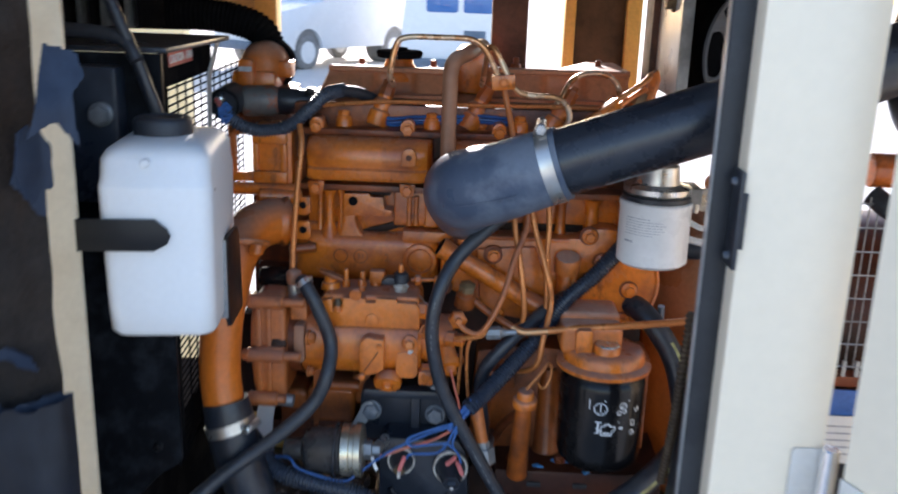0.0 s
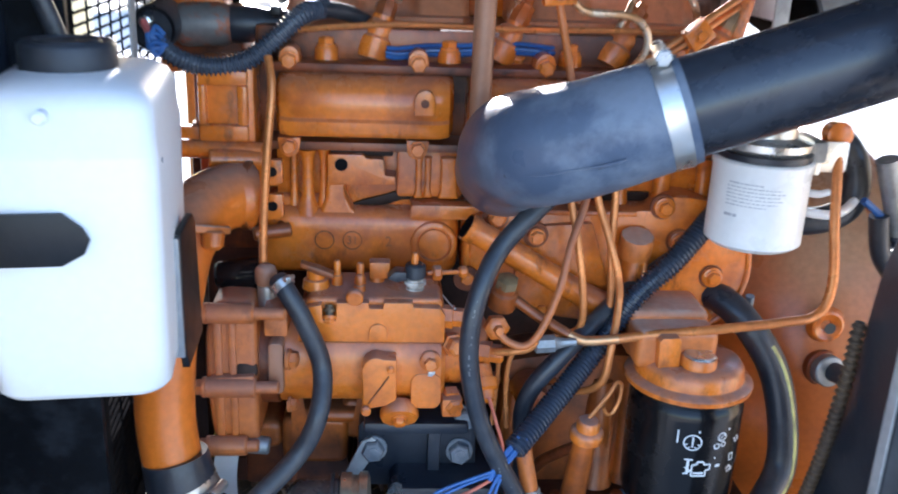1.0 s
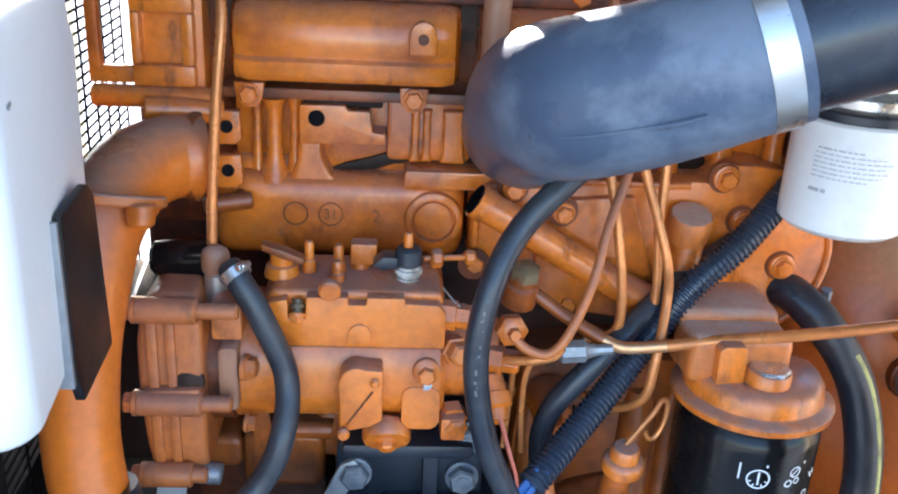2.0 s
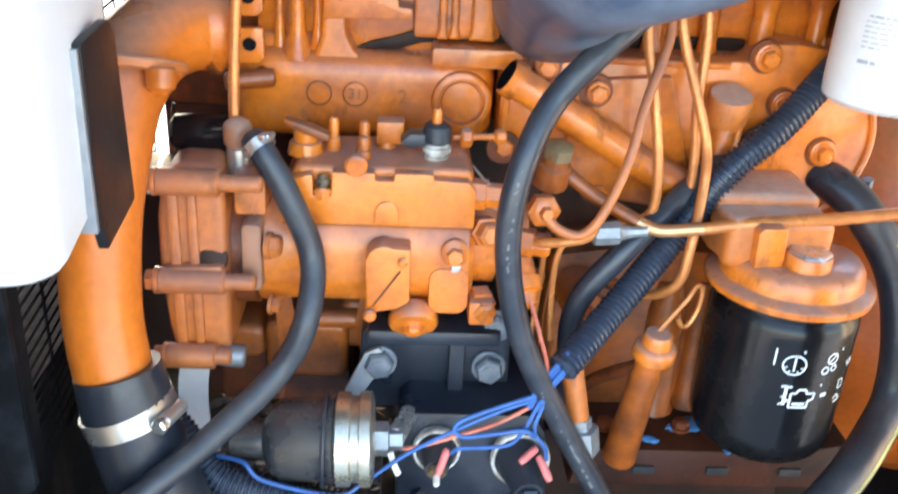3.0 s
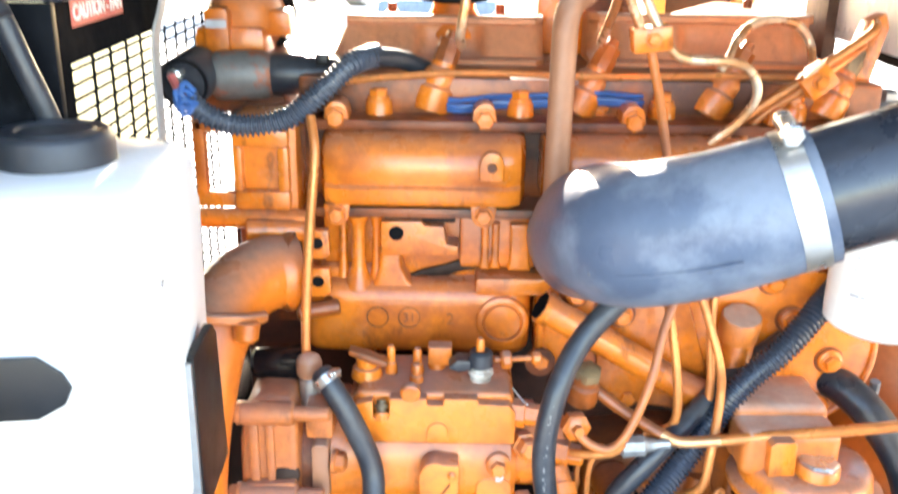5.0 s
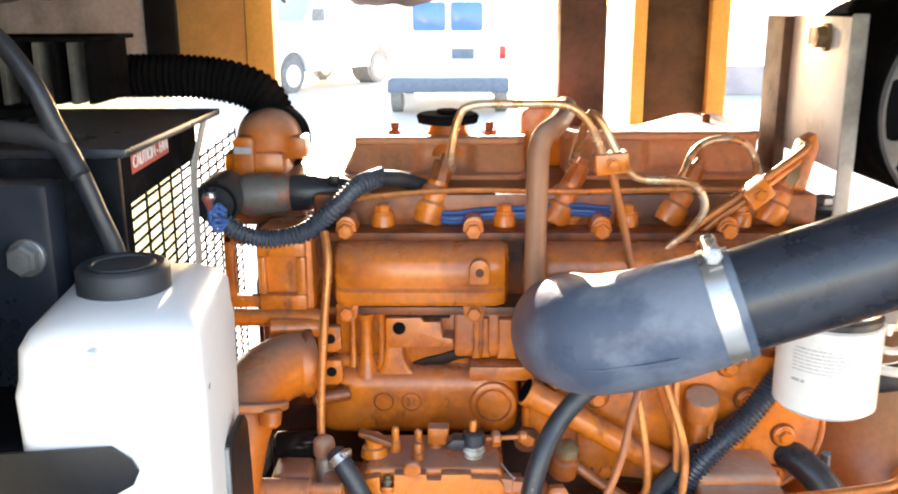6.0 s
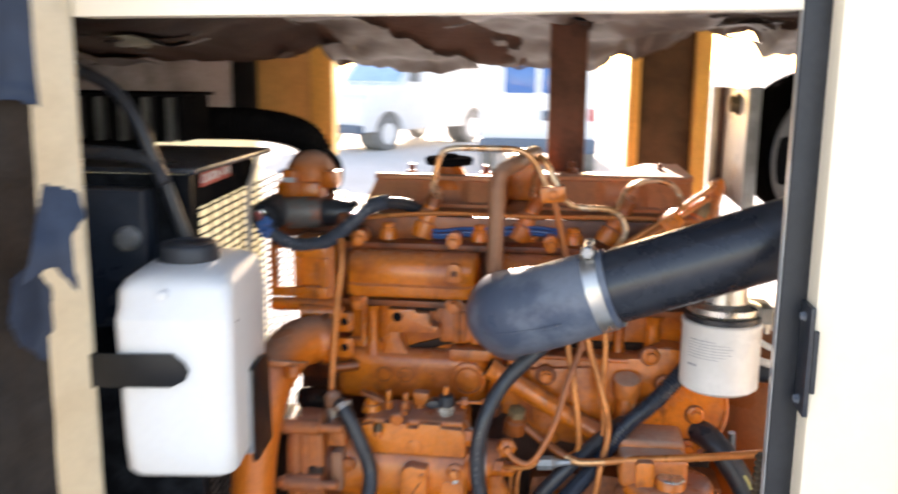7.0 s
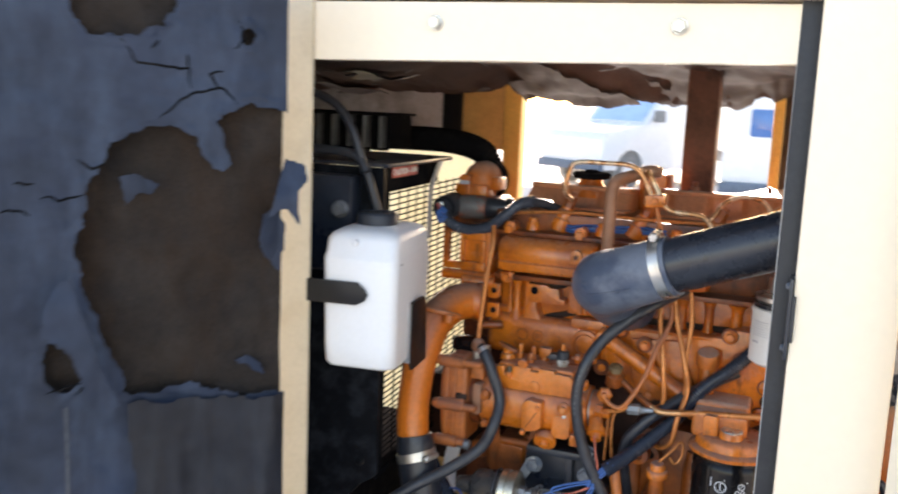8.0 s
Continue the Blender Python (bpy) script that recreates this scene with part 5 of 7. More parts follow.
bm = rod((-0.128, 1.045, 1.171), (-0.092, 1.05, 1.171), 0.0022, seg=8)
rod((-0.122, 1.045, 1.171), (-0.114, 1.046, 1.171), 0.0075, seg=8, bm=bm)
rod((-0.098, 1.049, 1.171), (-0.090, 1.05, 1.171), 0.0055, seg=8, bm=bm)
part("linkage_rod", bm, ORANGE_PUMP, pump)
part("tell_wire", sweep([(-0.114, 1.02, 1.160), (-0.105, 1.012, 1.152), (-0.098, 1.012, 1.146), (-0.102, 1.01, 1.138), (-0.096, 1.012, 1.132)], 0.0007, 6), STEEL, pump)
# hydraulic head with unions at the delivery end
part("hydraulic_head", lathe((-0.112, 1.047, 1.098), (1, 0, 0), [(0, 0.034), (0.018, 0.034), (0.020, 0.028), (0.040, 0.028), (0.042, 0.024)], 28), ORANGE_PUMP, pump)
part("bright_ring", lathe((-0.0935, 1.047, 1.098), (1, 0, 0), [(0, 0.0285), (0.004, 0.0285)], 28), GREY_METAL, pump)
for p, w in (((-0.108, 1.012, 1.143), (1, -0.2, 0)), ((-0.104, 1.010, 1.117), (0.3, -1, 0.2)), ((-0.103, 1.012, 1.062), (0.2, -1, -0.2)), ((-0.072, 1.02, 1.105), (1, -0.3, 0)), ((-0.073, 1.03, 1.075), (1, -0.5, -0.2))):
    part("union", lathe(p, w, [(-0.006, 0.0105), (0.004, 0.0105), (0.0045, 0.0085), (0.014, 0.0085), (0.016, 0.006)], 6), ORANGE_PUMP, pump)
part("low_union", box((-0.112, 0.998, 1.050), (-0.094, 1.02, 1.068), 0.003), ORANGE_PUMP, pump)
# drive housing with its through bolts
housing = part("drive_housing", slab([(-0.309, 1.024), (-0.3135, 1.05), (-0.3165, 1.09), (-0.3155, 1.13), (-0.311, 1.158), (-0.302, 1.166), (-0.276, 1.166), (-0.2725, 1.155), (-0.2725, 1.035), (-0.278, 1.024)], 0.987, 1.055, 0.006, segments=3), HOUSING, pump, "orange cast drive housing")
for x, w in ((-0.3045, 0.0035), (-0.2925, 0.003)):
    part("housing_rib", slab([(x - w, 1.035), (x - w, 1.155), (x + w, 1.155), (x + w, 1.035)], 0.9835, 0.99, 0.0016), HOUSING, housing)
part("housing_neck", lathe((-0.276, 1.045, 1.094), (1, 0, 0), [(0, 0.048), (0.018, 0.048)], 36), ORANGE_DARK, housing, "dark recessed neck")
part("oil_smear", lathe((-0.2815, 0.9875, 1.1015), (0.1, -1, 0.25), [(0, 0.0098), (0.0014, 0.0088), (0.0024, 0.004)], 14), OIL_SHADE, housing, "blue-black smear of oil")
part("housing_web", slab([(-0.312, 1.084), (-0.312, 1.098), (-0.274, 1.100), (-0.274, 1.084)], 0.979, 0.99, 0.003), HOUSING, housing)
for z, xa, xb in ((1.157, -0.324, -0.247), (1.0885, -0.328, -0.2535), (1.0315, -0.327, -0.272)):
    part("bolt_sleeve", rod((xa + 0.012, 0.981, z), (-0.2727 if z > 1.05 else -0.2820, 0.981, z), 0.0088, seg=18), HOUSING, housing)
    bolt(housing, (xa + 0.012, 0.981, z), (-1, 0, 0), 0.013, HOUSING)
    part("bolt_end", rod((-0.2835, 0.981, z), (xb, 0.981, z), 0.0056, seg=14), HOUSING, housing)
part("mount_block", box((-0.266, 0.985, 1.134), (-0.246, 1.02, 1.160), 0.003), HOUSING, housing)
part("flange_plate", slab(rounded(-0.264, 1.076, -0.251, 1.124, 0.004), 0.992, 1.09, 0.002), MAUVE, housing)
bolt(housing, (-0.247, 0.996, 1.108), (1, -0.15, 0), 0.0135, HOUSING)
bolt(housing, (-0.247, 1.0, 1.062), (1, -0.15, 0), 0.010, HOUSING)
part("dark_cap", lathe((-0.312, 1.030, 1.172), (1, 0, 0.06), [(0, 0.009), (0.003, 0.0120), (0.026, 0.0145), (0.040, 0.0150), (0.043, 0.012)], 20), BLACK_CAN, pump, "dark oily blue-black cap")
bm = rod((-0.285, 0.990, 1.028), (-0.264, 0.990, 1.026), 0.008)
part("dowel_tube", bm, GREY_METAL, pump)

# ---- oil filter ----
oil_filter = thing("oil_filter", (0.117, 1.017, 0.95), "black spin-on oil filter under an orange cast head", "oil filter")
OFX, OFY = 0.1165, 1.017
can = part("canister", lathe((OFX, OFY, 0.950), (0, 0, 1), [(0, 0.030), (0.002, 0.038), (0.006, 0.044), (0.012, 0.0495), (0.020, 0.0518), (0.028, 0.0522), (0.112, 0.0522), (0.117, 0.0517), (0.121, 0.0500), (0.124, 0.0482), (0.1245, 0.0500), (0.136, 0.0500)], 48), BLACK_CAN, oil_filter, "glossy black enamelled canister")
headcap = part("filter_head", lathe((OFX - 0.001, OFY, 1.080), (0, 0, 1), [(0, 0.0545), (0.0015, 0.0575), (0.006, 0.0582), (0.008, 0.0565), (0.0092, 0.0515), (0.0105, 0.0500), (0.0195, 0.0488), (0.0235, 0.0462), (0.0257, 0.0420), (0.0264, 0.030)], 48), ORANGE_PUMP, oil_filter, "orange cast filter head with a raised lid")
bm = box((0.060, 1.030, 1.095), (0.1345, 1.09, 1.142), 0.009, segments=4)
box((0.060, 1.0, 1.098), (0.1345, 1.06, 1.135), 0.009, bm, 4)
part("head_block", bm, DUSTY_ORANGE, headcap)
part("head_tab", slab([(0.0775, 1.104), (0.0765, 1.130), (0.080, 1.1335), (0.0945, 1.134), (0.0965, 1.131), (0.0975, 1.104)], 0.9905, 1.01, 0.0015), ORANGE_PUMP, headcap)
boss = part("plug_boss", lathe((0.1150, 0.9955, 1.104), (0.03, -0.05, 1), [(0, 0.0172), (0.002, 0.0166), (0.0105, 0.0160), (0.012, 0.0148)], 28), ORANGE_PUMP, headcap)
bm = lathe((0.1155, 0.9950, 1.1155), (0.03, -0.05, 1), [(0, 0.0150), (0.0016, 0.0150), (0.0028, 0.0138)], 7)
part("worn_plug", bm, STEEL, boss, "bare worn silver plug face")


def on_can(cx, cy, r, angle, z, lift=0.0004):
    a = radians(angle)
    return Vector((cx + (r + lift) * math.sin(a), cy - (r + lift) * math.cos(a), z))


def can_bar(a0, a1, z0, z1, cx, cy, r, bm, lift=0.0004):
    n = max(1, round(abs(a1 - a0) / 6))
    lo = [bm.verts.new(on_can(cx, cy, r, a0 + (a1 - a0) * k / n, z0, lift)) for k in range(n + 1)]
    hi = [bm.verts.new(on_can(cx, cy, r, a0 + (a1 - a0) * k / n, z1, lift)) for k in range(n + 1)]
    for k in range(n):
        bm.faces.new((lo[k], lo[k + 1], hi[k + 1], hi[k]))
    return bm


def can_line(points, cx, cy, r, bm, width=0.0009):
    """A printed stroke: points of (angle, height)."""
    for (a, z), (b, w) in zip(points, points[1:]):
        da, dz = radians(b - a) * r, w - z
        length = math.hypot(da, dz) or 1
        na, nz = math.degrees(-dz / length * width / r), da / length * width
        vs = [bm.verts.new(on_can(cx, cy, r, *q)) for q in ((a - na, z - nz), (b - na, w - nz), (b + na, w + nz), (a + na, z + nz))]
        bm.faces.new(vs)
    return bm


def ring_points(a, z, size, n=12):
    return [(a + math.degrees(size / 0.05) * math.cos(k * math.tau / n), z + size * math.sin(k * math.tau / n)) for k in range(n + 1)]


bm = bmesh.new()
args = (OFX, OFY, 0.0523, bm)
can_bar(-23.6, -22.2, 1.0430, 1.0560, *args)
can_line(ring_points(-8.3, 1.0447, 0.0074, 20), *args, width=0.0006)
can_line([(-8.3, 1.0400), (-8.3, 1.0505)], *args, width=0.0007)
for a in (200, 240, 300, 340):
    can_line([(-8.3 + 5.2 * math.cos(radians(a)), 1.0447 + 0.0046 * math.sin(radians(a))), (-8.3 + 7.6 * math.cos(radians(a)), 1.0447 + 0.0068 * math.sin(radians(a)))], *args, width=0.0005)
can_line(ring_points(22.0, 1.0488, 0.0040, 14), *args, width=0.0006)
can_line([(19.5, 1.0465), (24.5, 1.0510)], *args, width=0.0005)
can_line(ring_points(17.0, 1.0402, 0.0026, 12), *args, width=0.0007)
can_line(ring_points(24.5, 1.0412, 0.0022, 12), *args, width=0.0006)
can_line([(41, 1.0430), (45, 1.0370), (47, 1.0440), (50, 1.0380)], *args, width=0.0007)
can_bar(-11.5, -9.0, 1.0125, 1.0275, *args)
can_line([(-14, 1.0275), (-6, 1.0275)], *args, width=0.0009)
can_line([(-14, 1.0125), (-7, 1.0165), (-13, 1.0195)], *args, width=0.0006)
can_line([(-6, 1.0110), (-6, 1.0225), (-2, 1.0225), (-1, 1.0255), (5, 1.0255), (6, 1.0225), (12.5, 1.0225), (12.0, 1.0175), (8, 1.0165), (8, 1.0110), (-6, 1.0110)], *args, width=0.0008)
can_bar(-4, 6, 1.0130, 1.0150, *args)
can_bar(-3.8, -2.2, 1.0545, 1.0565, *args)
can_bar(29.5, 31.2, 1.0540, 1.0560, *args)
can_bar(16, 17.2, 1.0275, 1.0295, *args)
can_bar(18, 23.5, 1.0185, 1.0215, *args)
can_line([(36, 1.0280), (42, 1.0275), (43, 1.0205), (37, 1.0210), (36, 1.0280)], *args, width=0.0006)
can_line([(34, 1.0130), (39, 1.0155), (44, 1.0100), (36, 1.0095)], *args, width=0.0007)
tagged(part("printed_symbol", bm, PRINT_WHITE, can, "white printed pictograms"), kind="stuff")

# ---- fuel filter ----
fuel_filter = thing("fuel_filter", (0.166, 1.042, 1.206), "white spin-on fuel filter with grey printing", "fuel filter")
FFX, FFY = 0.1665, 1.043
wcan = part("canister", lathe((FFX, FFY, 1.206), (0, 0, 1), [(0, 0.028), (0.0015, 0.037), (0.006, 0.0425), (0.072, 0.0425), (0.0745, 0.0435), (0.079, 0.0435), (0.081, 0.0415)], 48), WHITE_CAN, fuel_filter, "white enamelled canister")
part("gasket", lathe((FFX, FFY, 1.2865), (0, 0, 1), [(0, 0.039), (0.001, 0.041), (0.006, 0.041), (0.007, 0.038)], 40), BLACK_HOSE, fuel_filter, "black sealing ring")
bm = bmesh.new()
args = (FFX, FFY, 0.0426, bm)
rng = random.Random(8)
for k, (a0, a1) in enumerate(((-58, -18), (-60, 4), (-60, 8), (-60, 2), (-60, 6), (-60, 0), (-60, -12))):
    a, tall = a0, 0.0011 if k == 0 else 0.0008
    while a < a1:
        w = rng.uniform(2.5, 8)
        can_bar(a, min(a + w, a1), 1.2690 - 0.0032 * k, 1.2690 + tall - 0.0032 * k, *args)
        a += w + 1.3
can_bar(-60, -50, 1.2395, 1.2420, *args)
can_bar(-48.5, -44, 1.2395, 1.2420, *args)
tagged(part("printed_line", bm, PRINT_GREY, wcan, "faint grey lines of print"), kind="stuff")
part("filter_head", lathe((FFX, FFY, 1.293), (0, 0, 1), [(0, 0.036), (0.004, 0.040), (0.010, 0.040), (0.014, 0.026), (0.035, 0.024), (0.038, 0.018)], 32), STEEL, fuel_filter, "bright cast filter head")
part("head_arm", box((0.17, 1.03, 1.284), (0.218, 1.075, 1.303), 0.003), GALVANISED, fuel_filter)
part("head_plate", slab(rounded(0.220, 1.272, 0.246, 1.300, 0.003), 1.048, 1.053, 0.001), STEEL, fuel_filter, "bright steel bracket plate")
part("bracket_slot", slab(rounded(0.2105, 1.272, 0.2165, 1.302, 0.002), 1.036, 1.039, 0.001), STEEL, fuel_filter)
part("mounting_foot", box((0.150, 1.085, 1.235), (0.185, 1.16, 1.30), 0.004), ORANGE_DARK, fuel_filter)

# ---- engine mount, senders ----
mount = thing("engine_mount", (-0.12, 1.06, PAN), "black steel engine mount bracket with grey bolts", "engine mount")
bm = slab([(-0.190, 0.955), (-0.187, 1.020), (-0.180, 1.030), (-0.082, 1.036), (-0.076, 1.025), (-0.074, 0.955)], 1.035, 1.10, 0.003)
plate = part("plate", bm, MOUNT_BLACK, mount)
part("plate_rib", box((-0.122, 1.022, 0.955), (-0.110, 1.037, 1.028), 0.003), MOUNT_BLACK, plate)
part("plate_top", box((-0.182, 1.015, 1.022), (-0.085, 1.05, 1.034), 0.004), MOUNT_BLACK, plate)
for p in ((-0.173, 1.0345, 0.997), (-0.091, 1.0345, 0.9945), (-0.089, 1.0345, 1.030), (-0.110, 1.0345, 0.958)):
    bolt(mount, p, (0, -1, 0.08), 0.019, STEEL_BLUE)
bm = slab([(-0.158, 0.868), (-0.158, 0.972), (-0.150, 0.980), (-0.06, 0.980), (-0.05, 0.965), (-0.044, 0.90), (-0.044, 0.868)], 0.992, 1.10, 0.003)
part("ledge", bm, MOUNT_BLACK, mount)
part("ledge_rim", sweep([(-0.104 + 0.043 * math.cos(radians(a)), 0.9905, 0.930 + 0.043 * math.sin(radians(a))) for a in range(205, 341, 9)], 0.0042, 8), MOUNT_BLACK, mount)
part("leg", box((-0.170, 1.0, PAN), (-0.046, 1.10, 0.87), 0.004), MOUNT_BLACK, mount)
part("foot_lip", box((-0.160, 0.975, 0.862), (-0.040, 1.0, 0.882), 0.003), MOUNT_BLACK, mount)
part("clip", slab([(-0.199, 0.973), (-0.184, 1.006), (-0.174, 1.011), (-0.166, 1.003), (-0.172, 0.992), (-0.188, 0.966)], 1.029, 1.033, 0.001), GALVANISED, mount, "bright bracket tab")

sender = thing("pressure_sender", (-0.21, 0.968, 0.945), "black oil-pressure sender with a yellow-zinc crimp ring", "sender")
part("cap", lathe((-0.272, 0.968, 0.973), (1, 0, 0.02), [(0, 0.011), (0.012, 0.013), (0.022, 0.014), (0.028, 0.024), (0.034, 0.028), (0.066, 0.0295), (0.070, 0.031), (0.072, 0.029)], 32), DUSTY_BLACK, sender)
part("crimp_ring", lathe((-0.2005, 0.968, 0.9745), (1, 0, 0.02), [(0, 0.029), (0.001, 0.0325), (0.010, 0.0325), (0.011, 0.030), (0.016, 0.030), (0.017, 0.033), (0.024, 0.033), (0.026, 0.029), (0.027, 0.012)], 36), GOLD_ZINC, sender, "yellow-zinc crimp ring")
part("terminal_stud", lathe((-0.1745, 0.968, 0.975), (1, 0, 0.02), [(0, 0.012), (0.010, 0.012), (0.011, 0.008), (0.020, 0.008), (0.021, 0.004)], 6), GREY_METAL, sender)
part("neck", rod((-0.160, 0.968, 0.976), (-0.150, 1.0, 0.975), 0.007), STEEL, sender)
part("tie_tail", sweep([(-0.163, 0.957, 0.972), (-0.160, 0.954, 0.964), (-0.157, 0.953, 0.957)], 0.0022, 8), WHITE_CAN, sender, "white tie end")
part("cable_tie", torus((-0.208, 0.967, 0.9742), (1, 0, 0), 0.0315, 0.0016, 28, 6), BLACK_HOSE, sender)
def pressure_switch(x, z, r, nose, tip, sleeves, mat, end, label):
    """A round sender: crimped rim, dark cone dropping forward, corroded stud and red crimps."""
    sw = thing("pressure_switch", (x, 0.99, z - r), label, "switch", "switches on the mount")
    part("rim", lathe((x, 0.992, z), (0, -1, 0.12), [(0, r * 0.96), (0.006, r), (0.0085, r), (0.010, r * 0.95), (0.010, r * 0.87), (0.006, r * 0.85)], 32), RIM_WHITE, sw, "grubby off-white crimped rim")
    part("face", lathe((x, 0.988, z), (0, -1, 0.12), [(0, r * 0.86), (0.003, r * 0.84), (0.004, r * 0.5)], 24), CAP_BLACK, sw)
    a, b = Vector((x, 0.986, z)), Vector(nose)
    part("nose", lathe(a, b - a, [(0, r * 0.80), ((b - a).length * 0.3, r * 0.74), ((b - a).length * 0.75, r * 0.52), ((b - a).length, r * 0.46)], 20), mat, sw, "dark moulded nose")
    d = (Vector(tip) - b).normalized()
    part("terminal_nut", lathe(b, d, [(-0.001, r * 0.42), (0.003, r * 0.40), (0.004, 0.0036)], 6), end, sw, "corroded terminal nut")
    part("stud", rod(b, tip, 0.0024, seg=10), RIM_WHITE, sw)
    for p, q in sleeves:
        p, q = Vector(p), Vector(q)
        part("terminal_sleeve", lathe(p, q - p, [(0, 0.0020), (0.002, 0.0029), ((q - p).length * 0.8, 0.0029), ((q - p).length, 0.0022)], 12), TERMINAL_RED, sw, "faded red insulated crimp")


pressure_switch(-0.1295, 0.9525, 0.0175, (-0.1300, 0.962, 0.953), (-0.1303, 0.951, 0.948), [((-0.1235, 0.960, 0.9735), (-0.1300, 0.952, 0.9570))], BLACK_HOSE, UNION, "round switch with a white rim and rusty terminal")
pressure_switch(-0.0680, 0.9460, 0.0220, (-0.0655, 0.950, 0.9430), (-0.0650, 0.945, 0.9390), [((-0.0610, 0.962, 0.9745), (-0.0730, 0.955, 0.9670)), ((-0.0600, 0.958, 0.9710), (-0.0520, 0.948, 0.9570))], CAP_BLACK, CAP_BLACK, "round switch with a white rim and blue-black nose")
stray = thing("brake_union", (-0.036, 0.985, 0.955), "plated hose union with a white hexagon", "pipe fitting")
part("stem", sweep([(-0.040, 0.985, 1.035), (-0.037, 0.983, 1.02), (-0.030, 0.980, 0.985)], 0.008, 12), HOUSING, stray)
part("hexagon", lathe((-0.030, 0.980, 0.988), (0.15, -0.1, -1), [(0, 0.009), (0.008, 0.009), (0.0085, 0.0135), (0.028, 0.0135), (0.030, 0.011)], 6), GREY_METAL, stray)
part("tail", rod((-0.026, 0.978, 0.96), (-0.015, 1.10, 0.94), 0.006), GREY_METAL, stray)

# ---- coolant bottle ----
bottle = thing("coolant_bottle", (-0.345, 0.82, 1.193), "milky white plastic coolant overflow bottle with a black cap", "bottle")
yaw = Matrix.Translation((-0.3480, 0.827, 0.006)) @ Matrix.Rotation(radians(7), 4, "Z")
bm, rings = bmesh.new(), []
for z, w, d, r, dy in ((1.1915, 0.082, 0.128, 0.016, 0), (1.1930, 0.092, 0.138, 0.017, 0), (1.1975, 0.098, 0.144, 0.016, 0), (1.22, 0.099, 0.148, 0.014, 0), (1.335, 0.102, 0.153, 0.013, 0), (1.338, 0.101, 0.152, 0.013, 0), (1.343, 0.0995, 0.147, 0.013, 0.001), (1.360, 0.098, 0.144, 0.014, 0.002), (1.367, 0.091, 0.136, 0.016, 0.003), (1.3715, 0.078, 0.118, 0.02, 0.004), (1.374, 0.05, 0.08, 0.02, 0.004)):
    rings.append([bm.verts.new(yaw @ Vector((x, y + dy, z))) for x, y in rounded(-w / 2, -d / 2, w / 2, d / 2, r, 6)])
for a, b in zip(rings, rings[1:]):
    for k in range(len(a)):
        bm.faces.new((a[k], a[(k + 1) % len(a)], b[(k + 1) % len(a)], b[k]))
bm.faces.new(rings[0])
bm.faces.new(rings[-1])
part("body", bm, PLASTIC_WHITE, bottle, "milky white moulded body", 50)
prof = [(0, 0.0265), (0.001, 0.0278), (0.015, 0.0278), (0.0165, 0.0268), (0.018, 0.0248), (0.0175, 0.0215), (0.0185, 0.0)]
bm = lathe((-0.3535, 0.830, 1.3775), (0, 0, 1), prof[:-1], 40)
cap = part("cap", bm, CAP_BLACK, bottle, "dull black screw cap")
part("cap_mark", lathe((-0.3535, 0.830, 1.3950), (0, 0, 1), [(0, 0.0195), (0.0008, 0.0190), (0.0008, 0.0178), (0, 0.0172)], 36, caps=False), CAP_BLACK, cap)
part("moulded_score", strip([yaw @ Vector((0.0512 - 0.004 * k, -0.058 + 0.034 * k, 1.3315 + 0.0035 * k)) for k in range(4)], (0, -0.2, 1), 0.0018, 0.0005), GREY_METAL, bottle, "grey moulded score line")
part("overflow_nipple", rod((-0.3455, 0.765, 1.3645), (-0.3458, 0.750, 1.3645), 0.0040), PLASTIC_WHITE, bottle)
bm = slab([(-0.397, 1.276), (-0.397, 1.306), (-0.328, 1.3055), (-0.318, 1.297), (-0.3145, 1.290), (-0.318, 1.282), (-0.330, 1.2755)], -0.0030, 0.0, 0.001)
bmesh.ops.transform(bm, matrix=Matrix.Translation((-0.3555, 0.7475, 0.009)) @ Matrix.Rotation(radians(9), 4, "Z") @ Matrix.Translation((0.3455, 0.0, 0)), verts=bm.verts[:])
bracket = thing("bottle_bracket", (-0.397, 0.76, 1.275), "black strap bracket holding the coolant bottle", "bracket")
part("front_strap", bm, BLACK_STEEL, bracket)
flag = [(0.821, 1.200), (0.822, 1.2785), (0.861, 1.281), (0.868, 1.273), (0.8745, 1.190), (0.828, 1.184)]
bm = slab(flag, -0.0024, 0.0024, 0.0008)
bmesh.ops.transform(bm, matrix=Matrix.Translation((-0.2955, 0, 0)) @ Matrix(((0, 1, 0, 0), (1, 0, 0, 0), (0, 0, 1, 0), (0, 0, 0, 1))), verts=bm.verts[:])
part("side_strap", bm, BLACK_STEEL, bracket)
part("strap_lip", box((-0.3070, 0.8175, 1.196), (-0.2935, 0.8205, 1.2775), 0.0008), GREY_METAL, bracket, "worn grey folded edge")
part("back_plate", box((-0.42, 0.905, 1.17), (-0.335, 0.911, 1.25), 0.001), BLACK_STEEL, bracket)

# white strip stands in for sunlit ground showing through the gap
tab = tagged(part("bright_gap_strip", strip([(-0.312, 1.034, 0.925), (-0.313, 1.034, 0.96), (-0.311, 1.036, 0.985), (-0.305, 1.04, 1.015)], (1, 0, 0), 0.022, 0.001), WHITE_CAN), "curved white strip drawn for a sunlit gap behind the coolant hose", "bracket")


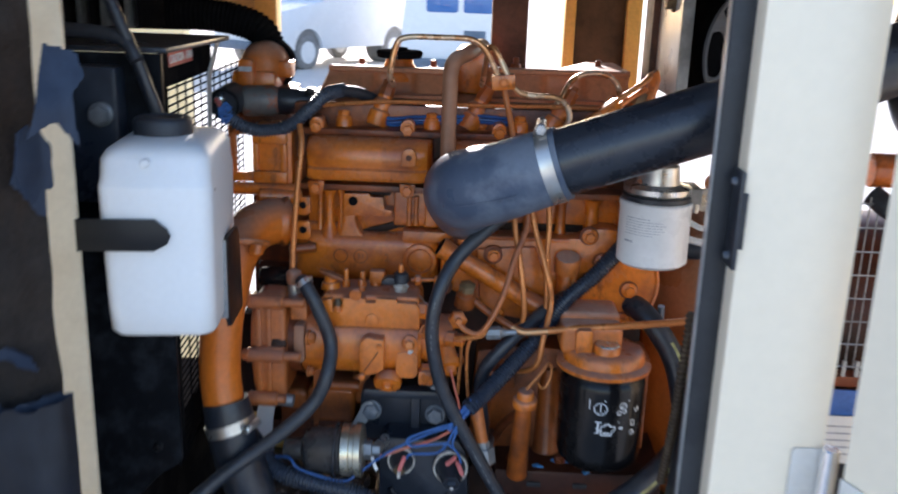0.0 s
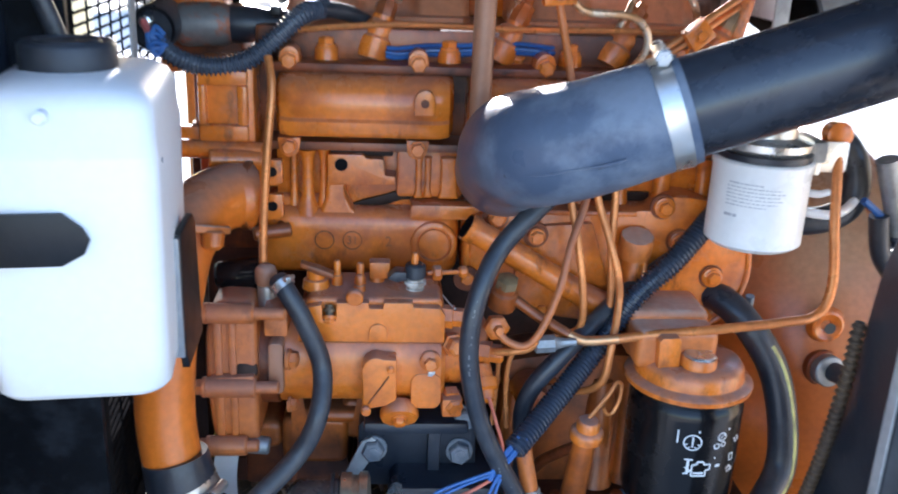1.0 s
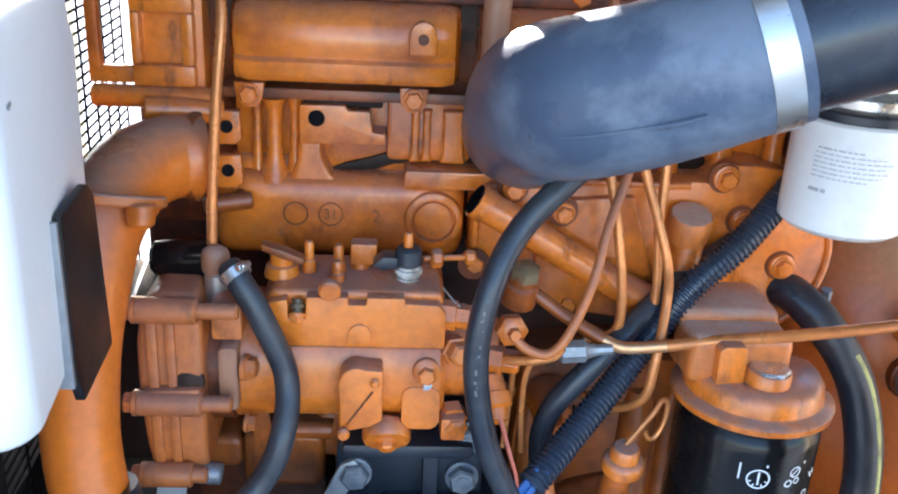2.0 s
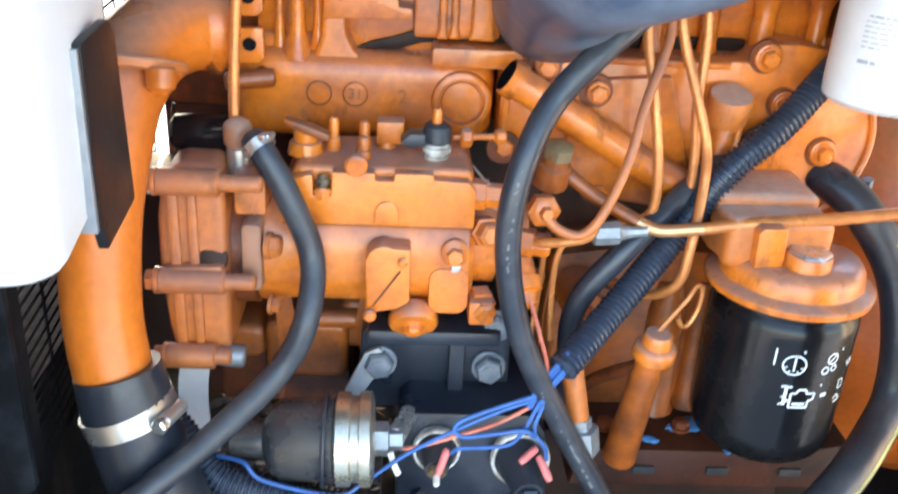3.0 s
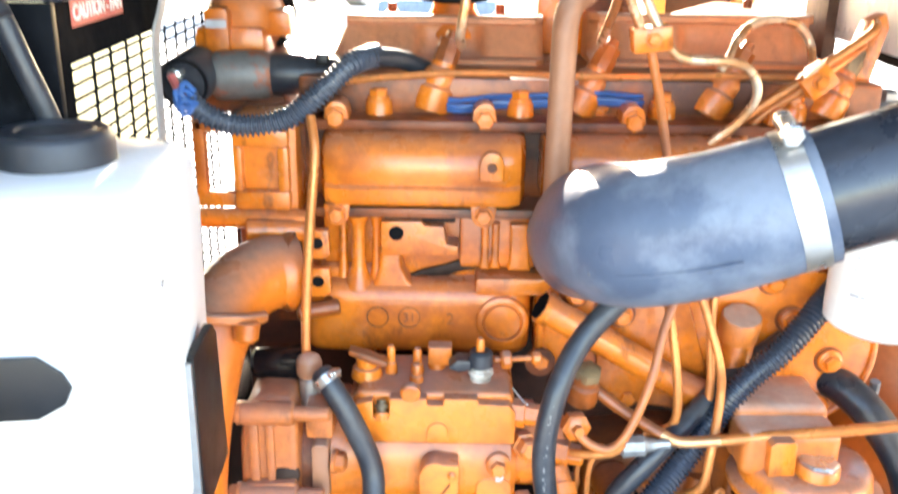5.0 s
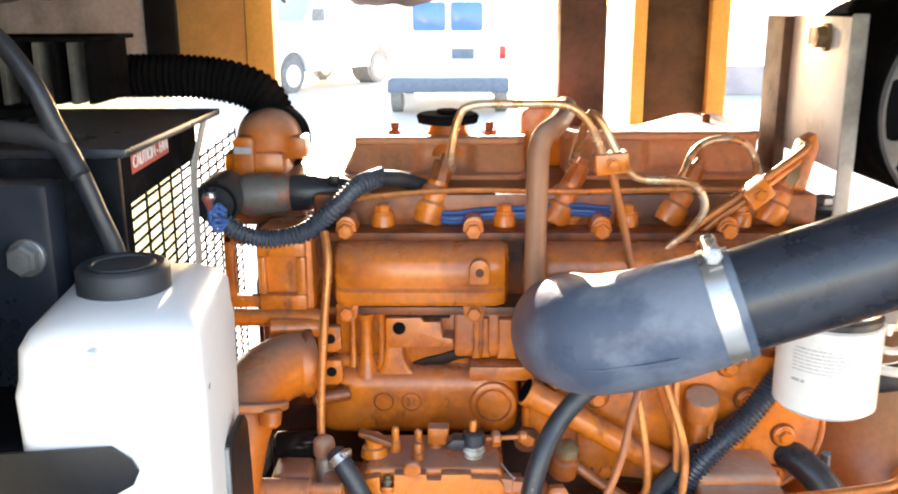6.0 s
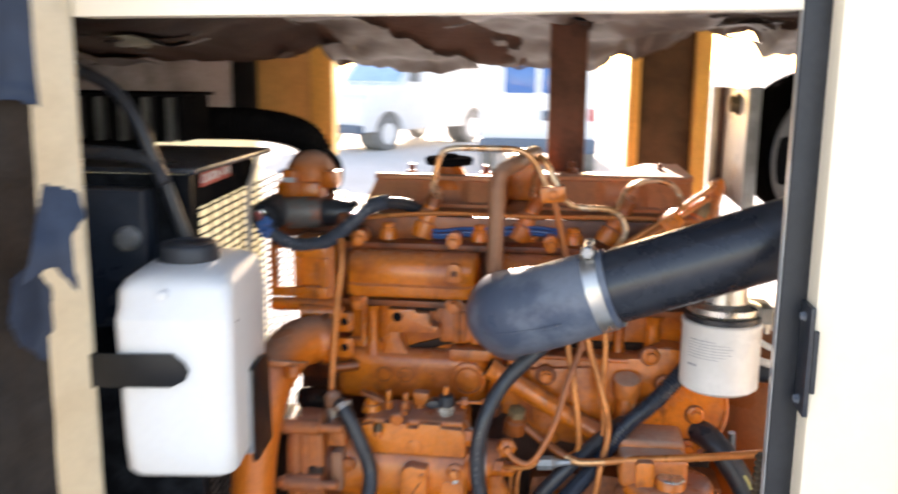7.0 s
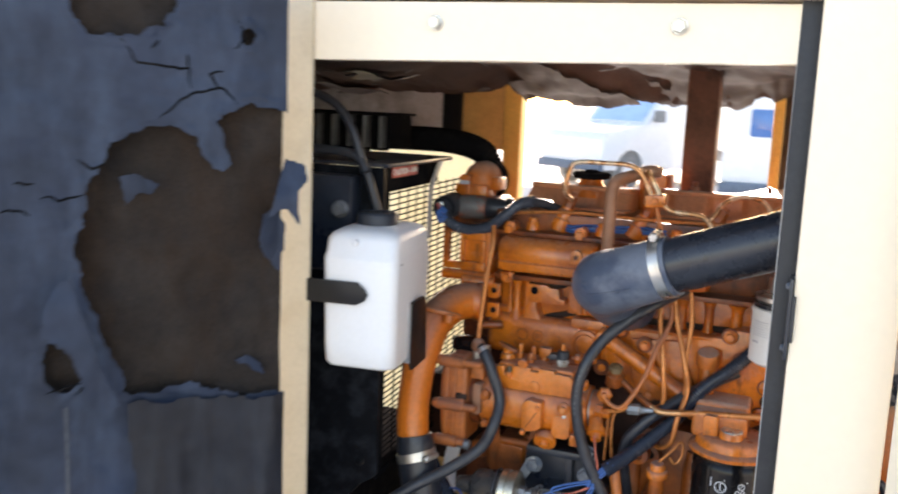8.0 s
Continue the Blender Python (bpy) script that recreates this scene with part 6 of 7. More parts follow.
# ---- air intake ----
intake = thing("intake_hose", (-0.065, 0.95, 1.27), "weathered blue-black rubber intake elbow", "hose")
part("elbow", sweep([(-0.058, 1.10, 1.255), (-0.062, 1.03, 1.276), (-0.0660, 0.968, 1.303), (-0.056, 0.916, 1.318), (-0.027, 0.892, 1.331), (0.007, 0.879, 1.346), (0.037, 0.8737, 1.3575)], lambda t: 0.0435 - 0.006 * max(0, t - 0.45) / 0.55, 40, 10), ELBOW_RUBBER, intake)
seam = []
elbow_line = smooth_path([(-0.0665, 0.963, 1.308), (-0.056, 0.916, 1.318), (-0.027, 0.892, 1.331), (0.007, 0.879, 1.346)], 10)
for a, b in zip(elbow_line, elbow_line[1:]):
    run = (b - a).normalized()
    out = run.cross(Vector((0, 0, 1))).normalized()
    seam.append(a + (out * 0.94 + run.cross(out) * 0.34) * 0.0418)
part("mould_seam", sweep(seam[3:28], lambda t: 0.0004 + 0.0008 * abs(math.sin(t * 9)), 6, 2), ELBOW_RUBBER, intake)
for k, r in ((11, 0.0013), (23, 0.0010)):
    part("rubber_scuff", lathe(seam[k] + Vector((0, 0.0006, -0.0006)), (0, -1, 0), [(0, r * 1.6), (0.0005, r * 1.3)], 9), BLACK_HOSE, intake)
way = Vector((0.038, -0.006, 0.0145)).normalized()
hose_clamp(intake, (0.025, 0.8755, 1.3535), way, 0.0382, 0.0135, (-0.30, -0.1, 0.95))
pipe = thing("intake_pipe", (0.2, 0.88, 1.36), "glossy black intake pipe rising towards the air cleaner", "pipe")
part("pipe", sweep([(0.016, 0.877, 1.350), (0.086, 0.8695, 1.376), (0.166, 0.8655, 1.405), (0.286, 0.868, 1.447), (0.42, 0.90, 1.492)], 0.0345, 40, 8), BLACK_PIPE, pipe)
cleaner = thing("air_cleaner", (0.48, 0.98, 1.36), "black air cleaner drum", "air cleaner")
part("drum", lathe((0.42, 0.98, 1.47), (1, 0, 0), [(0, 0.08), (0.005, 0.095), (0.25, 0.095), (0.255, 0.08)], 40), BLACK_STEEL, cleaner)

# ---- coolant pipe ----
water = thing("coolant_pipe", (-0.31, 0.95, 1.0), "orange cast coolant pipe with a black rubber hose below", "pipe")
part("pipe", sweep([(-0.284, 1.064, 1.234), (-0.303, 1.055, 1.236), (-0.322, 1.030, 1.230), (-0.333, 0.995, 1.210), (-0.337, 0.968, 1.175), (-0.3395, 0.953, 1.137), (-0.3415, 0.945, 1.080), (-0.334, 0.937, 1.030), (-0.325, 0.934, 1.00)], lambda t: 0.0285 - 0.0045 * min(1, max(0, (t - 0.3) * 3)), 32, 8), ORANGE_PIPE, water, "smooth orange pipe")
part("flange", lathe((-0.3275, 1.000, 1.2215), (0.06, 0.30, 0.95), [(0, 0.0330), (0.0012, 0.0345), (0.0055, 0.0345), (0.0068, 0.0330)], 36), DUSTY_ORANGE, water, "dusty flange joint")
part("elbow_boss", lathe((-0.3035, 0.977, 1.214), (0.03, 0.25, 1), [(0, 0.005), (0.003, 0.0085), (0.014, 0.0095), (0.0155, 0.008)], 18), ORANGE, water)
part("collar", lathe((-0.291, 1.066, 1.234), (1, -0.05, 0), [(0, 0.0295), (0.002, 0.031), (0.007, 0.031), (0.008, 0.0295)], 32), ORANGE_GRIMY, water)
part("stub", rod((-0.285, 1.075, 1.195), (-0.252, 1.085, 1.197), 0.0065), ORANGE_GRIMY, water)
part("upper_stub", rod((-0.322, 1.075, 1.264), (-0.27, 1.085, 1.262), 0.009), ORANGE, water)
rubber = part("rubber_hose", sweep([(-0.3345, 0.939, 1.048), (-0.3315, 0.937, 1.033), (-0.326, 0.934, 1.005), (-0.316, 0.930, 0.968), (-0.305, 0.930, 0.93), (-0.302, 0.930, 0.89), (-0.300, 0.935, 0.80), (-0.33, 0.96, 0.72), (-0.42, 1.0, 0.68)], lambda t: 0.0268 + 0.0022 * min(1, t * 5), 28, 8), BLACK_HOSE, water, "black rubber coolant hose")
hose_clamp(water, (-0.3290, 0.9360, 1.0180), (0.34, -0.1, -1), 0.0288, 0.013, (0.92, -0.38, 0.2), size=0.9)

# ---- small hoses, cables and fuel pipes ----


def line(name, points, r, mat, label, category, seg=14, steps=8, group="", **more):
    return tagged(part(name, sweep(points, r, seg, steps, **more), mat), label, category, group)


fuel_hose = thing("fuel_hose", (-0.265, 1.0, 1.16), "dusty black fuel hose clamped to a steel elbow", "hose")
part("hose", sweep([(-0.2545, 0.999, 1.1800), (-0.2485, 0.992, 1.1755), (-0.2327, 0.986, 1.149), (-0.2174, 0.984, 1.107), (-0.2193, 0.962, 1.072), (-0.236, 0.955, 1.038), (-0.2715, 0.925, 1.011), (-0.306, 0.894, 0.993), (-0.3395, 0.878, 0.968), (-0.42, 0.83, 0.90), (-0.50, 0.86, 0.80)], 0.0085, 20, 8), BLACK_HOSE, fuel_hose)
part("elbow_head", lathe((-0.2665, 1.014, 1.1705), (0, 0, 1), [(0, 0.0080), (0.002, 0.0096), (0.012, 0.0096), (0.0155, 0.0082), (0.018, 0.0045)], 12), MAUVE, fuel_hose)
part("elbow_tail", rod((-0.2660, 1.011, 1.1480), (-0.2660, 1.012, 1.1710), 0.0080), STEEL, fuel_hose, "bright steel spigot")
hose_clamp(fuel_hose, (-0.2505, 0.9945, 1.1770), (0.55, -0.35, -0.55), 0.0092, 0.007, (0.6, -0.3, 0.75), size=0.42)
line("vertical_pipe", [(-0.266, 1.058, 1.358), (-0.2620, 1.046, 1.333), (-0.2655, 1.036, 1.285), (-0.2695, 1.028, 1.221), (-0.270, 1.022, 1.182)], 0.0036, COPPER, "thin orange-painted vertical fuel pipe", "pipe", 10)

cable = thing("battery_cable", (-0.09, 0.957, 1.13), "dusty black rubber cable with worn white print", "cable")
path = [(0.03, 1.07, 1.292), (-0.010, 1.01, 1.272), (-0.043, 0.990, 1.247), (-0.070, 0.980, 1.219), (-0.0865, 0.965, 1.189), (-0.0945, 0.957, 1.151), (-0.0915, 0.957, 1.108), (-0.077, 0.960, 1.056), (-0.044, 0.965, 0.990), (0.015, 0.970, 0.883), (0.06, 1.0, 0.79), (0.09, 1.10, 0.70)]
part("cable", sweep(path, 0.0083, 18, 10), BLACK_HOSE, cable)
marks = smooth_path(path, 40)
bm = bmesh.new()
rng = random.Random(4)
for k in list(range(130, 235, 2)) + list(range(300, 372, 2)):
    if rng.random() < 0.45:
        continue
    a, b = marks[k], marks[k + rng.choice((1, 2))]
    t = (b - a).normalized()
    side = t.cross(Vector((0, 1, 0))).normalized() * rng.uniform(0.0003, 0.0011)
    off = Vector((0, -0.0084, 0)) + t.cross(Vector((0, 1, 0))).normalized() * rng.uniform(-0.0012, 0.0012)
    bm.faces.new([bm.verts.new(v + off) for v in (a - side, b - side, b + side * 0.8, a + side * 0.5)])
tagged(part("worn_print", bm, SCUFF, cable, "worn white print"), kind="stuff")

conduit = thing("conduit", (-0.05, 0.966, 1.03), "black split corrugated conduit with blue wires", "conduit")
part("tube", sweep([(0.190, 1.10, 1.262), (0.165, 1.09, 1.242), (0.137, 1.070, 1.220), (0.1002, 1.050, 1.1843), (0.0661, 1.042, 1.1528), (0.0349, 1.034, 1.108), (-0.0119, 1.000, 1.0636), (-0.050, 0.966, 1.036)], 0.0108, 16, 8, ribs=0.0022, pitch=0.0040), CONDUIT, conduit)
for k, (dx, dz) in enumerate(((-0.004, 0.003), (0.003, 0.002), (0.0, -0.004), (-0.005, -0.002))):
    part("wire", sweep([(-0.040 + dx, 0.970, 1.046 + dz), (-0.058 + dx, 0.962, 1.026 + dz), (-0.066 + dx, 0.956, 1.014 + dz)], 0.0024, 8), WIRE_BLUE, conduit)

G = "wires on the senders"
for name, pts, mat, label in (
    ("wire", [(-0.062, 0.960, 1.020), (-0.076, 0.955, 1.019), (-0.117, 0.950, 1.004), (-0.116, 0.946, 0.995), (-0.095, 0.945, 0.998), (-0.073, 0.948, 0.999), (-0.066, 0.950, 0.992)], WIRE_BLUE, "blue wire looping between the senders"),
    ("wire", [(-0.060, 0.960, 1.018), (-0.085, 0.955, 1.012), (-0.118, 0.950, 0.998), (-0.151, 0.950, 0.977), (-0.179, 0.950, 0.953), (-0.199, 0.945, 0.944), (-0.247, 0.940, 0.960), (-0.262, 0.945, 0.972), (-0.285, 0.96, 0.965)], WIRE_BLUE, "blue wire running past the pressure sender"),
    ("wire", [(-0.064, 0.958, 1.014), (-0.074, 0.952, 0.995), (-0.085, 0.950, 0.985), (-0.115, 0.950, 0.982), (-0.121, 0.956, 0.973)], WIRE_BLUE, "blue wire to the round switch"),
    ("wire", [(-0.060, 0.958, 1.016), (-0.066, 0.953, 0.996), (-0.058, 0.950, 0.984), (-0.055, 0.955, 0.970)], WIRE_BLUE, "blue wire to the round switch"),
    ("wire", [(-0.064, 0.962, 1.012), (-0.09, 0.958, 0.998), (-0.12, 0.955, 0.988), (-0.150, 0.962, 0.972), (-0.158, 0.968, 0.972)], WIRE_RED, "faded red wire to the sender stud"),
    ("wire", [(-0.072, 0.985, 1.078), (-0.066, 0.972, 1.060), (-0.060, 0.966, 1.040), (-0.060, 0.962, 1.018)], WIRE_RED, "faded red wire dropping into the conduit"),
):
    line(name, pts, 0.0015, mat, label, "wire", 8, 8, G)

low = thing("conduit", (-0.2, 0.95, 0.93), "black corrugated conduit along the base", "conduit")
part("tube", sweep([(-0.330, 0.99, 0.99), (-0.300, 0.965, 0.968), (-0.276, 0.952, 0.950), (-0.232, 0.945, 0.940), (-0.174, 0.945, 0.925), (-0.132, 0.945, 0.898), (-0.10, 0.95, 0.86), (-0.07, 0.97, 0.80), (-0.04, 1.0, 0.70)], 0.0125, 16, 8, ribs=0.0022, pitch=0.0042), CONDUIT, low)
part("tube", sweep([(-0.335, 1.0, 0.975), (-0.305, 0.98, 0.955), (-0.27, 0.97, 0.937), (-0.232, 0.965, 0.930), (-0.18, 0.965, 0.91), (-0.14, 0.965, 0.88), (-0.11, 0.975, 0.82)], 0.011, 16, 8, ribs=0.0020, pitch=0.0042), CONDUIT, low)

G = "injector pipes"
for pts, mat, label in (
    ([(-0.022, 1.064, 1.410), (-0.012, 1.062, 1.37), (-0.004, 1.060, 1.333), (0.010, 1.058, 1.28), (0.014, 1.050, 1.246), (-0.001, 1.030, 1.205), (-0.011, 1.015, 1.169), (-0.027, 1.000, 1.137), (-0.040, 0.998, 1.122), (-0.055, 1.000, 1.124), (-0.066, 1.003, 1.133)], HOUSING, "orange-painted steel injector pipe"),
    ([(-0.005, 1.066, 1.30), (-0.001, 1.050, 1.245), (0.006, 1.040, 1.210), (0.013, 1.030, 1.164), (0.015, 1.030, 1.132), (0.008, 1.030, 1.121), (-0.01, 1.03, 1.118)], COPPER, "orange-painted steel injector pipe"),
    ([(0.012, 1.062, 1.30), (0.023, 1.050, 1.246), (0.034, 1.040, 1.212), (0.044, 1.030, 1.178), (0.0475, 1.030, 1.150), (0.039, 1.010, 1.113), (0.034, 1.010, 1.081), (0.016, 1.030, 1.061), (-0.01, 1.05, 1.065)], COPPER, "orange-painted steel injector pipe"),
    ([(0.035, 1.07, 1.30), (0.042, 1.060, 1.247), (0.040, 1.050, 1.200), (0.043, 1.045, 1.159), (0.042, 1.040, 1.117)], COPPER, "orange-painted steel injector pipe"),
    ([(-0.157, 1.10, 1.405), (-0.158, 1.062, 1.420), (-0.151, 1.060, 1.455), (-0.138, 1.060, 1.465), (-0.10, 1.060, 1.466), (-0.064, 1.060, 1.465), (-0.047, 1.060, 1.455), (-0.036, 1.062, 1.436), (-0.026, 1.064, 1.412)], COPPER_WORN, "orange injector pipe arching over the head"),
    ([(-0.048, 1.13, 1.405), (-0.045, 1.10, 1.43), (-0.041, 1.075, 1.455), (-0.033, 1.064, 1.452), (-0.021, 1.062, 1.43), (-0.010, 1.060, 1.411), (0.004, 1.060, 1.403), (0.038, 1.060, 1.401), (0.053, 1.062, 1.392), (0.058, 1.066, 1.375), (0.048, 1.072, 1.355), (0.028, 1.075, 1.335), (0.012, 1.06, 1.30)], COPPER_WORN, "orange injector pipe with bright worn bends"),
    ([(0.160, 1.12, 1.425), (0.150, 1.105, 1.418), (0.106, 1.100, 1.386), (0.052, 1.095, 1.346), (0.03, 1.07, 1.31)], COPPER, "orange injector pipe running diagonally"),
    ([(0.165, 1.15, 1.405), (0.15, 1.12, 1.405), (0.115, 1.104, 1.383), (0.068, 1.10, 1.348), (0.045, 1.08, 1.31)], COPPER, "orange injector pipe running diagonally"),
    ([(0.046, 1.125, 1.385), (0.0546, 1.13, 1.397), (0.063, 1.14, 1.411), (0.078, 1.15, 1.4204), (0.101, 1.16, 1.4225), (0.119, 1.165, 1.416), (0.129, 1.165, 1.403), (0.1275, 1.150, 1.388), (0.115, 1.11, 1.378)], COPPER_WORN, "orange injector pipe hooking over the last injector"),
    ([(-0.078, 1.03, 1.106), (-0.064, 1.010, 1.110), (-0.039, 1.000, 1.118), (-0.031, 0.999, 1.127)], COPPER, "short orange pipe from the pump head"),
):
    line("injector_pipe", pts, 0.0036, mat, label, "pipe", 10, 8, G)
clampb = thing("pipe_clamp", (-0.022, 1.06, 1.408), "orange two-bolt pipe clamp block", "clamp")
part("block", box((-0.037, 1.052, 1.408), (-0.009, 1.072, 1.4255), 0.002, turn=Matrix.Rotation(radians(-6), 4, "Y")), ORANGE, clampb)
bolt(clampb, (-0.023, 1.0515, 1.417), size=0.008)
clampb = thing("pipe_clamp", (0.112, 1.095, 1.38), "orange pipe clamp with its screw", "clamp")
part("block", box((0.100, 1.088, 1.374), (0.124, 1.108, 1.394), 0.003, turn=Matrix.Rotation(radians(-40), 4, "Y")), ORANGE, clampb)
bolt(clampb, (0.112, 1.0875, 1.384), size=0.009)

fuel = thing("fuel_pipe", (0.0, 1.01, 1.12), "long orange fuel pipe with a bright bare bend", "pipe")
part("pipe", sweep([(0.044, 1.0070, 1.1253), (0.071, 1.005, 1.130), (0.129, 1.005, 1.136), (0.195, 1.007, 1.1435), (0.222, 1.011, 1.1475), (0.234, 1.015, 1.160), (0.238, 1.020, 1.185), (0.236, 1.030, 1.226), (0.239, 1.052, 1.285), (0.240, 1.062, 1.305)], 0.0045, 12), COPPER, fuel)
part("bare_bend", sweep([(0.000, 1.0150, 1.1255), (0.010, 1.0115, 1.1222), (0.020, 1.0100, 1.1216), (0.045, 1.0070, 1.1254)], 0.0045, 12), BRIGHT, fuel, "bare bright bend")
part("pipe", sweep([(-0.060, 1.04, 1.158), (-0.045, 1.035, 1.149), (-0.027, 1.028, 1.138), (0.001, 1.0145, 1.1252)], 0.0050, 12), ORANGE_GRIMY, fuel)
part("banjo", lathe((0.240, 1.07, 1.303), (0, -1, 0.1), [(0, 0.012), (0.014, 0.012), (0.016, 0.008)], 16), ORANGE, fuel)
part("union", lathe((-0.066, 1.045, 1.161), (0.85, -0.2, -0.45), [(0, 0.010), (0.012, 0.010), (0.013, 0.008), (0.02, 0.007)], 6), ORANGE_GRIMY, fuel)
part("union_nut", lathe((-0.0665, 1.013, 1.134), (0.15, -1, 0.1), [(0, 0.0115), (0.008, 0.0115), (0.010, 0.009), (0.011, 0.005), (0.016, 0.004)], 6), ORANGE, fuel)
valve = thing("bleed_valve", (-0.06, 1.03, 1.15), "grimy brass bleed valve with plated nuts", "valve")
part("body", lathe((-0.059, 1.036, 1.144), (0.1, -0.3, 1), [(0, 0.013), (0.016, 0.012), (0.018, 0.0095), (0.026, 0.0095), (0.028, 0.0075)], 12), ORANGE_GRIMY, valve)
part("nut", lathe((-0.0565, 1.029, 1.166), (0.1, -0.3, 1), [(0, 0.0105), (0.008, 0.0105), (0.010, 0.0075)], 6), UNION, valve)
fit1 = thing("compression_nut", (-0.024, 1.012, 1.112), "bright plated compression nut with a short rod", "pipe fitting")
part("nut", lathe((-0.032, 1.006, 1.1195), (1, 0, 0.08), [(0, 0.006), (0.002, 0.0085), (0.018, 0.0085), (0.020, 0.006), (0.026, 0.0045), (0.028, 0.004), (0.038, 0.0035)], 8), GREY_METAL, fit1)
for pts in ([(-0.060, 1.02, 1.105), (-0.061, 1.02, 1.08), (-0.063, 1.022, 1.03)], [(-0.044, 1.01, 1.118), (-0.052, 1.012, 1.10), (-0.053, 1.014, 1.07), (-0.05, 1.016, 1.03)]):
    line("drain_pipe", pts, 0.0022, COPPER, "thin brown drain pipe below the unions", "pipe", 8)
line("black_hose", [(0.110, 1.082, 1.176), (0.065, 1.060, 1.152), (0.032, 1.040, 1.130), (0.006, 1.022, 1.112), (-0.011, 1.016, 1.095), (-0.029, 1.016, 1.070), (-0.035, 1.022, 1.040), (-0.030, 1.035, 0.99), (-0.028, 1.05, 0.95)], 0.0085, BLACK_HOSE, "short black rubber hose behind the conduit", "hose")
line("dipstick_loop", [(0.020, 0.992, 1.052), (0.027, 0.995, 1.060), (0.040, 1.0, 1.075), (0.046, 1.004, 1.083), (0.051, 1.006, 1.080), (0.051, 1.006, 1.066), (0.046, 1.004, 1.054), (0.040, 1.002, 1.052), (0.035, 1.0, 1.060)], 0.0019, COPPER, "thin copper-coloured dipstick ring handle", "handle", 8)
sender2 = thing("temperature_sender", (-0.075, 0.99, 1.07), "orange-painted sender with a red wire", "sender")
part("body", lathe((-0.078, 1.02, 1.090), (0.15, -0.55, -0.6), [(0, 0.011), (0.012, 0.011), (0.013, 0.0135), (0.022, 0.0135), (0.024, 0.009), (0.032, 0.008), (0.034, 0.004)], 16), ORANGE, sender2)

stripe = thing("striped_hose", (0.2, 1.03, 0.99), "thick dusty black hose with a yellow stripe", "hose")
path = [(0.150, 1.10, 1.136), (0.164, 1.080, 1.134), (0.183, 1.060, 1.118), (0.207, 1.045, 1.082), (0.220, 1.034, 1.036), (0.225, 1.028, 0.985), (0.205, 1.005, 0.962), (0.165, 0.965, 0.945), (0.125, 0.940, 0.930), (0.06, 0.93, 0.905), (-0.02, 0.935, 0.885), (-0.10, 0.95, 0.83)]
part("hose", sweep(path, 0.0145, 20), BLACK_HOSE, stripe)
run = smooth_path(path, 5)
edge = []
for a, b in list(zip(run, run[1:]))[13:46]:
    t, d = (b - a).normalized(), Vector((0.42, -0.86, 0.18))
    edge.append(a + (d - t * d.dot(t)).normalized() * 0.0122)
part("stripe", sweep(edge, 0.0030, 10, 2), STRIPE, stripe, "faded yellow stripe")
line("bleed_screw", [(0.197, 1.094, 1.112), (0.196, 1.092, 1.122), (0.195, 1.090, 1.135)], 0.0045, STEEL_BLUE, "small blue-grey bleed screw", "screw", 8)
part("hose_tail", rod((0.150, 1.11, 1.137), (0.162, 1.09, 1.131), 0.0165), ORANGE_GRIMY, stripe)

loop = thing("wire_loop", (0.25, 1.08, 1.22), "white-sleeved wire clipped round a black hose", "wire")
part("wire", sweep([(0.20, 1.075, 1.262), (0.222, 1.07, 1.249), (0.234, 1.068, 1.246), (0.245, 1.07, 1.248)], 0.0036, 10), WHITE_CAN, loop)
part("wire", sweep([(0.20, 1.072, 1.236), (0.222, 1.066, 1.230), (0.244, 1.062, 1.228), (0.258, 1.062, 1.232), (0.270, 1.066, 1.242)], 0.0045, 10), WHITE_CAN, loop)
line("black_hose", [(0.252, 1.09, 1.30), (0.268, 1.082, 1.280), (0.275, 1.078, 1.255), (0.268, 1.074, 1.232), (0.245, 1.074, 1.220), (0.215, 1.08, 1.216), (0.18, 1.10, 1.22)], 0.013, BLACK_HOSE, "black hose curling behind the fuel filter", "hose")
plug = thing("cable_plug", (0.31, 1.06, 1.17), "black cable connector with a blue sleeve", "connector")
part("lead", sweep([(0.335, 1.05, 1.31), (0.318, 1.05, 1.275), (0.300, 1.05, 1.282), (0.286, 1.05, 1.276)], 0.003, 8), WHITE_CAN, plug)
part("sleeve", sweep([(0.284, 1.05, 1.285), (0.300, 1.052, 1.245), (0.312, 1.054, 1.215)], 0.0105, 14), GREY_METAL, plug)
part("blue_sleeve", sweep([(0.268, 1.048, 1.247), (0.283, 1.05, 1.236), (0.293, 1.052, 1.228)], 0.0036, 10), WIRE_BLUE, plug)
part("body", sweep([(0.288, 1.052, 1.232), (0.298, 1.055, 1.195), (0.316, 1.06, 1.172)], 0.0095, 12), BLACK_HOSE, plug)
part("body", sweep([(0.311, 1.054, 1.216), (0.322, 1.056, 1.195), (0.320, 1.06, 1.172)], 0.0115, 12, ribs=0.0012, pitch=0.005), CONDUIT, plug)
part("pin", rod((0.318, 1.06, 1.176), (0.324, 1.062, 1.160), 0.006), STEEL, plug)

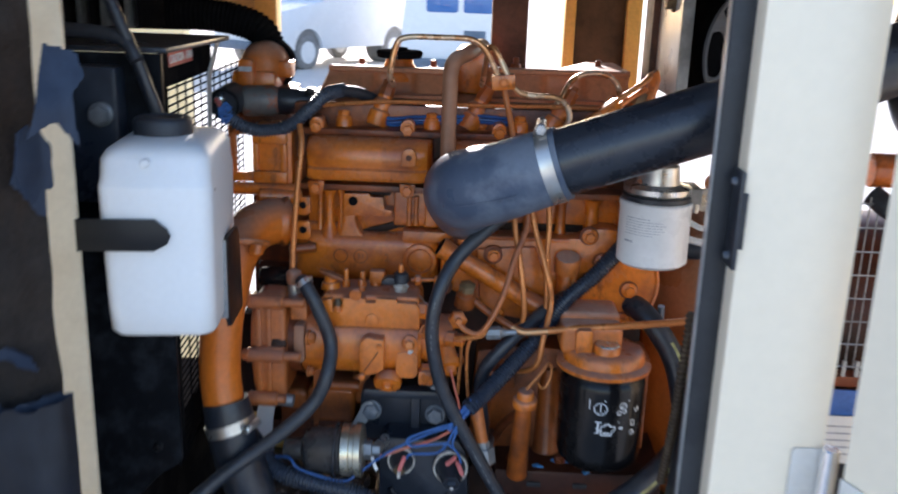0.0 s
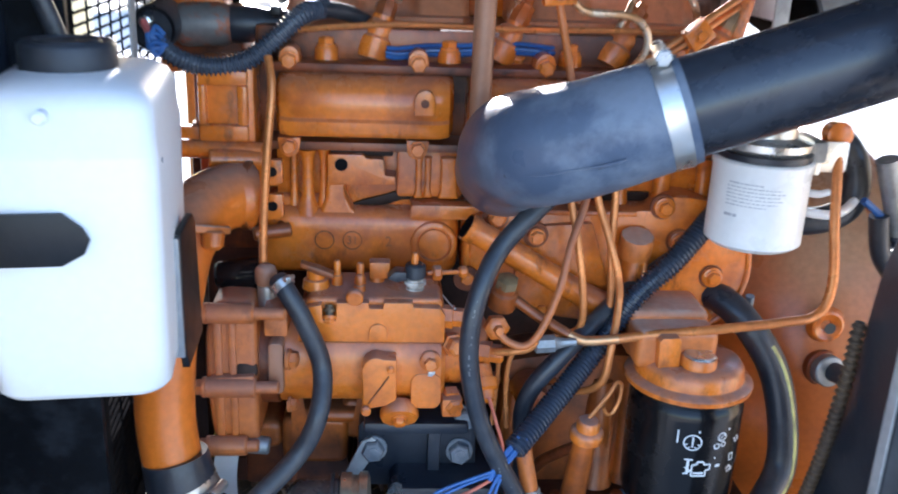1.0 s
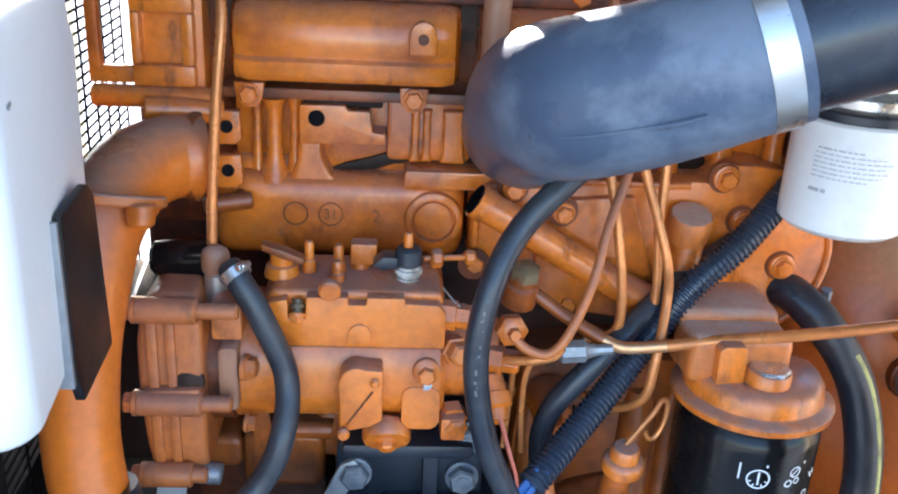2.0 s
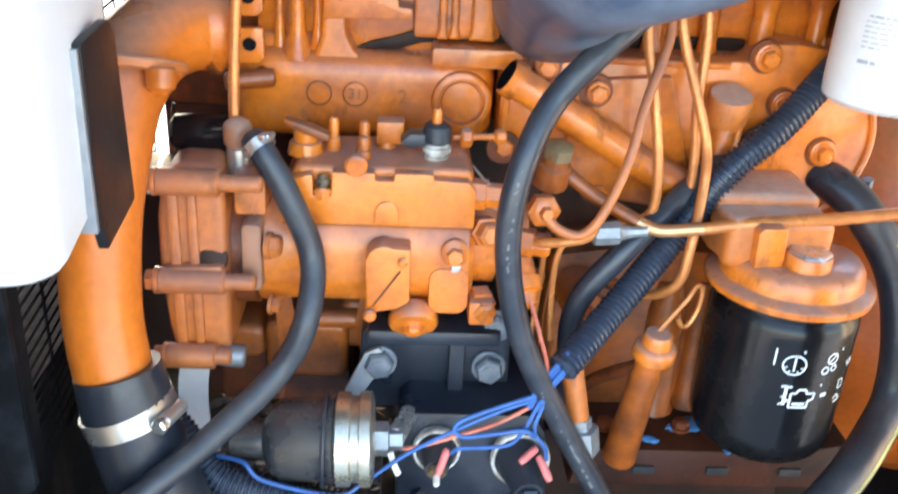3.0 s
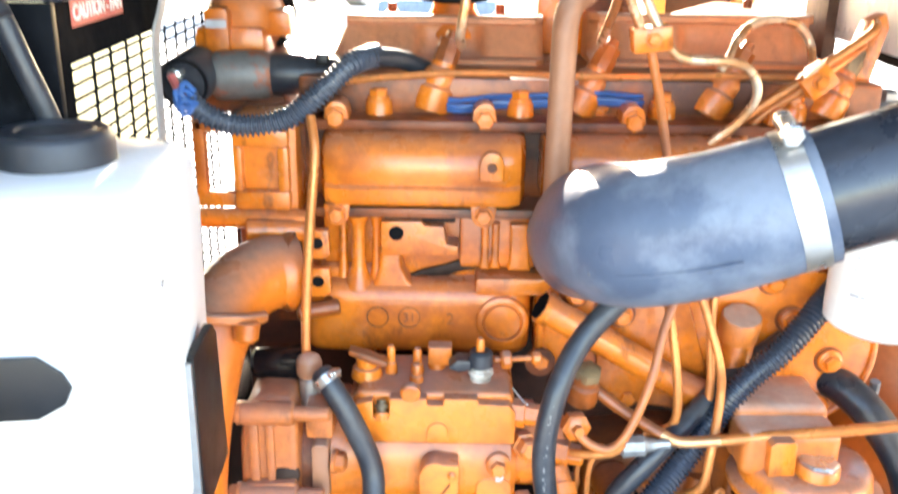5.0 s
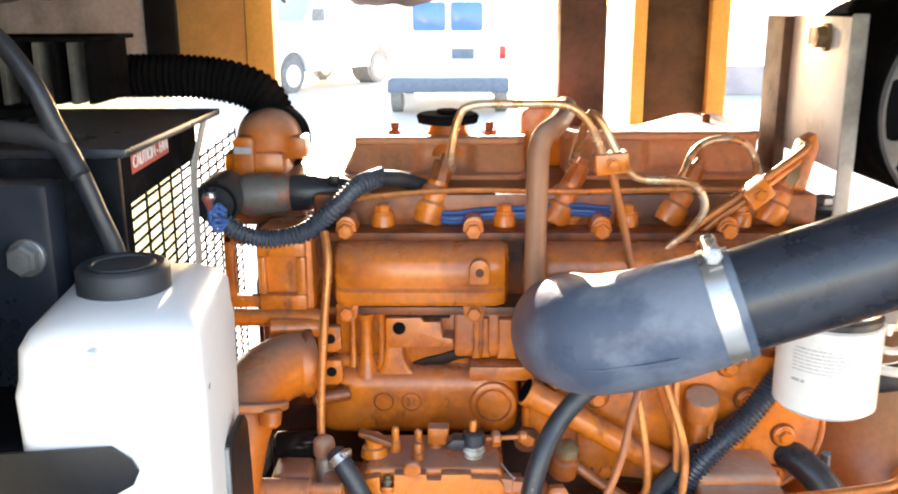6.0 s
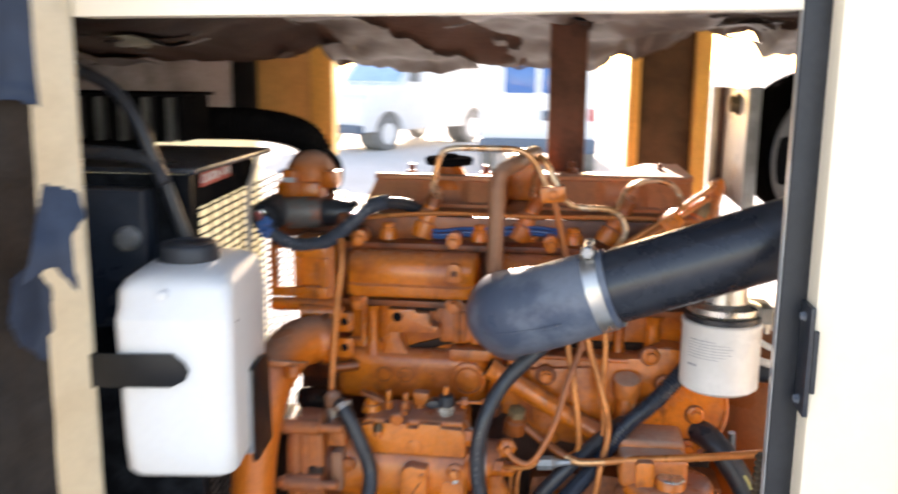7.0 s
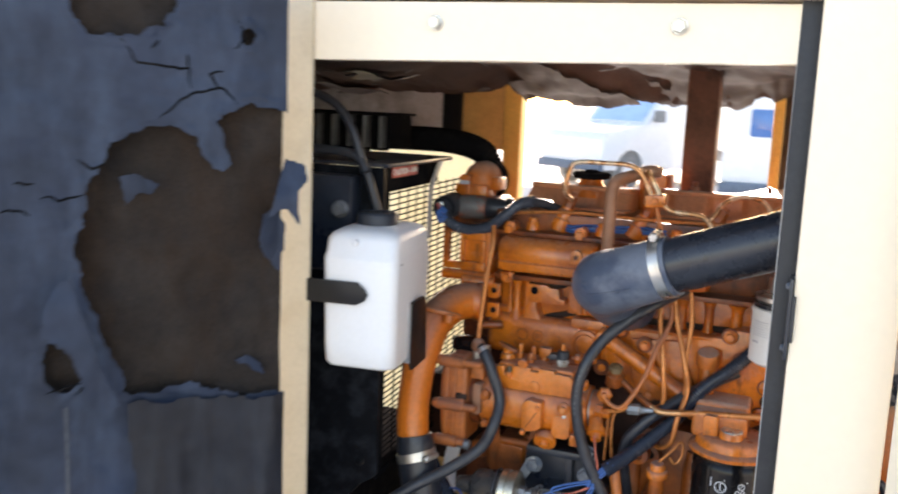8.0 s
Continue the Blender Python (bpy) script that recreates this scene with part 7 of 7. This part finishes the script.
# ---- wiring along the head ----
loomr = thing("wiring_loom", (-0.30, 1.10, 1.34), "corrugated loom with blue wires from the shut-off solenoid", "wiring")
part("tube", sweep([(-0.362, 1.085, 1.364), (-0.345, 1.085, 1.350), (-0.318, 1.088, 1.3435), (-0.288, 1.09, 1.350), (-0.262, 1.092, 1.370), (-0.240, 1.10, 1.390), (-0.222, 1.12, 1.394)], 0.0092, 16, 8, ribs=0.0019, pitch=0.0038), LOOM_GREY, loomr)
part("tape", sweep([(-0.228, 1.112, 1.394), (-0.205, 1.13, 1.390), (-0.185, 1.145, 1.380)], 0.0075, 12), BLACK_HOSE, loomr)
for k, dz in enumerate((0.0, 0.005, -0.005)):
    part("wire", sweep([(-0.356, 1.082, 1.366 + dz), (-0.362, 1.076, 1.372 + dz), (-0.368, 1.074, 1.366 - dz), (-0.362, 1.072, 1.360 + dz), (-0.354, 1.08, 1.362)], 0.0022, 8), WIRE_BLUE, loomr)
for y, z in ((1.1175, 1.364), (1.1165, 1.3595), (1.118, 1.356)):
    part("wire", sweep([(-0.19, 1.14, 1.372), (-0.165, y, z - 0.003), (-0.13, y, z), (-0.10, y, z + 0.001), (-0.05, y, z + 0.004), (-0.02, y, z + 0.002), (-0.005, y + 0.015, z)], 0.0021, 8), WIRE_BLUE, loomr)


# ---- radiator with fan guard ----
radiator = thing("radiator", (-0.6, 1.15, PAN), "black radiator cowl with a slotted fan guard and red caution label", "radiator")
part("cowl_front", slab([(-0.93, 0.62), (-0.60, 0.76), (-0.44, 0.930), (-0.396, 0.978), (-0.380, 0.988), (-0.372, 0.996), (-0.372, 1.4495), (-0.93, 1.4495)], 0.886, 0.892, 0.001), COWL_FRONT, radiator, "black folded steel cowl")
part("cowl_top", box((-0.93, 0.886, 1.450), (-0.366, 1.125, 1.456), 0.002), COWL, radiator)
part("cowl_shoulder", box((-0.60, 0.858, 1.30), (-0.408, 0.886, 1.438), 0.006), COWL, radiator)
bolt(radiator, (-0.425, 0.8575, 1.391), size=0.018, mat=GREY_METAL)
bolt(radiator, (-0.398, 0.8855, 1.012), size=0.008, mat=BLACK_STEEL)
# added box, blocks light from the back opening so the pan stays dark
part("pan_shade_box", box((-0.93, 0.905, PAN), (-0.445, 1.30, 0.945), 0.006), BLACK_MATTE, radiator, "black box added to shade the base pan")
GX = -0.3745


def guard_x(y):
    return GX - 0.06 * max(0.0, y - 0.90)


def guard_bar(y0, y1, z0, z1, name="guard_slat", thick=0.0007, slope=0.0):
    bm = bmesh.new()
    vs = [bm.verts.new((guard_x(y) + dx, y, z + slope * (y - 0.9))) for dx in (0, -thick) for y, z in ((y0, z0), (y1, z0), (y1, z1), (y0, z1))]
    for f in ((0, 1, 2, 3), (4, 5, 6, 7), (0, 1, 5, 4), (1, 2, 6, 5), (2, 3, 7, 6), (3, 0, 4, 7)):
        bm.faces.new([vs[k] for k in f])
    return part(name, bm, BLACK_MATTE, radiator)


guard_bar(0.893, 1.115, 1.414, 1.4495, "guard_border", 0.004)
guard_bar(0.893, 0.912, 0.994, 1.414, "guard_border", 0.004)
guard_bar(0.893, 1.30, 0.985, 0.994, "guard_border", 0.004)
for k in range(49):
    z = 1.0015 + 0.0085 * k
    guard_bar(0.912, 1.30, z, z + 0.0022)
for k in range(11):
    y = 0.9490 + 0.0355 * k
    guard_bar(y, y + 0.0032, 0.994, 1.414, "guard_rib", 0.0012)
bm = bmesh.new()
vs = [bm.verts.new((guard_x(y) + 0.0006, y, z)) for y, z in ((0.918, 1.4335), (1.018, 1.4330), (1.018, 1.4485), (0.918, 1.4485))]
bm.faces.new(vs)
label = part("caution_label", bm, LABEL_RED, radiator, "red caution label with white lettering")
lettering("CAUTION - FAN", 0.0128, Matrix.Translation((guard_x(0.968) + 0.0010, 0.968, 1.4408)) @ Matrix.Rotation(math.pi / 2 + 0.06, 4, "Z") @ up_front, PRINT_WHITE, label)
part("guard_stay", strip([(-0.370, 1.085, 1.452), (-0.372, 1.070, 1.43), (-0.375, 1.060, 1.405), (-0.376, 1.06, 1.33)], (0, 1, 0), 0.014, 0.001), GALVANISED, radiator, "bright bent guard stay")
bm = box((-0.80, 1.05, 1.4565), (-0.500, 1.094, 1.464), 0.002)
tank = part("top_tank", box((-0.80, 1.165, 1.452), (-0.568, 1.34, 1.515), 0.008, bm), BLACK_MATTE, radiator)
for k in range(23):
    x = -0.785 + 0.0146 * k
    part("tank_fin", box((x, 1.075, 1.4645), (x + 0.0055, 1.16, 1.516), 0.001), FIN_GREY if k % 2 and k < 22 else BLACK_MATTE, tank)
part("fin_cap", box((-0.79, 1.07, 1.5165), (-0.454, 1.17, 1.5205), 0.001), BLACK_MATTE, tank)

top_hose = thing("radiator_hose", (-0.45, 1.2, 1.455), "ribbed black upper radiator hose", "hose")
part("hose", sweep([(-0.57, 1.235, 1.476), (-0.53, 1.233, 1.476), (-0.468, 1.232, 1.4765), (-0.42, 1.234, 1.4755), (-0.380, 1.237, 1.469), (-0.353, 1.24, 1.456), (-0.340, 1.245, 1.430)], 0.0220, 22, 10, ribs=0.0018, pitch=0.006), BLACK_MATTE, top_hose)
part("flange", rod((-0.567, 1.234, 1.476), (-0.538, 1.233, 1.476), 0.0265), BLACK_MATTE, top_hose)

line("overflow_hose", [(-0.52, 0.87, 1.56), (-0.47, 0.862, 1.55), (-0.434, 0.860, 1.533), (-0.411, 0.858, 1.505), (-0.398, 0.858, 1.474), (-0.388, 0.862, 1.447), (-0.379, 0.864, 1.418), (-0.371, 0.866, 1.392), (-0.368, 0.866, 1.366)], 0.0062, BLACK_HOSE, "black overflow hose looping down to the bottle", "hose")
line("overflow_hose", [(-0.55, 0.875, 1.470), (-0.47, 0.868, 1.472), (-0.42, 0.862, 1.470), (-0.396, 0.858, 1.462), (-0.384, 0.854, 1.445)], 0.0068, BLACK_HOSE, "short black hose over the cowl", "hose")

thermostat = thing("thermostat_housing", (-0.345, 1.18, 1.38), "orange cast thermostat housing with a small data plate", "housing")
part("dome", lathe((-0.338, 1.245, 1.413), (-0.06, -1, 0.05), [(0, 0.031), (0.03, 0.0315), (0.045, 0.031), (0.056, 0.0285), (0.066, 0.0235), (0.072, 0.016), (0.074, 0.007)], 36), DUSTY_ORANGE, thermostat)
part("band", lathe((-0.338, 1.245, 1.413), (-0.06, -1, 0.05), [(0.010, 0.031), (0.010, 0.0355), (0.030, 0.0355), (0.030, 0.031)], 36, caps=False), BLACK_MATTE, thermostat, "black hose cuff round the housing")
part("lower_neck", box((-0.378, 1.165, 1.372), (-0.318, 1.24, 1.41), 0.01), ORANGE, thermostat)
part("pad", slab(rounded(-0.366, 1.378, -0.346, 1.425, 0.006), 1.158, 1.185, 0.003), ORANGE, thermostat)
part("plate", slab(rounded(-0.3645, 1.409, -0.3475, 1.4155, 0.001, 2), 1.1565, 1.158, 0.0003), PRINT_GREY, thermostat, "small grey data plate")
part("ear", box((-0.320, 1.18, 1.400), (-0.300, 1.21, 1.422), 0.004), ORANGE, thermostat)
part("base", box((-0.386, 1.15, 1.340), (-0.300, 1.25, 1.388), 0.008), ORANGE_GRIMY, thermostat)

stop = thing("shutoff_solenoid", (-0.36, 1.12, 1.345), "black cylindrical shut-off solenoid on a grey bracket", "solenoid")
part("can", lathe((-0.3690, 1.146, 1.376), (-0.03, -0.99, -0.09), [(0, 0.0200), (0.040, 0.0205), (0.0425, 0.0195)], 32), BLACK_HOSE, stop)
part("end_face", lathe((-0.3703, 1.1040, 1.3722), (-0.03, -0.99, -0.09), [(0, 0.0196), (0.0012, 0.0190), (0.0006, 0.0165), (-0.001, 0.0158), (-0.0006, 0.006)], 32), BLACK_STEEL, stop, "dark round end cap")
part("terminal", lathe((-0.3755, 1.1035, 1.3785), (-0.03, -0.99, 0), [(0, 0.0058), (0.005, 0.0058), (0.006, 0.003), (0.010, 0.003)], 8), STEEL, stop)
part("red_lead", sweep([(-0.3755, 1.092, 1.380), (-0.3715, 1.088, 1.374), (-0.3665, 1.086, 1.366), (-0.362, 1.084, 1.362)], 0.0034, 8), TERMINAL_RED, stop)
part("body", lathe((-0.358, 1.142, 1.373), (1, 0.04, 0.03), [(0, 0.0150), (0.004, 0.0190), (0.010, 0.0200), (0.038, 0.0200), (0.043, 0.0190), (0.050, 0.0165)], 28), RUST_GREY, stop, "grey body with flecks of red paint")
part("plunger", lathe((-0.310, 1.144, 1.3745), (1, 0.05, 0.02), [(0, 0.0165), (0.004, 0.0175), (0.024, 0.0170), (0.030, 0.0150), (0.052, 0.0130), (0.057, 0.010)], 22), BLACK_HOSE, stop)
part("lug", box((-0.272, 1.128, 1.384), (-0.262, 1.142, 1.394), 0.002), BLACK_STEEL, stop)
part("stem", rod((-0.256, 1.146, 1.3755), (-0.238, 1.148, 1.376), 0.005), STEEL, stop)

# ---- charging alternator and its bracket ----
alternator = thing("alternator", (0.33, 1.20, 1.36), "large dark alternator with a slotted grey end plate", "alternator")
AX, AZ, AY, SLOT = 0.330, 1.4535, 1.122, 22.5
part("body", lathe((AX, AY + 0.004, AZ), (0, 1, 0), [(0, 0.105), (0.003, 0.1075), (0.009, 0.1075), (0.012, 0.0995), (0.026, 0.0985), (0.26, 0.102), (0.265, 0.094)], 56), BLACK_MATTE, alternator)
bm = bmesh.new()
for r0, r1, dy in ((0.1016, 0.1075, -0.002), (0.026, 0.0846, 0.0)):
    lathe((AX, AY + 0.005 + dy, AZ), (0, -1, 0), [(0, r0), (0.005, r0 + 0.0018), (0.005, r1 - 0.0018), (0, r1)], 56, bm, caps=False)
end = part("end_plate", bm, ALLOY, alternator, "grey slotted end plate")
spoke = [(0.0808, -0.0196), (0.085, -0.0140), (0.0893, -0.0098), (0.0931, -0.0085), (0.0969, -0.0098), (0.1012, -0.0140), (0.1046, -0.0196)]
for k in range(8):
    bm = slab(spoke + [(x, -z) for x, z in reversed(spoke)], -0.0047, 0.0, 0.0008)
    bmesh.ops.transform(bm, matrix=Matrix.Translation((AX, AY + 0.0035, AZ)) @ Matrix.Rotation(-(k * math.tau / 8 + radians(SLOT)), 4, "Y"), verts=bm.verts[:])
    part("spoke", bm, ALLOY, end)
part("hub", lathe((AX, AY, AZ), (0, -1, 0), [(0, 0.064), (0.005, 0.063), (0.007, 0.053), (0.0035, 0.049), (0.0035, 0.0425), (0.010, 0.039), (0.012, 0.0306), (0.007, 0.0255), (0.007, 0.0187), (0.017, 0.017), (0.018, 0.0085)], 40), BLACK_STEEL, alternator)
part("stud", box((AX - 0.038, AY + 0.043, AZ + 0.088), (AX - 0.013, AY + 0.077, AZ + 0.120), 0.004), BLACK_HOSE, alternator)
bracket2 = thing("alternator_bracket", (0.20, 1.22, 1.33), "bright steel and brown channel bracket beside the alternator", "bracket")
part("angle", box((0.186, 1.286, 1.30), (0.1985, 1.343, 1.532), 0.002), BROWN_POST, bracket2)
part("web", box((0.1955, 1.1395, 1.395), (0.1985, 1.2855, 1.533), 0.001), WHITE_CAN, bracket2, "bright grey-white steel web")
part("flange", box((0.1955, 1.134, 1.335), (0.2100, 1.139, 1.536), 0.002), GALVANISED, bracket2)
part("slot", box((0.1945, 1.172, 1.5055), (0.1957, 1.238, 1.5225), 0.0005), PRINT_GREY, bracket2, "slotted hole")
bolt(bracket2, (0.1945, 1.188, 1.514), (-1, 0, 0), size=0.019, mat=UNION)
part("foot", box((0.180, 1.15, 1.33), (0.2145, 1.30, 1.352), 0.002), BLACK_STEEL, bracket2)
bolt(bracket2, (0.2045, 1.18, 1.353), (0, 0, 1), 0.018, GREY_METAL)
part("throttle_horn", slab([(0.128, 1.378), (0.150, 1.362), (0.166, 1.372), (0.176, 1.42), (0.172, 1.432), (0.160, 1.425), (0.150, 1.395)], 1.13, 1.15, 0.003), ORANGE, engine, "orange cast horn")

# ---- generator bay beyond the pillar ----
generator = thing("generator", (0.62, 1.25, PAN), "generator end with a wire guard, seen past the pillar", "generator")
part("frame", lathe((0.40, 1.33, 1.05), (1, 0, 0), [(0, 0.15), (0.01, 0.165), (0.45, 0.165), (0.46, 0.15)], 48), SUMP, generator)
for k in range(23):
    part("guard_wire", rod((0.405 + 0.011 * k, 1.085, 1.062), (0.405 + 0.011 * k, 1.085, 1.29), 0.0011, seg=6, edge=0.0003), GREY_METAL, generator)
for k in range(8):
    part("guard_wire", rod((0.40, 1.0835, 1.065 + 0.031 * k), (0.65, 1.0835, 1.065 + 0.031 * k), 0.0011, seg=6, edge=0.0003), GREY_METAL, generator)
part("brush_ring", box((0.41, 1.085, 1.035), (0.65, 1.11, 1.050), 0.003), ORANGE_DARK, generator)
part("nameplate", box((0.415, 1.082, 0.996), (0.58, 1.086, 1.032), 0.001), LABEL_BLUE, generator, "blue nameplate")
sheet_p = part("data_sheet", box((0.41, 1.082, 0.926), (0.58, 1.085, 0.9945), 0.0005), WHITE_CAN, generator, "white printed data sheet")
for k in range(5):
    part("print_bar", box((0.42, 1.0812, 0.939 + 0.010 * k), (0.55 - 0.013 * (k % 3), 1.0818, 0.9415 + 0.010 * k)), PRINT_GREY, sheet_p)
for k in range(9):
    part("brush_tooth", box((0.418 + 0.017 * k, 1.083, 1.0505), (0.423 + 0.017 * k, 1.088, 1.072), 0.001), GALVANISED, generator)
part("support", box((0.40, 1.09, PAN), (0.66, 1.30, 0.93), 0.004), BLACK_STEEL, generator)
line("coil_hose", [(0.445, 1.10, 1.29), (0.465, 1.08, 1.275), (0.50, 1.09, 1.27), (0.56, 1.10, 1.275)], 0.014, BLACK_HOSE, "black cable over the generator guard", "cable")
tagged(part("orange_manifold", rod((0.445, 1.12, 1.318), (0.60, 1.12, 1.318), 0.022), ORANGE), "orange pipe stub above the generator", "pipe")

# ---- dry leaves in the base pan ----
def litter(count, seed, long, wide, mat, name, label):
    bm, rng = bmesh.new(), random.Random(seed)
    for k in range(count):
        x, y = rng.uniform(-0.45, 0.02), rng.uniform(0.82, 1.62)
        l, w = rng.uniform(*long), rng.uniform(*wide)
        m = Matrix.Translation((x, y, PAN + 0.004 + rng.random() * 0.016)) @ Euler((rng.uniform(-0.7, 0.7), rng.uniform(-0.7, 0.7), rng.uniform(0, 6.3))).to_matrix().to_4x4()
        bm.faces.new([bm.verts.new(m @ Vector(v)) for v in ((-l, 0, 0), (-l * 0.2, -w, 0.003), (l, 0, 0.006), (0, w, 0.003))])
    tagged(part(name, bm, mat), label, "leaves", kind="stuff")


litter(1100, 5, (0.008, 0.026), (0.003, 0.010), LEAF, "leaf_litter", "dry dark brown leaves lying in the base pan")
litter(520, 9, (0.006, 0.022), (0.0012, 0.006), CHAFF, "twig_litter", "pale dry twigs and leaf scraps in the base pan")

# ---- the yard beyond ----


def vehicle(name, x, y, width, length, height, label, windows, wheel=0.36):
    """A boxy white vehicle seen from the rear; heights are over the yard."""
    windows = [(a, b, c + YARD, d + YARD) for a, b, c, d in windows]
    v = thing(name, (x, y, YARD), label, "vehicle")
    prof = [(-width / 2, 0.50), (-width / 2 - 0.01, 1.0), (-width / 2 + 0.06, height * 0.72), (-width / 2 + 0.14, height - 0.08), (-width / 2 + 0.24, height), (width / 2 - 0.24, height), (width / 2 - 0.14, height - 0.08), (width / 2 - 0.06, height * 0.72), (width / 2 + 0.01, 1.0), (width / 2, 0.50)]
    bm = slab(prof, 0, length, 0.03)
    bmesh.ops.translate(bm, verts=bm.verts[:], vec=(x, y, YARD))
    bodyv = part("body", bm, VAN_WHITE, v)
    for wx0, wx1, wz0, wz1 in windows:
        bm = slab(rounded(x + wx0, wz0, x + wx1, wz1, 0.05), y - 0.012, y + 0.02, 0.004)
        part("window", bm, GLASS_BLUE, v, "blue-tinted rear window")
    for s in (1, -1):
        if s > 0:
            part("tail_lamp", box((x + s * (width / 2 - 0.09) - 0.05, y - 0.012, 0.97 + YARD), (x + s * (width / 2 - 0.09) + 0.05, y + 0.02, 1.18 + YARD), 0.01), LAMP_RED, v)
        for dy in (0.9, length - 0.9):
            wx = x + s * (width / 2 - 0.08)
            tyre = part("tyre", lathe((wx - 0.11, y + dy, wheel + YARD), (1, 0, 0), [(0, wheel - 0.08), (0.02, wheel), (0.2, wheel), (0.22, wheel - 0.08)], 32), TYRE, v)
            part("rim", lathe((wx - 0.115, y + dy, wheel + YARD), (1, 0, 0), [(0, wheel * 0.3), (0.005, wheel * 0.6), (0.225, wheel * 0.6), (0.23, wheel * 0.3)], 24), GREY_METAL, tyre)
    part("bumper", box((x - width / 2 - 0.02, y - 0.14, 0.42 + YARD), (x + width / 2 + 0.02, y + 0.02, 0.66 + YARD), 0.03), BUMPER, v, "dark blue-grey rear bumper")
    part("plate_recess", box((x + 0.06, y - 0.014, 0.97 + YARD), (x + 0.43, y + 0.02, 1.14 + YARD), 0.01), BUMPER, v, "dark number plate recess")
    return v


vehicle("van", -0.43, 16.0, 2.0, 5.2, 2.20, "white van with blue-tinted rear windows and a dark bumper", [(-0.585, -0.045, 1.43, 1.89), (0.045, 0.57, 1.43, 1.89)])


def side_van(x, y, turn, label):
    """A white van seen from its front corner: nose towards local -x, windscreen, side windows, arches over the wheels."""
    v = thing("van", (x, y, YARD), label, "vehicle")
    m = Matrix.Translation((x, y, YARD)) @ Matrix.Rotation(radians(turn), 4, "Z")

    def put(name, bm, mat, parent=v, label=""):
        bmesh.ops.transform(bm, matrix=m, verts=bm.verts[:])
        return part(name, bm, mat, parent, label)
    arches = [(wx + 0.44 * math.cos(radians(a)), 0.42 + 0.44 * math.sin(radians(a))) for wx in (1.54, -1.60) for a in range(0, 181, 15)]
    prof = [(-2.45, 0.42), (-2.52, 0.62), (-2.50, 1.10), (-2.38, 1.24), (-1.14, 1.45), (-0.58, 2.08), (-0.40, 2.20), (2.35, 2.25), (2.50, 2.14), (2.60, 1.00), (2.60, 0.42), *arches]
    put("body", slab(prof, -0.98, 0.98, 0.03), VAN_WHITE)
    bm = box((-0.012, -0.80, -0.36), (0.012, 0.80, 0.36), 0.008)
    bmesh.ops.transform(bm, matrix=Matrix.Translation((-0.868, 0, 1.772)) @ Matrix.Rotation(radians(41.6), 4, "Y"), verts=bm.verts[:])
    put("windscreen", bm, SCREEN_BLUE, v, "windscreen coloured pale blue for reflected sky")
    for wx in (-1.60, 1.54):
        put("arch_liner", lathe((wx, -0.90, 0.42), (0, 1, 0), [(0, 0.437), (0.50, 0.437)], 28), TYRE, v, "grey wheel arch")
        for wy in (-0.95, 0.74):
            tyre = put("tyre", lathe((wx, wy, 0.36), (0, 1, 0), [(0, 0.28), (0.02, 0.36), (0.20, 0.36), (0.22, 0.28)], 32), TYRE)
            put("rim", lathe((wx, wy - 0.005, 0.36), (0, 1, 0), [(0, 0.10), (0.005, 0.24), (0.225, 0.24), (0.23, 0.10)], 24), VAN_WHITE, tyre, "white steel rim")
    put("mirror", box((-0.98, -1.26, 1.50), (-0.86, -1.00, 1.76), 0.03), TYRE, v, "grey door mirror")
    put("bumper", box((-2.62, -0.99, 0.40), (-2.46, 0.99, 0.58), 0.03), BUMPER, v)
    return v


side_van(-3.82, 22.16, 59, "white van parked at an angle, front corner showing")
barrier = thing("concrete_barrier", (5.5, 19.9, YARD), "low grey-pink concrete barrier standing in the yard", "barrier")
bm = slab([(19.62, 0.0), (19.62, 0.10), (19.70, 0.22), (19.75, 0.56), (19.79, 0.59), (19.99, 0.59), (20.03, 0.56), (20.08, 0.22), (20.16, 0.10), (20.16, 0.0)], 4.35, 6.75, 0.015)
bmesh.ops.transform(bm, matrix=Matrix.Translation((0, 0, YARD)) @ Matrix(((0, 1, 0, 0), (1, 0, 0, 0), (0, 0, 1, 0), (0, 0, 0, 1))), verts=bm.verts[:])
part("body", bm, BARRIER_GREY, barrier)
